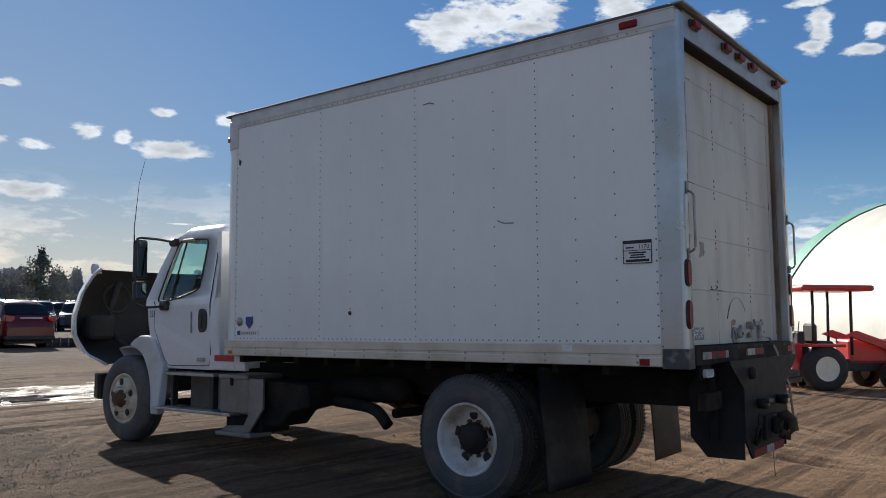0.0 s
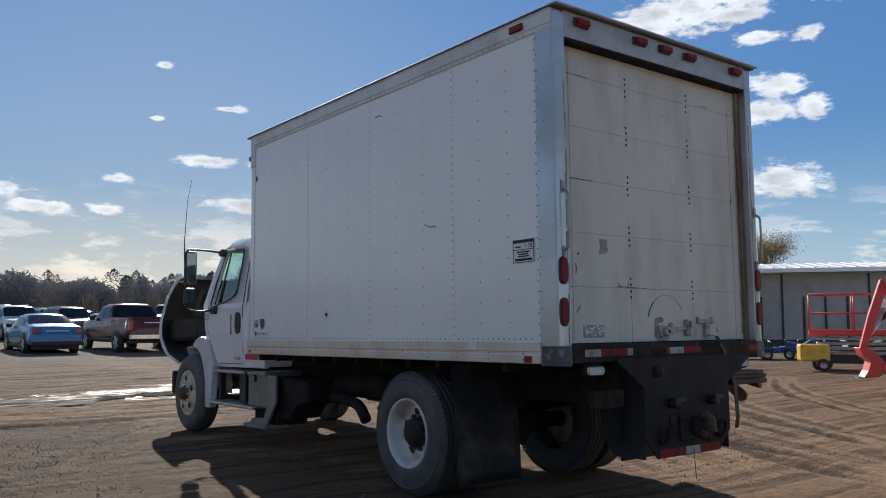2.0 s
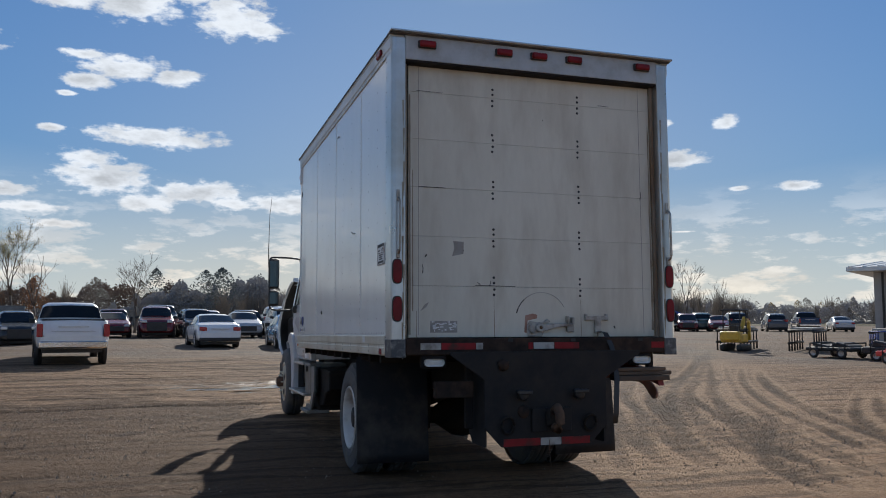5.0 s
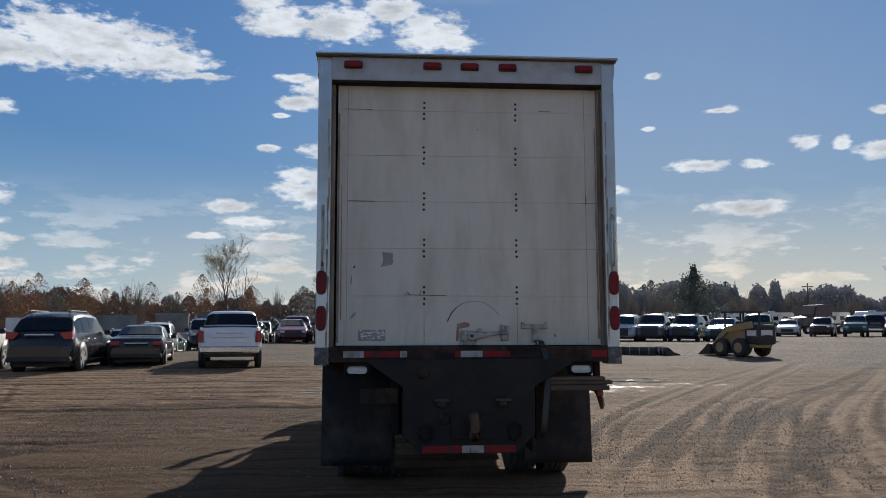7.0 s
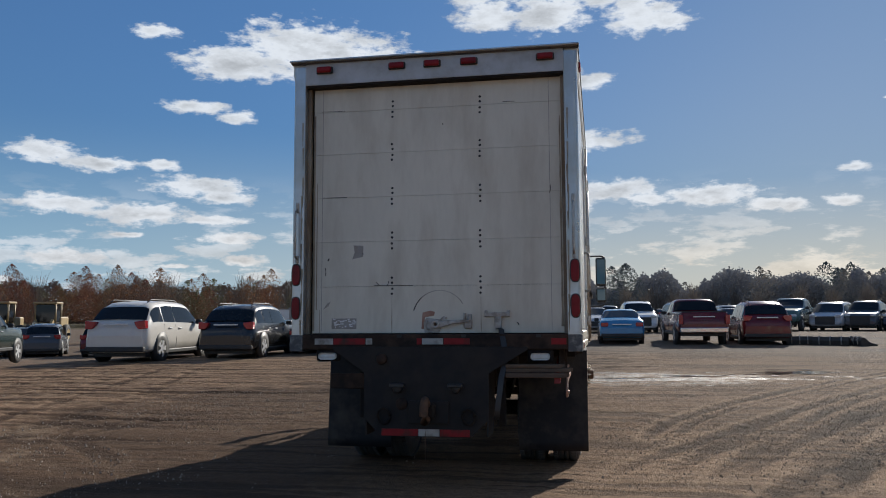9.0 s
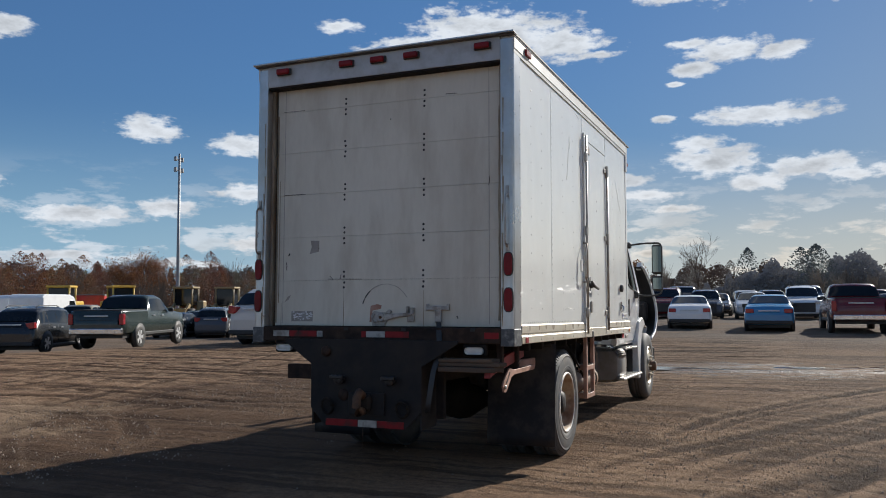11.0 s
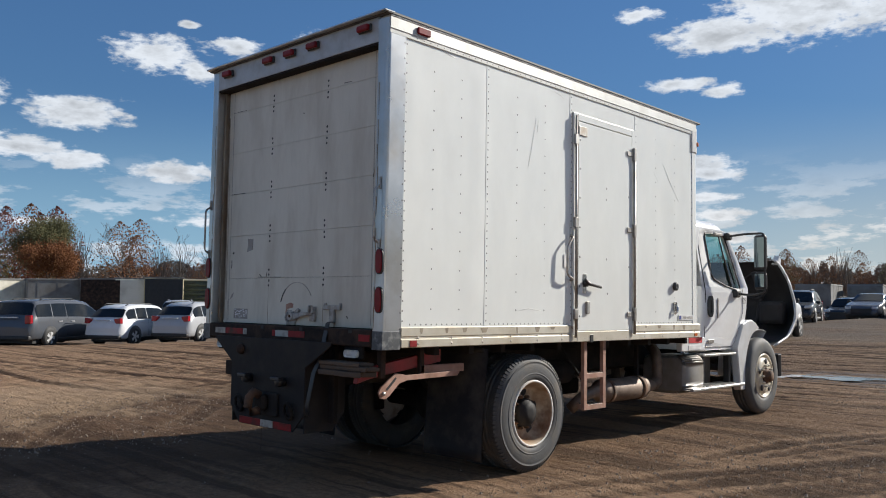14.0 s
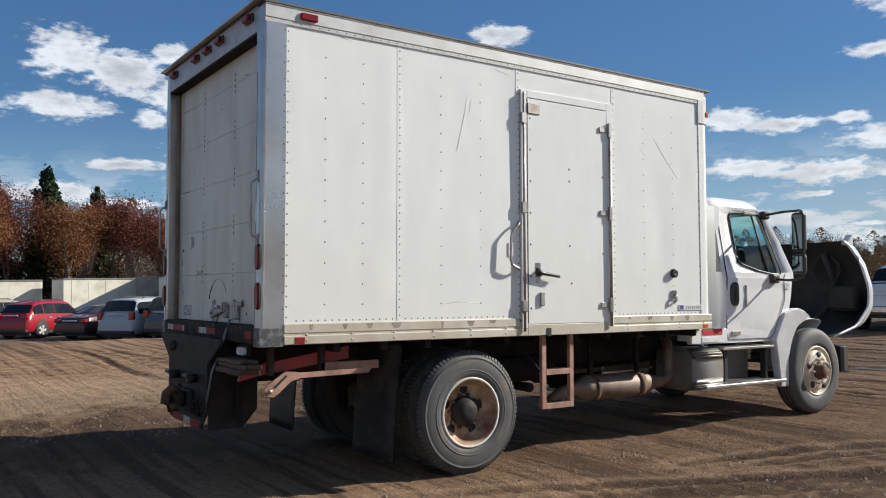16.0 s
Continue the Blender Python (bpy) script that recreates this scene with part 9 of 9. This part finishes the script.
tree(-23.8, -84.5, 11.2, REDLEAF, 22, "full oak with dark red autumn leaves", 26, 0.75, 0.24, 4, 0.75)
tree(-18.0, -86.4, 12.4, REDLEAF, 23, "full oak with dark red autumn leaves", 26, 0.75, 0.24, 4, 0.75)
tree(-30.7, -84.3, 9.8, GREENLEAF, 24, "rounded tree turning yellow-green", 28, 0.7, 0.22, 4, 0.6)
tree(-28.3, -80.7, 7.4, RUSTLEAF, 25, "orange-leaved smaller tree beside an oak", 24, 0.7, 0.2, 4, 0.5)
tree(-37.6, -80.4, 9.4, None, 26, "bare tree with crooked limbs", spread=0.75, levels=5)
tree(-42.5, -79.2, 9.0, None, 27, "bare slender tree with thin limbs", spread=0.5)
tree(-12.2, -80.9, 11.0, RUSTLEAF, 28, "tree with rust-brown leaves", 22, 0.8, 0.24, 4, 0.8)
tree(-7.7, -84.6, 12.0, REDLEAF, 29, "oak with dark red autumn leaves", 22, 0.8, 0.24, 4, 0.8)
tree(-3.4, -79.0, 11.0, RUSTLEAF, 30, "tree with orange-brown leaves", 24, 0.8, 0.24, 4, 0.8)
tree(2.6, -80.7, 10.0, GOLDLEAF, 31, "tree with gold-brown leaves", 16, 0.8, 0.22, 4, 0.7)
tree(8.5, -78.8, 11.0, RUSTLEAF, 32, "tree with orange-brown leaves", 24, 0.8, 0.24, 4, 0.8)
conifer(-12.5, -91.9, 15.5, 40, 0.27)
conifer(-7.5, -93.7, 14.5, 41, 0.27)
conifer(-18.3, -95.6, 14.0, 42, 0.27)
tree(-42.2, -64.8, 7.4, RUSTLEAF, 46, "rust-brown tree behind the storage racks", 12, 0.8, 0.2, 4, 0.7)
tree(-39.4, -66.3, 7.2, None, 47, "small bare tree behind the storage racks", spread=0.8, levels=5)
tree(-60.2, -57.2, 6.0, None, 44, "small bare tree beyond the loaders", spread=0.8)
tree(-66.0, -64.4, 7.5, RUSTLEAF, 45, "small rust-leaved tree at the yard edge", 14, 0.8, 0.2, 4, 0.6)
# belts of woods
woods("woods_near_left", "autumn woods of rust and brown crowns", RUSTLEAF, [(244, 275, 103, 11.5, 30), (188, 242, 215, 12.5, 60)], 51, 0.013, 1500)
woods("woods_red", "dark red oaks in the far woods", REDLEAF, [(249, 273, 108, 12, 20), (200, 245, 222, 13.0, 26)], 52, 0.013, 1500)
woods("woods_green", "dull green and olive crowns in the far woods", GREENLEAF, [(250, 275, 110, 9, 14), (192, 232, 236, 11.5, 34)], 53, 0.020, 650)
woods("woods_pine", "haze-paled pines along the far edge", FARHAZEPINE, [(254, 275, 112, 13.5, 12)], 54, 0.020, 700)
woods("woods_bare", "grey bare woods along the horizon", TWIG, [(142, 178, 208, 9.2, 120), (94, 162, 303, 10.5, 100), (186, 245, 232, 13.5, 60), (242, 278, 99, 9.5, 22)], 55, 0.05, 120, True)
woods("woods_brush", "brown brush at the foot of the woods", TWIG, [(94, 165, 308, 9.0, 200), (239, 278, 106, 4.5, 60)], 56, 0.03, 260)
woods("woods_gold", "golden crowns scattered in the far woods", GOLDLEAF, [(252, 263, 99, 7, 6), (99, 141, 294, 9.5, 30)], 57, 0.020, 550)

# HAZETWIG is greyed: the haze over the far woods is painted in
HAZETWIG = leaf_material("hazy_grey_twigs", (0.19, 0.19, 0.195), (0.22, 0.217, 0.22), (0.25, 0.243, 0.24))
BROWNTWIG = leaf_material("brown_autumn_woods", (0.085, 0.064, 0.054), (0.12, 0.086, 0.068), (0.155, 0.105, 0.074))
DARKTWIG = leaf_material("dark_grey_brown_twigs", (0.11, 0.092, 0.076), (0.165, 0.13, 0.10), (0.22, 0.16, 0.115))
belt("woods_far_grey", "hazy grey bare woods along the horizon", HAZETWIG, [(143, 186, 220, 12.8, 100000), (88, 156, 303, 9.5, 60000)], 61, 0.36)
belt("woods_far_brown", "brown autumn woods along the horizon", BROWNTWIG, [(174, 252, 252, 12.6, 150000)], 62, 0.30)
belt("woods_edge", "dark tangle of trunks and twigs behind the trailers", DARKTWIG, [(242, 280, 112, 8.5, 36000)], 63, 0.15)
# these two also carry aerial haze in their base colours
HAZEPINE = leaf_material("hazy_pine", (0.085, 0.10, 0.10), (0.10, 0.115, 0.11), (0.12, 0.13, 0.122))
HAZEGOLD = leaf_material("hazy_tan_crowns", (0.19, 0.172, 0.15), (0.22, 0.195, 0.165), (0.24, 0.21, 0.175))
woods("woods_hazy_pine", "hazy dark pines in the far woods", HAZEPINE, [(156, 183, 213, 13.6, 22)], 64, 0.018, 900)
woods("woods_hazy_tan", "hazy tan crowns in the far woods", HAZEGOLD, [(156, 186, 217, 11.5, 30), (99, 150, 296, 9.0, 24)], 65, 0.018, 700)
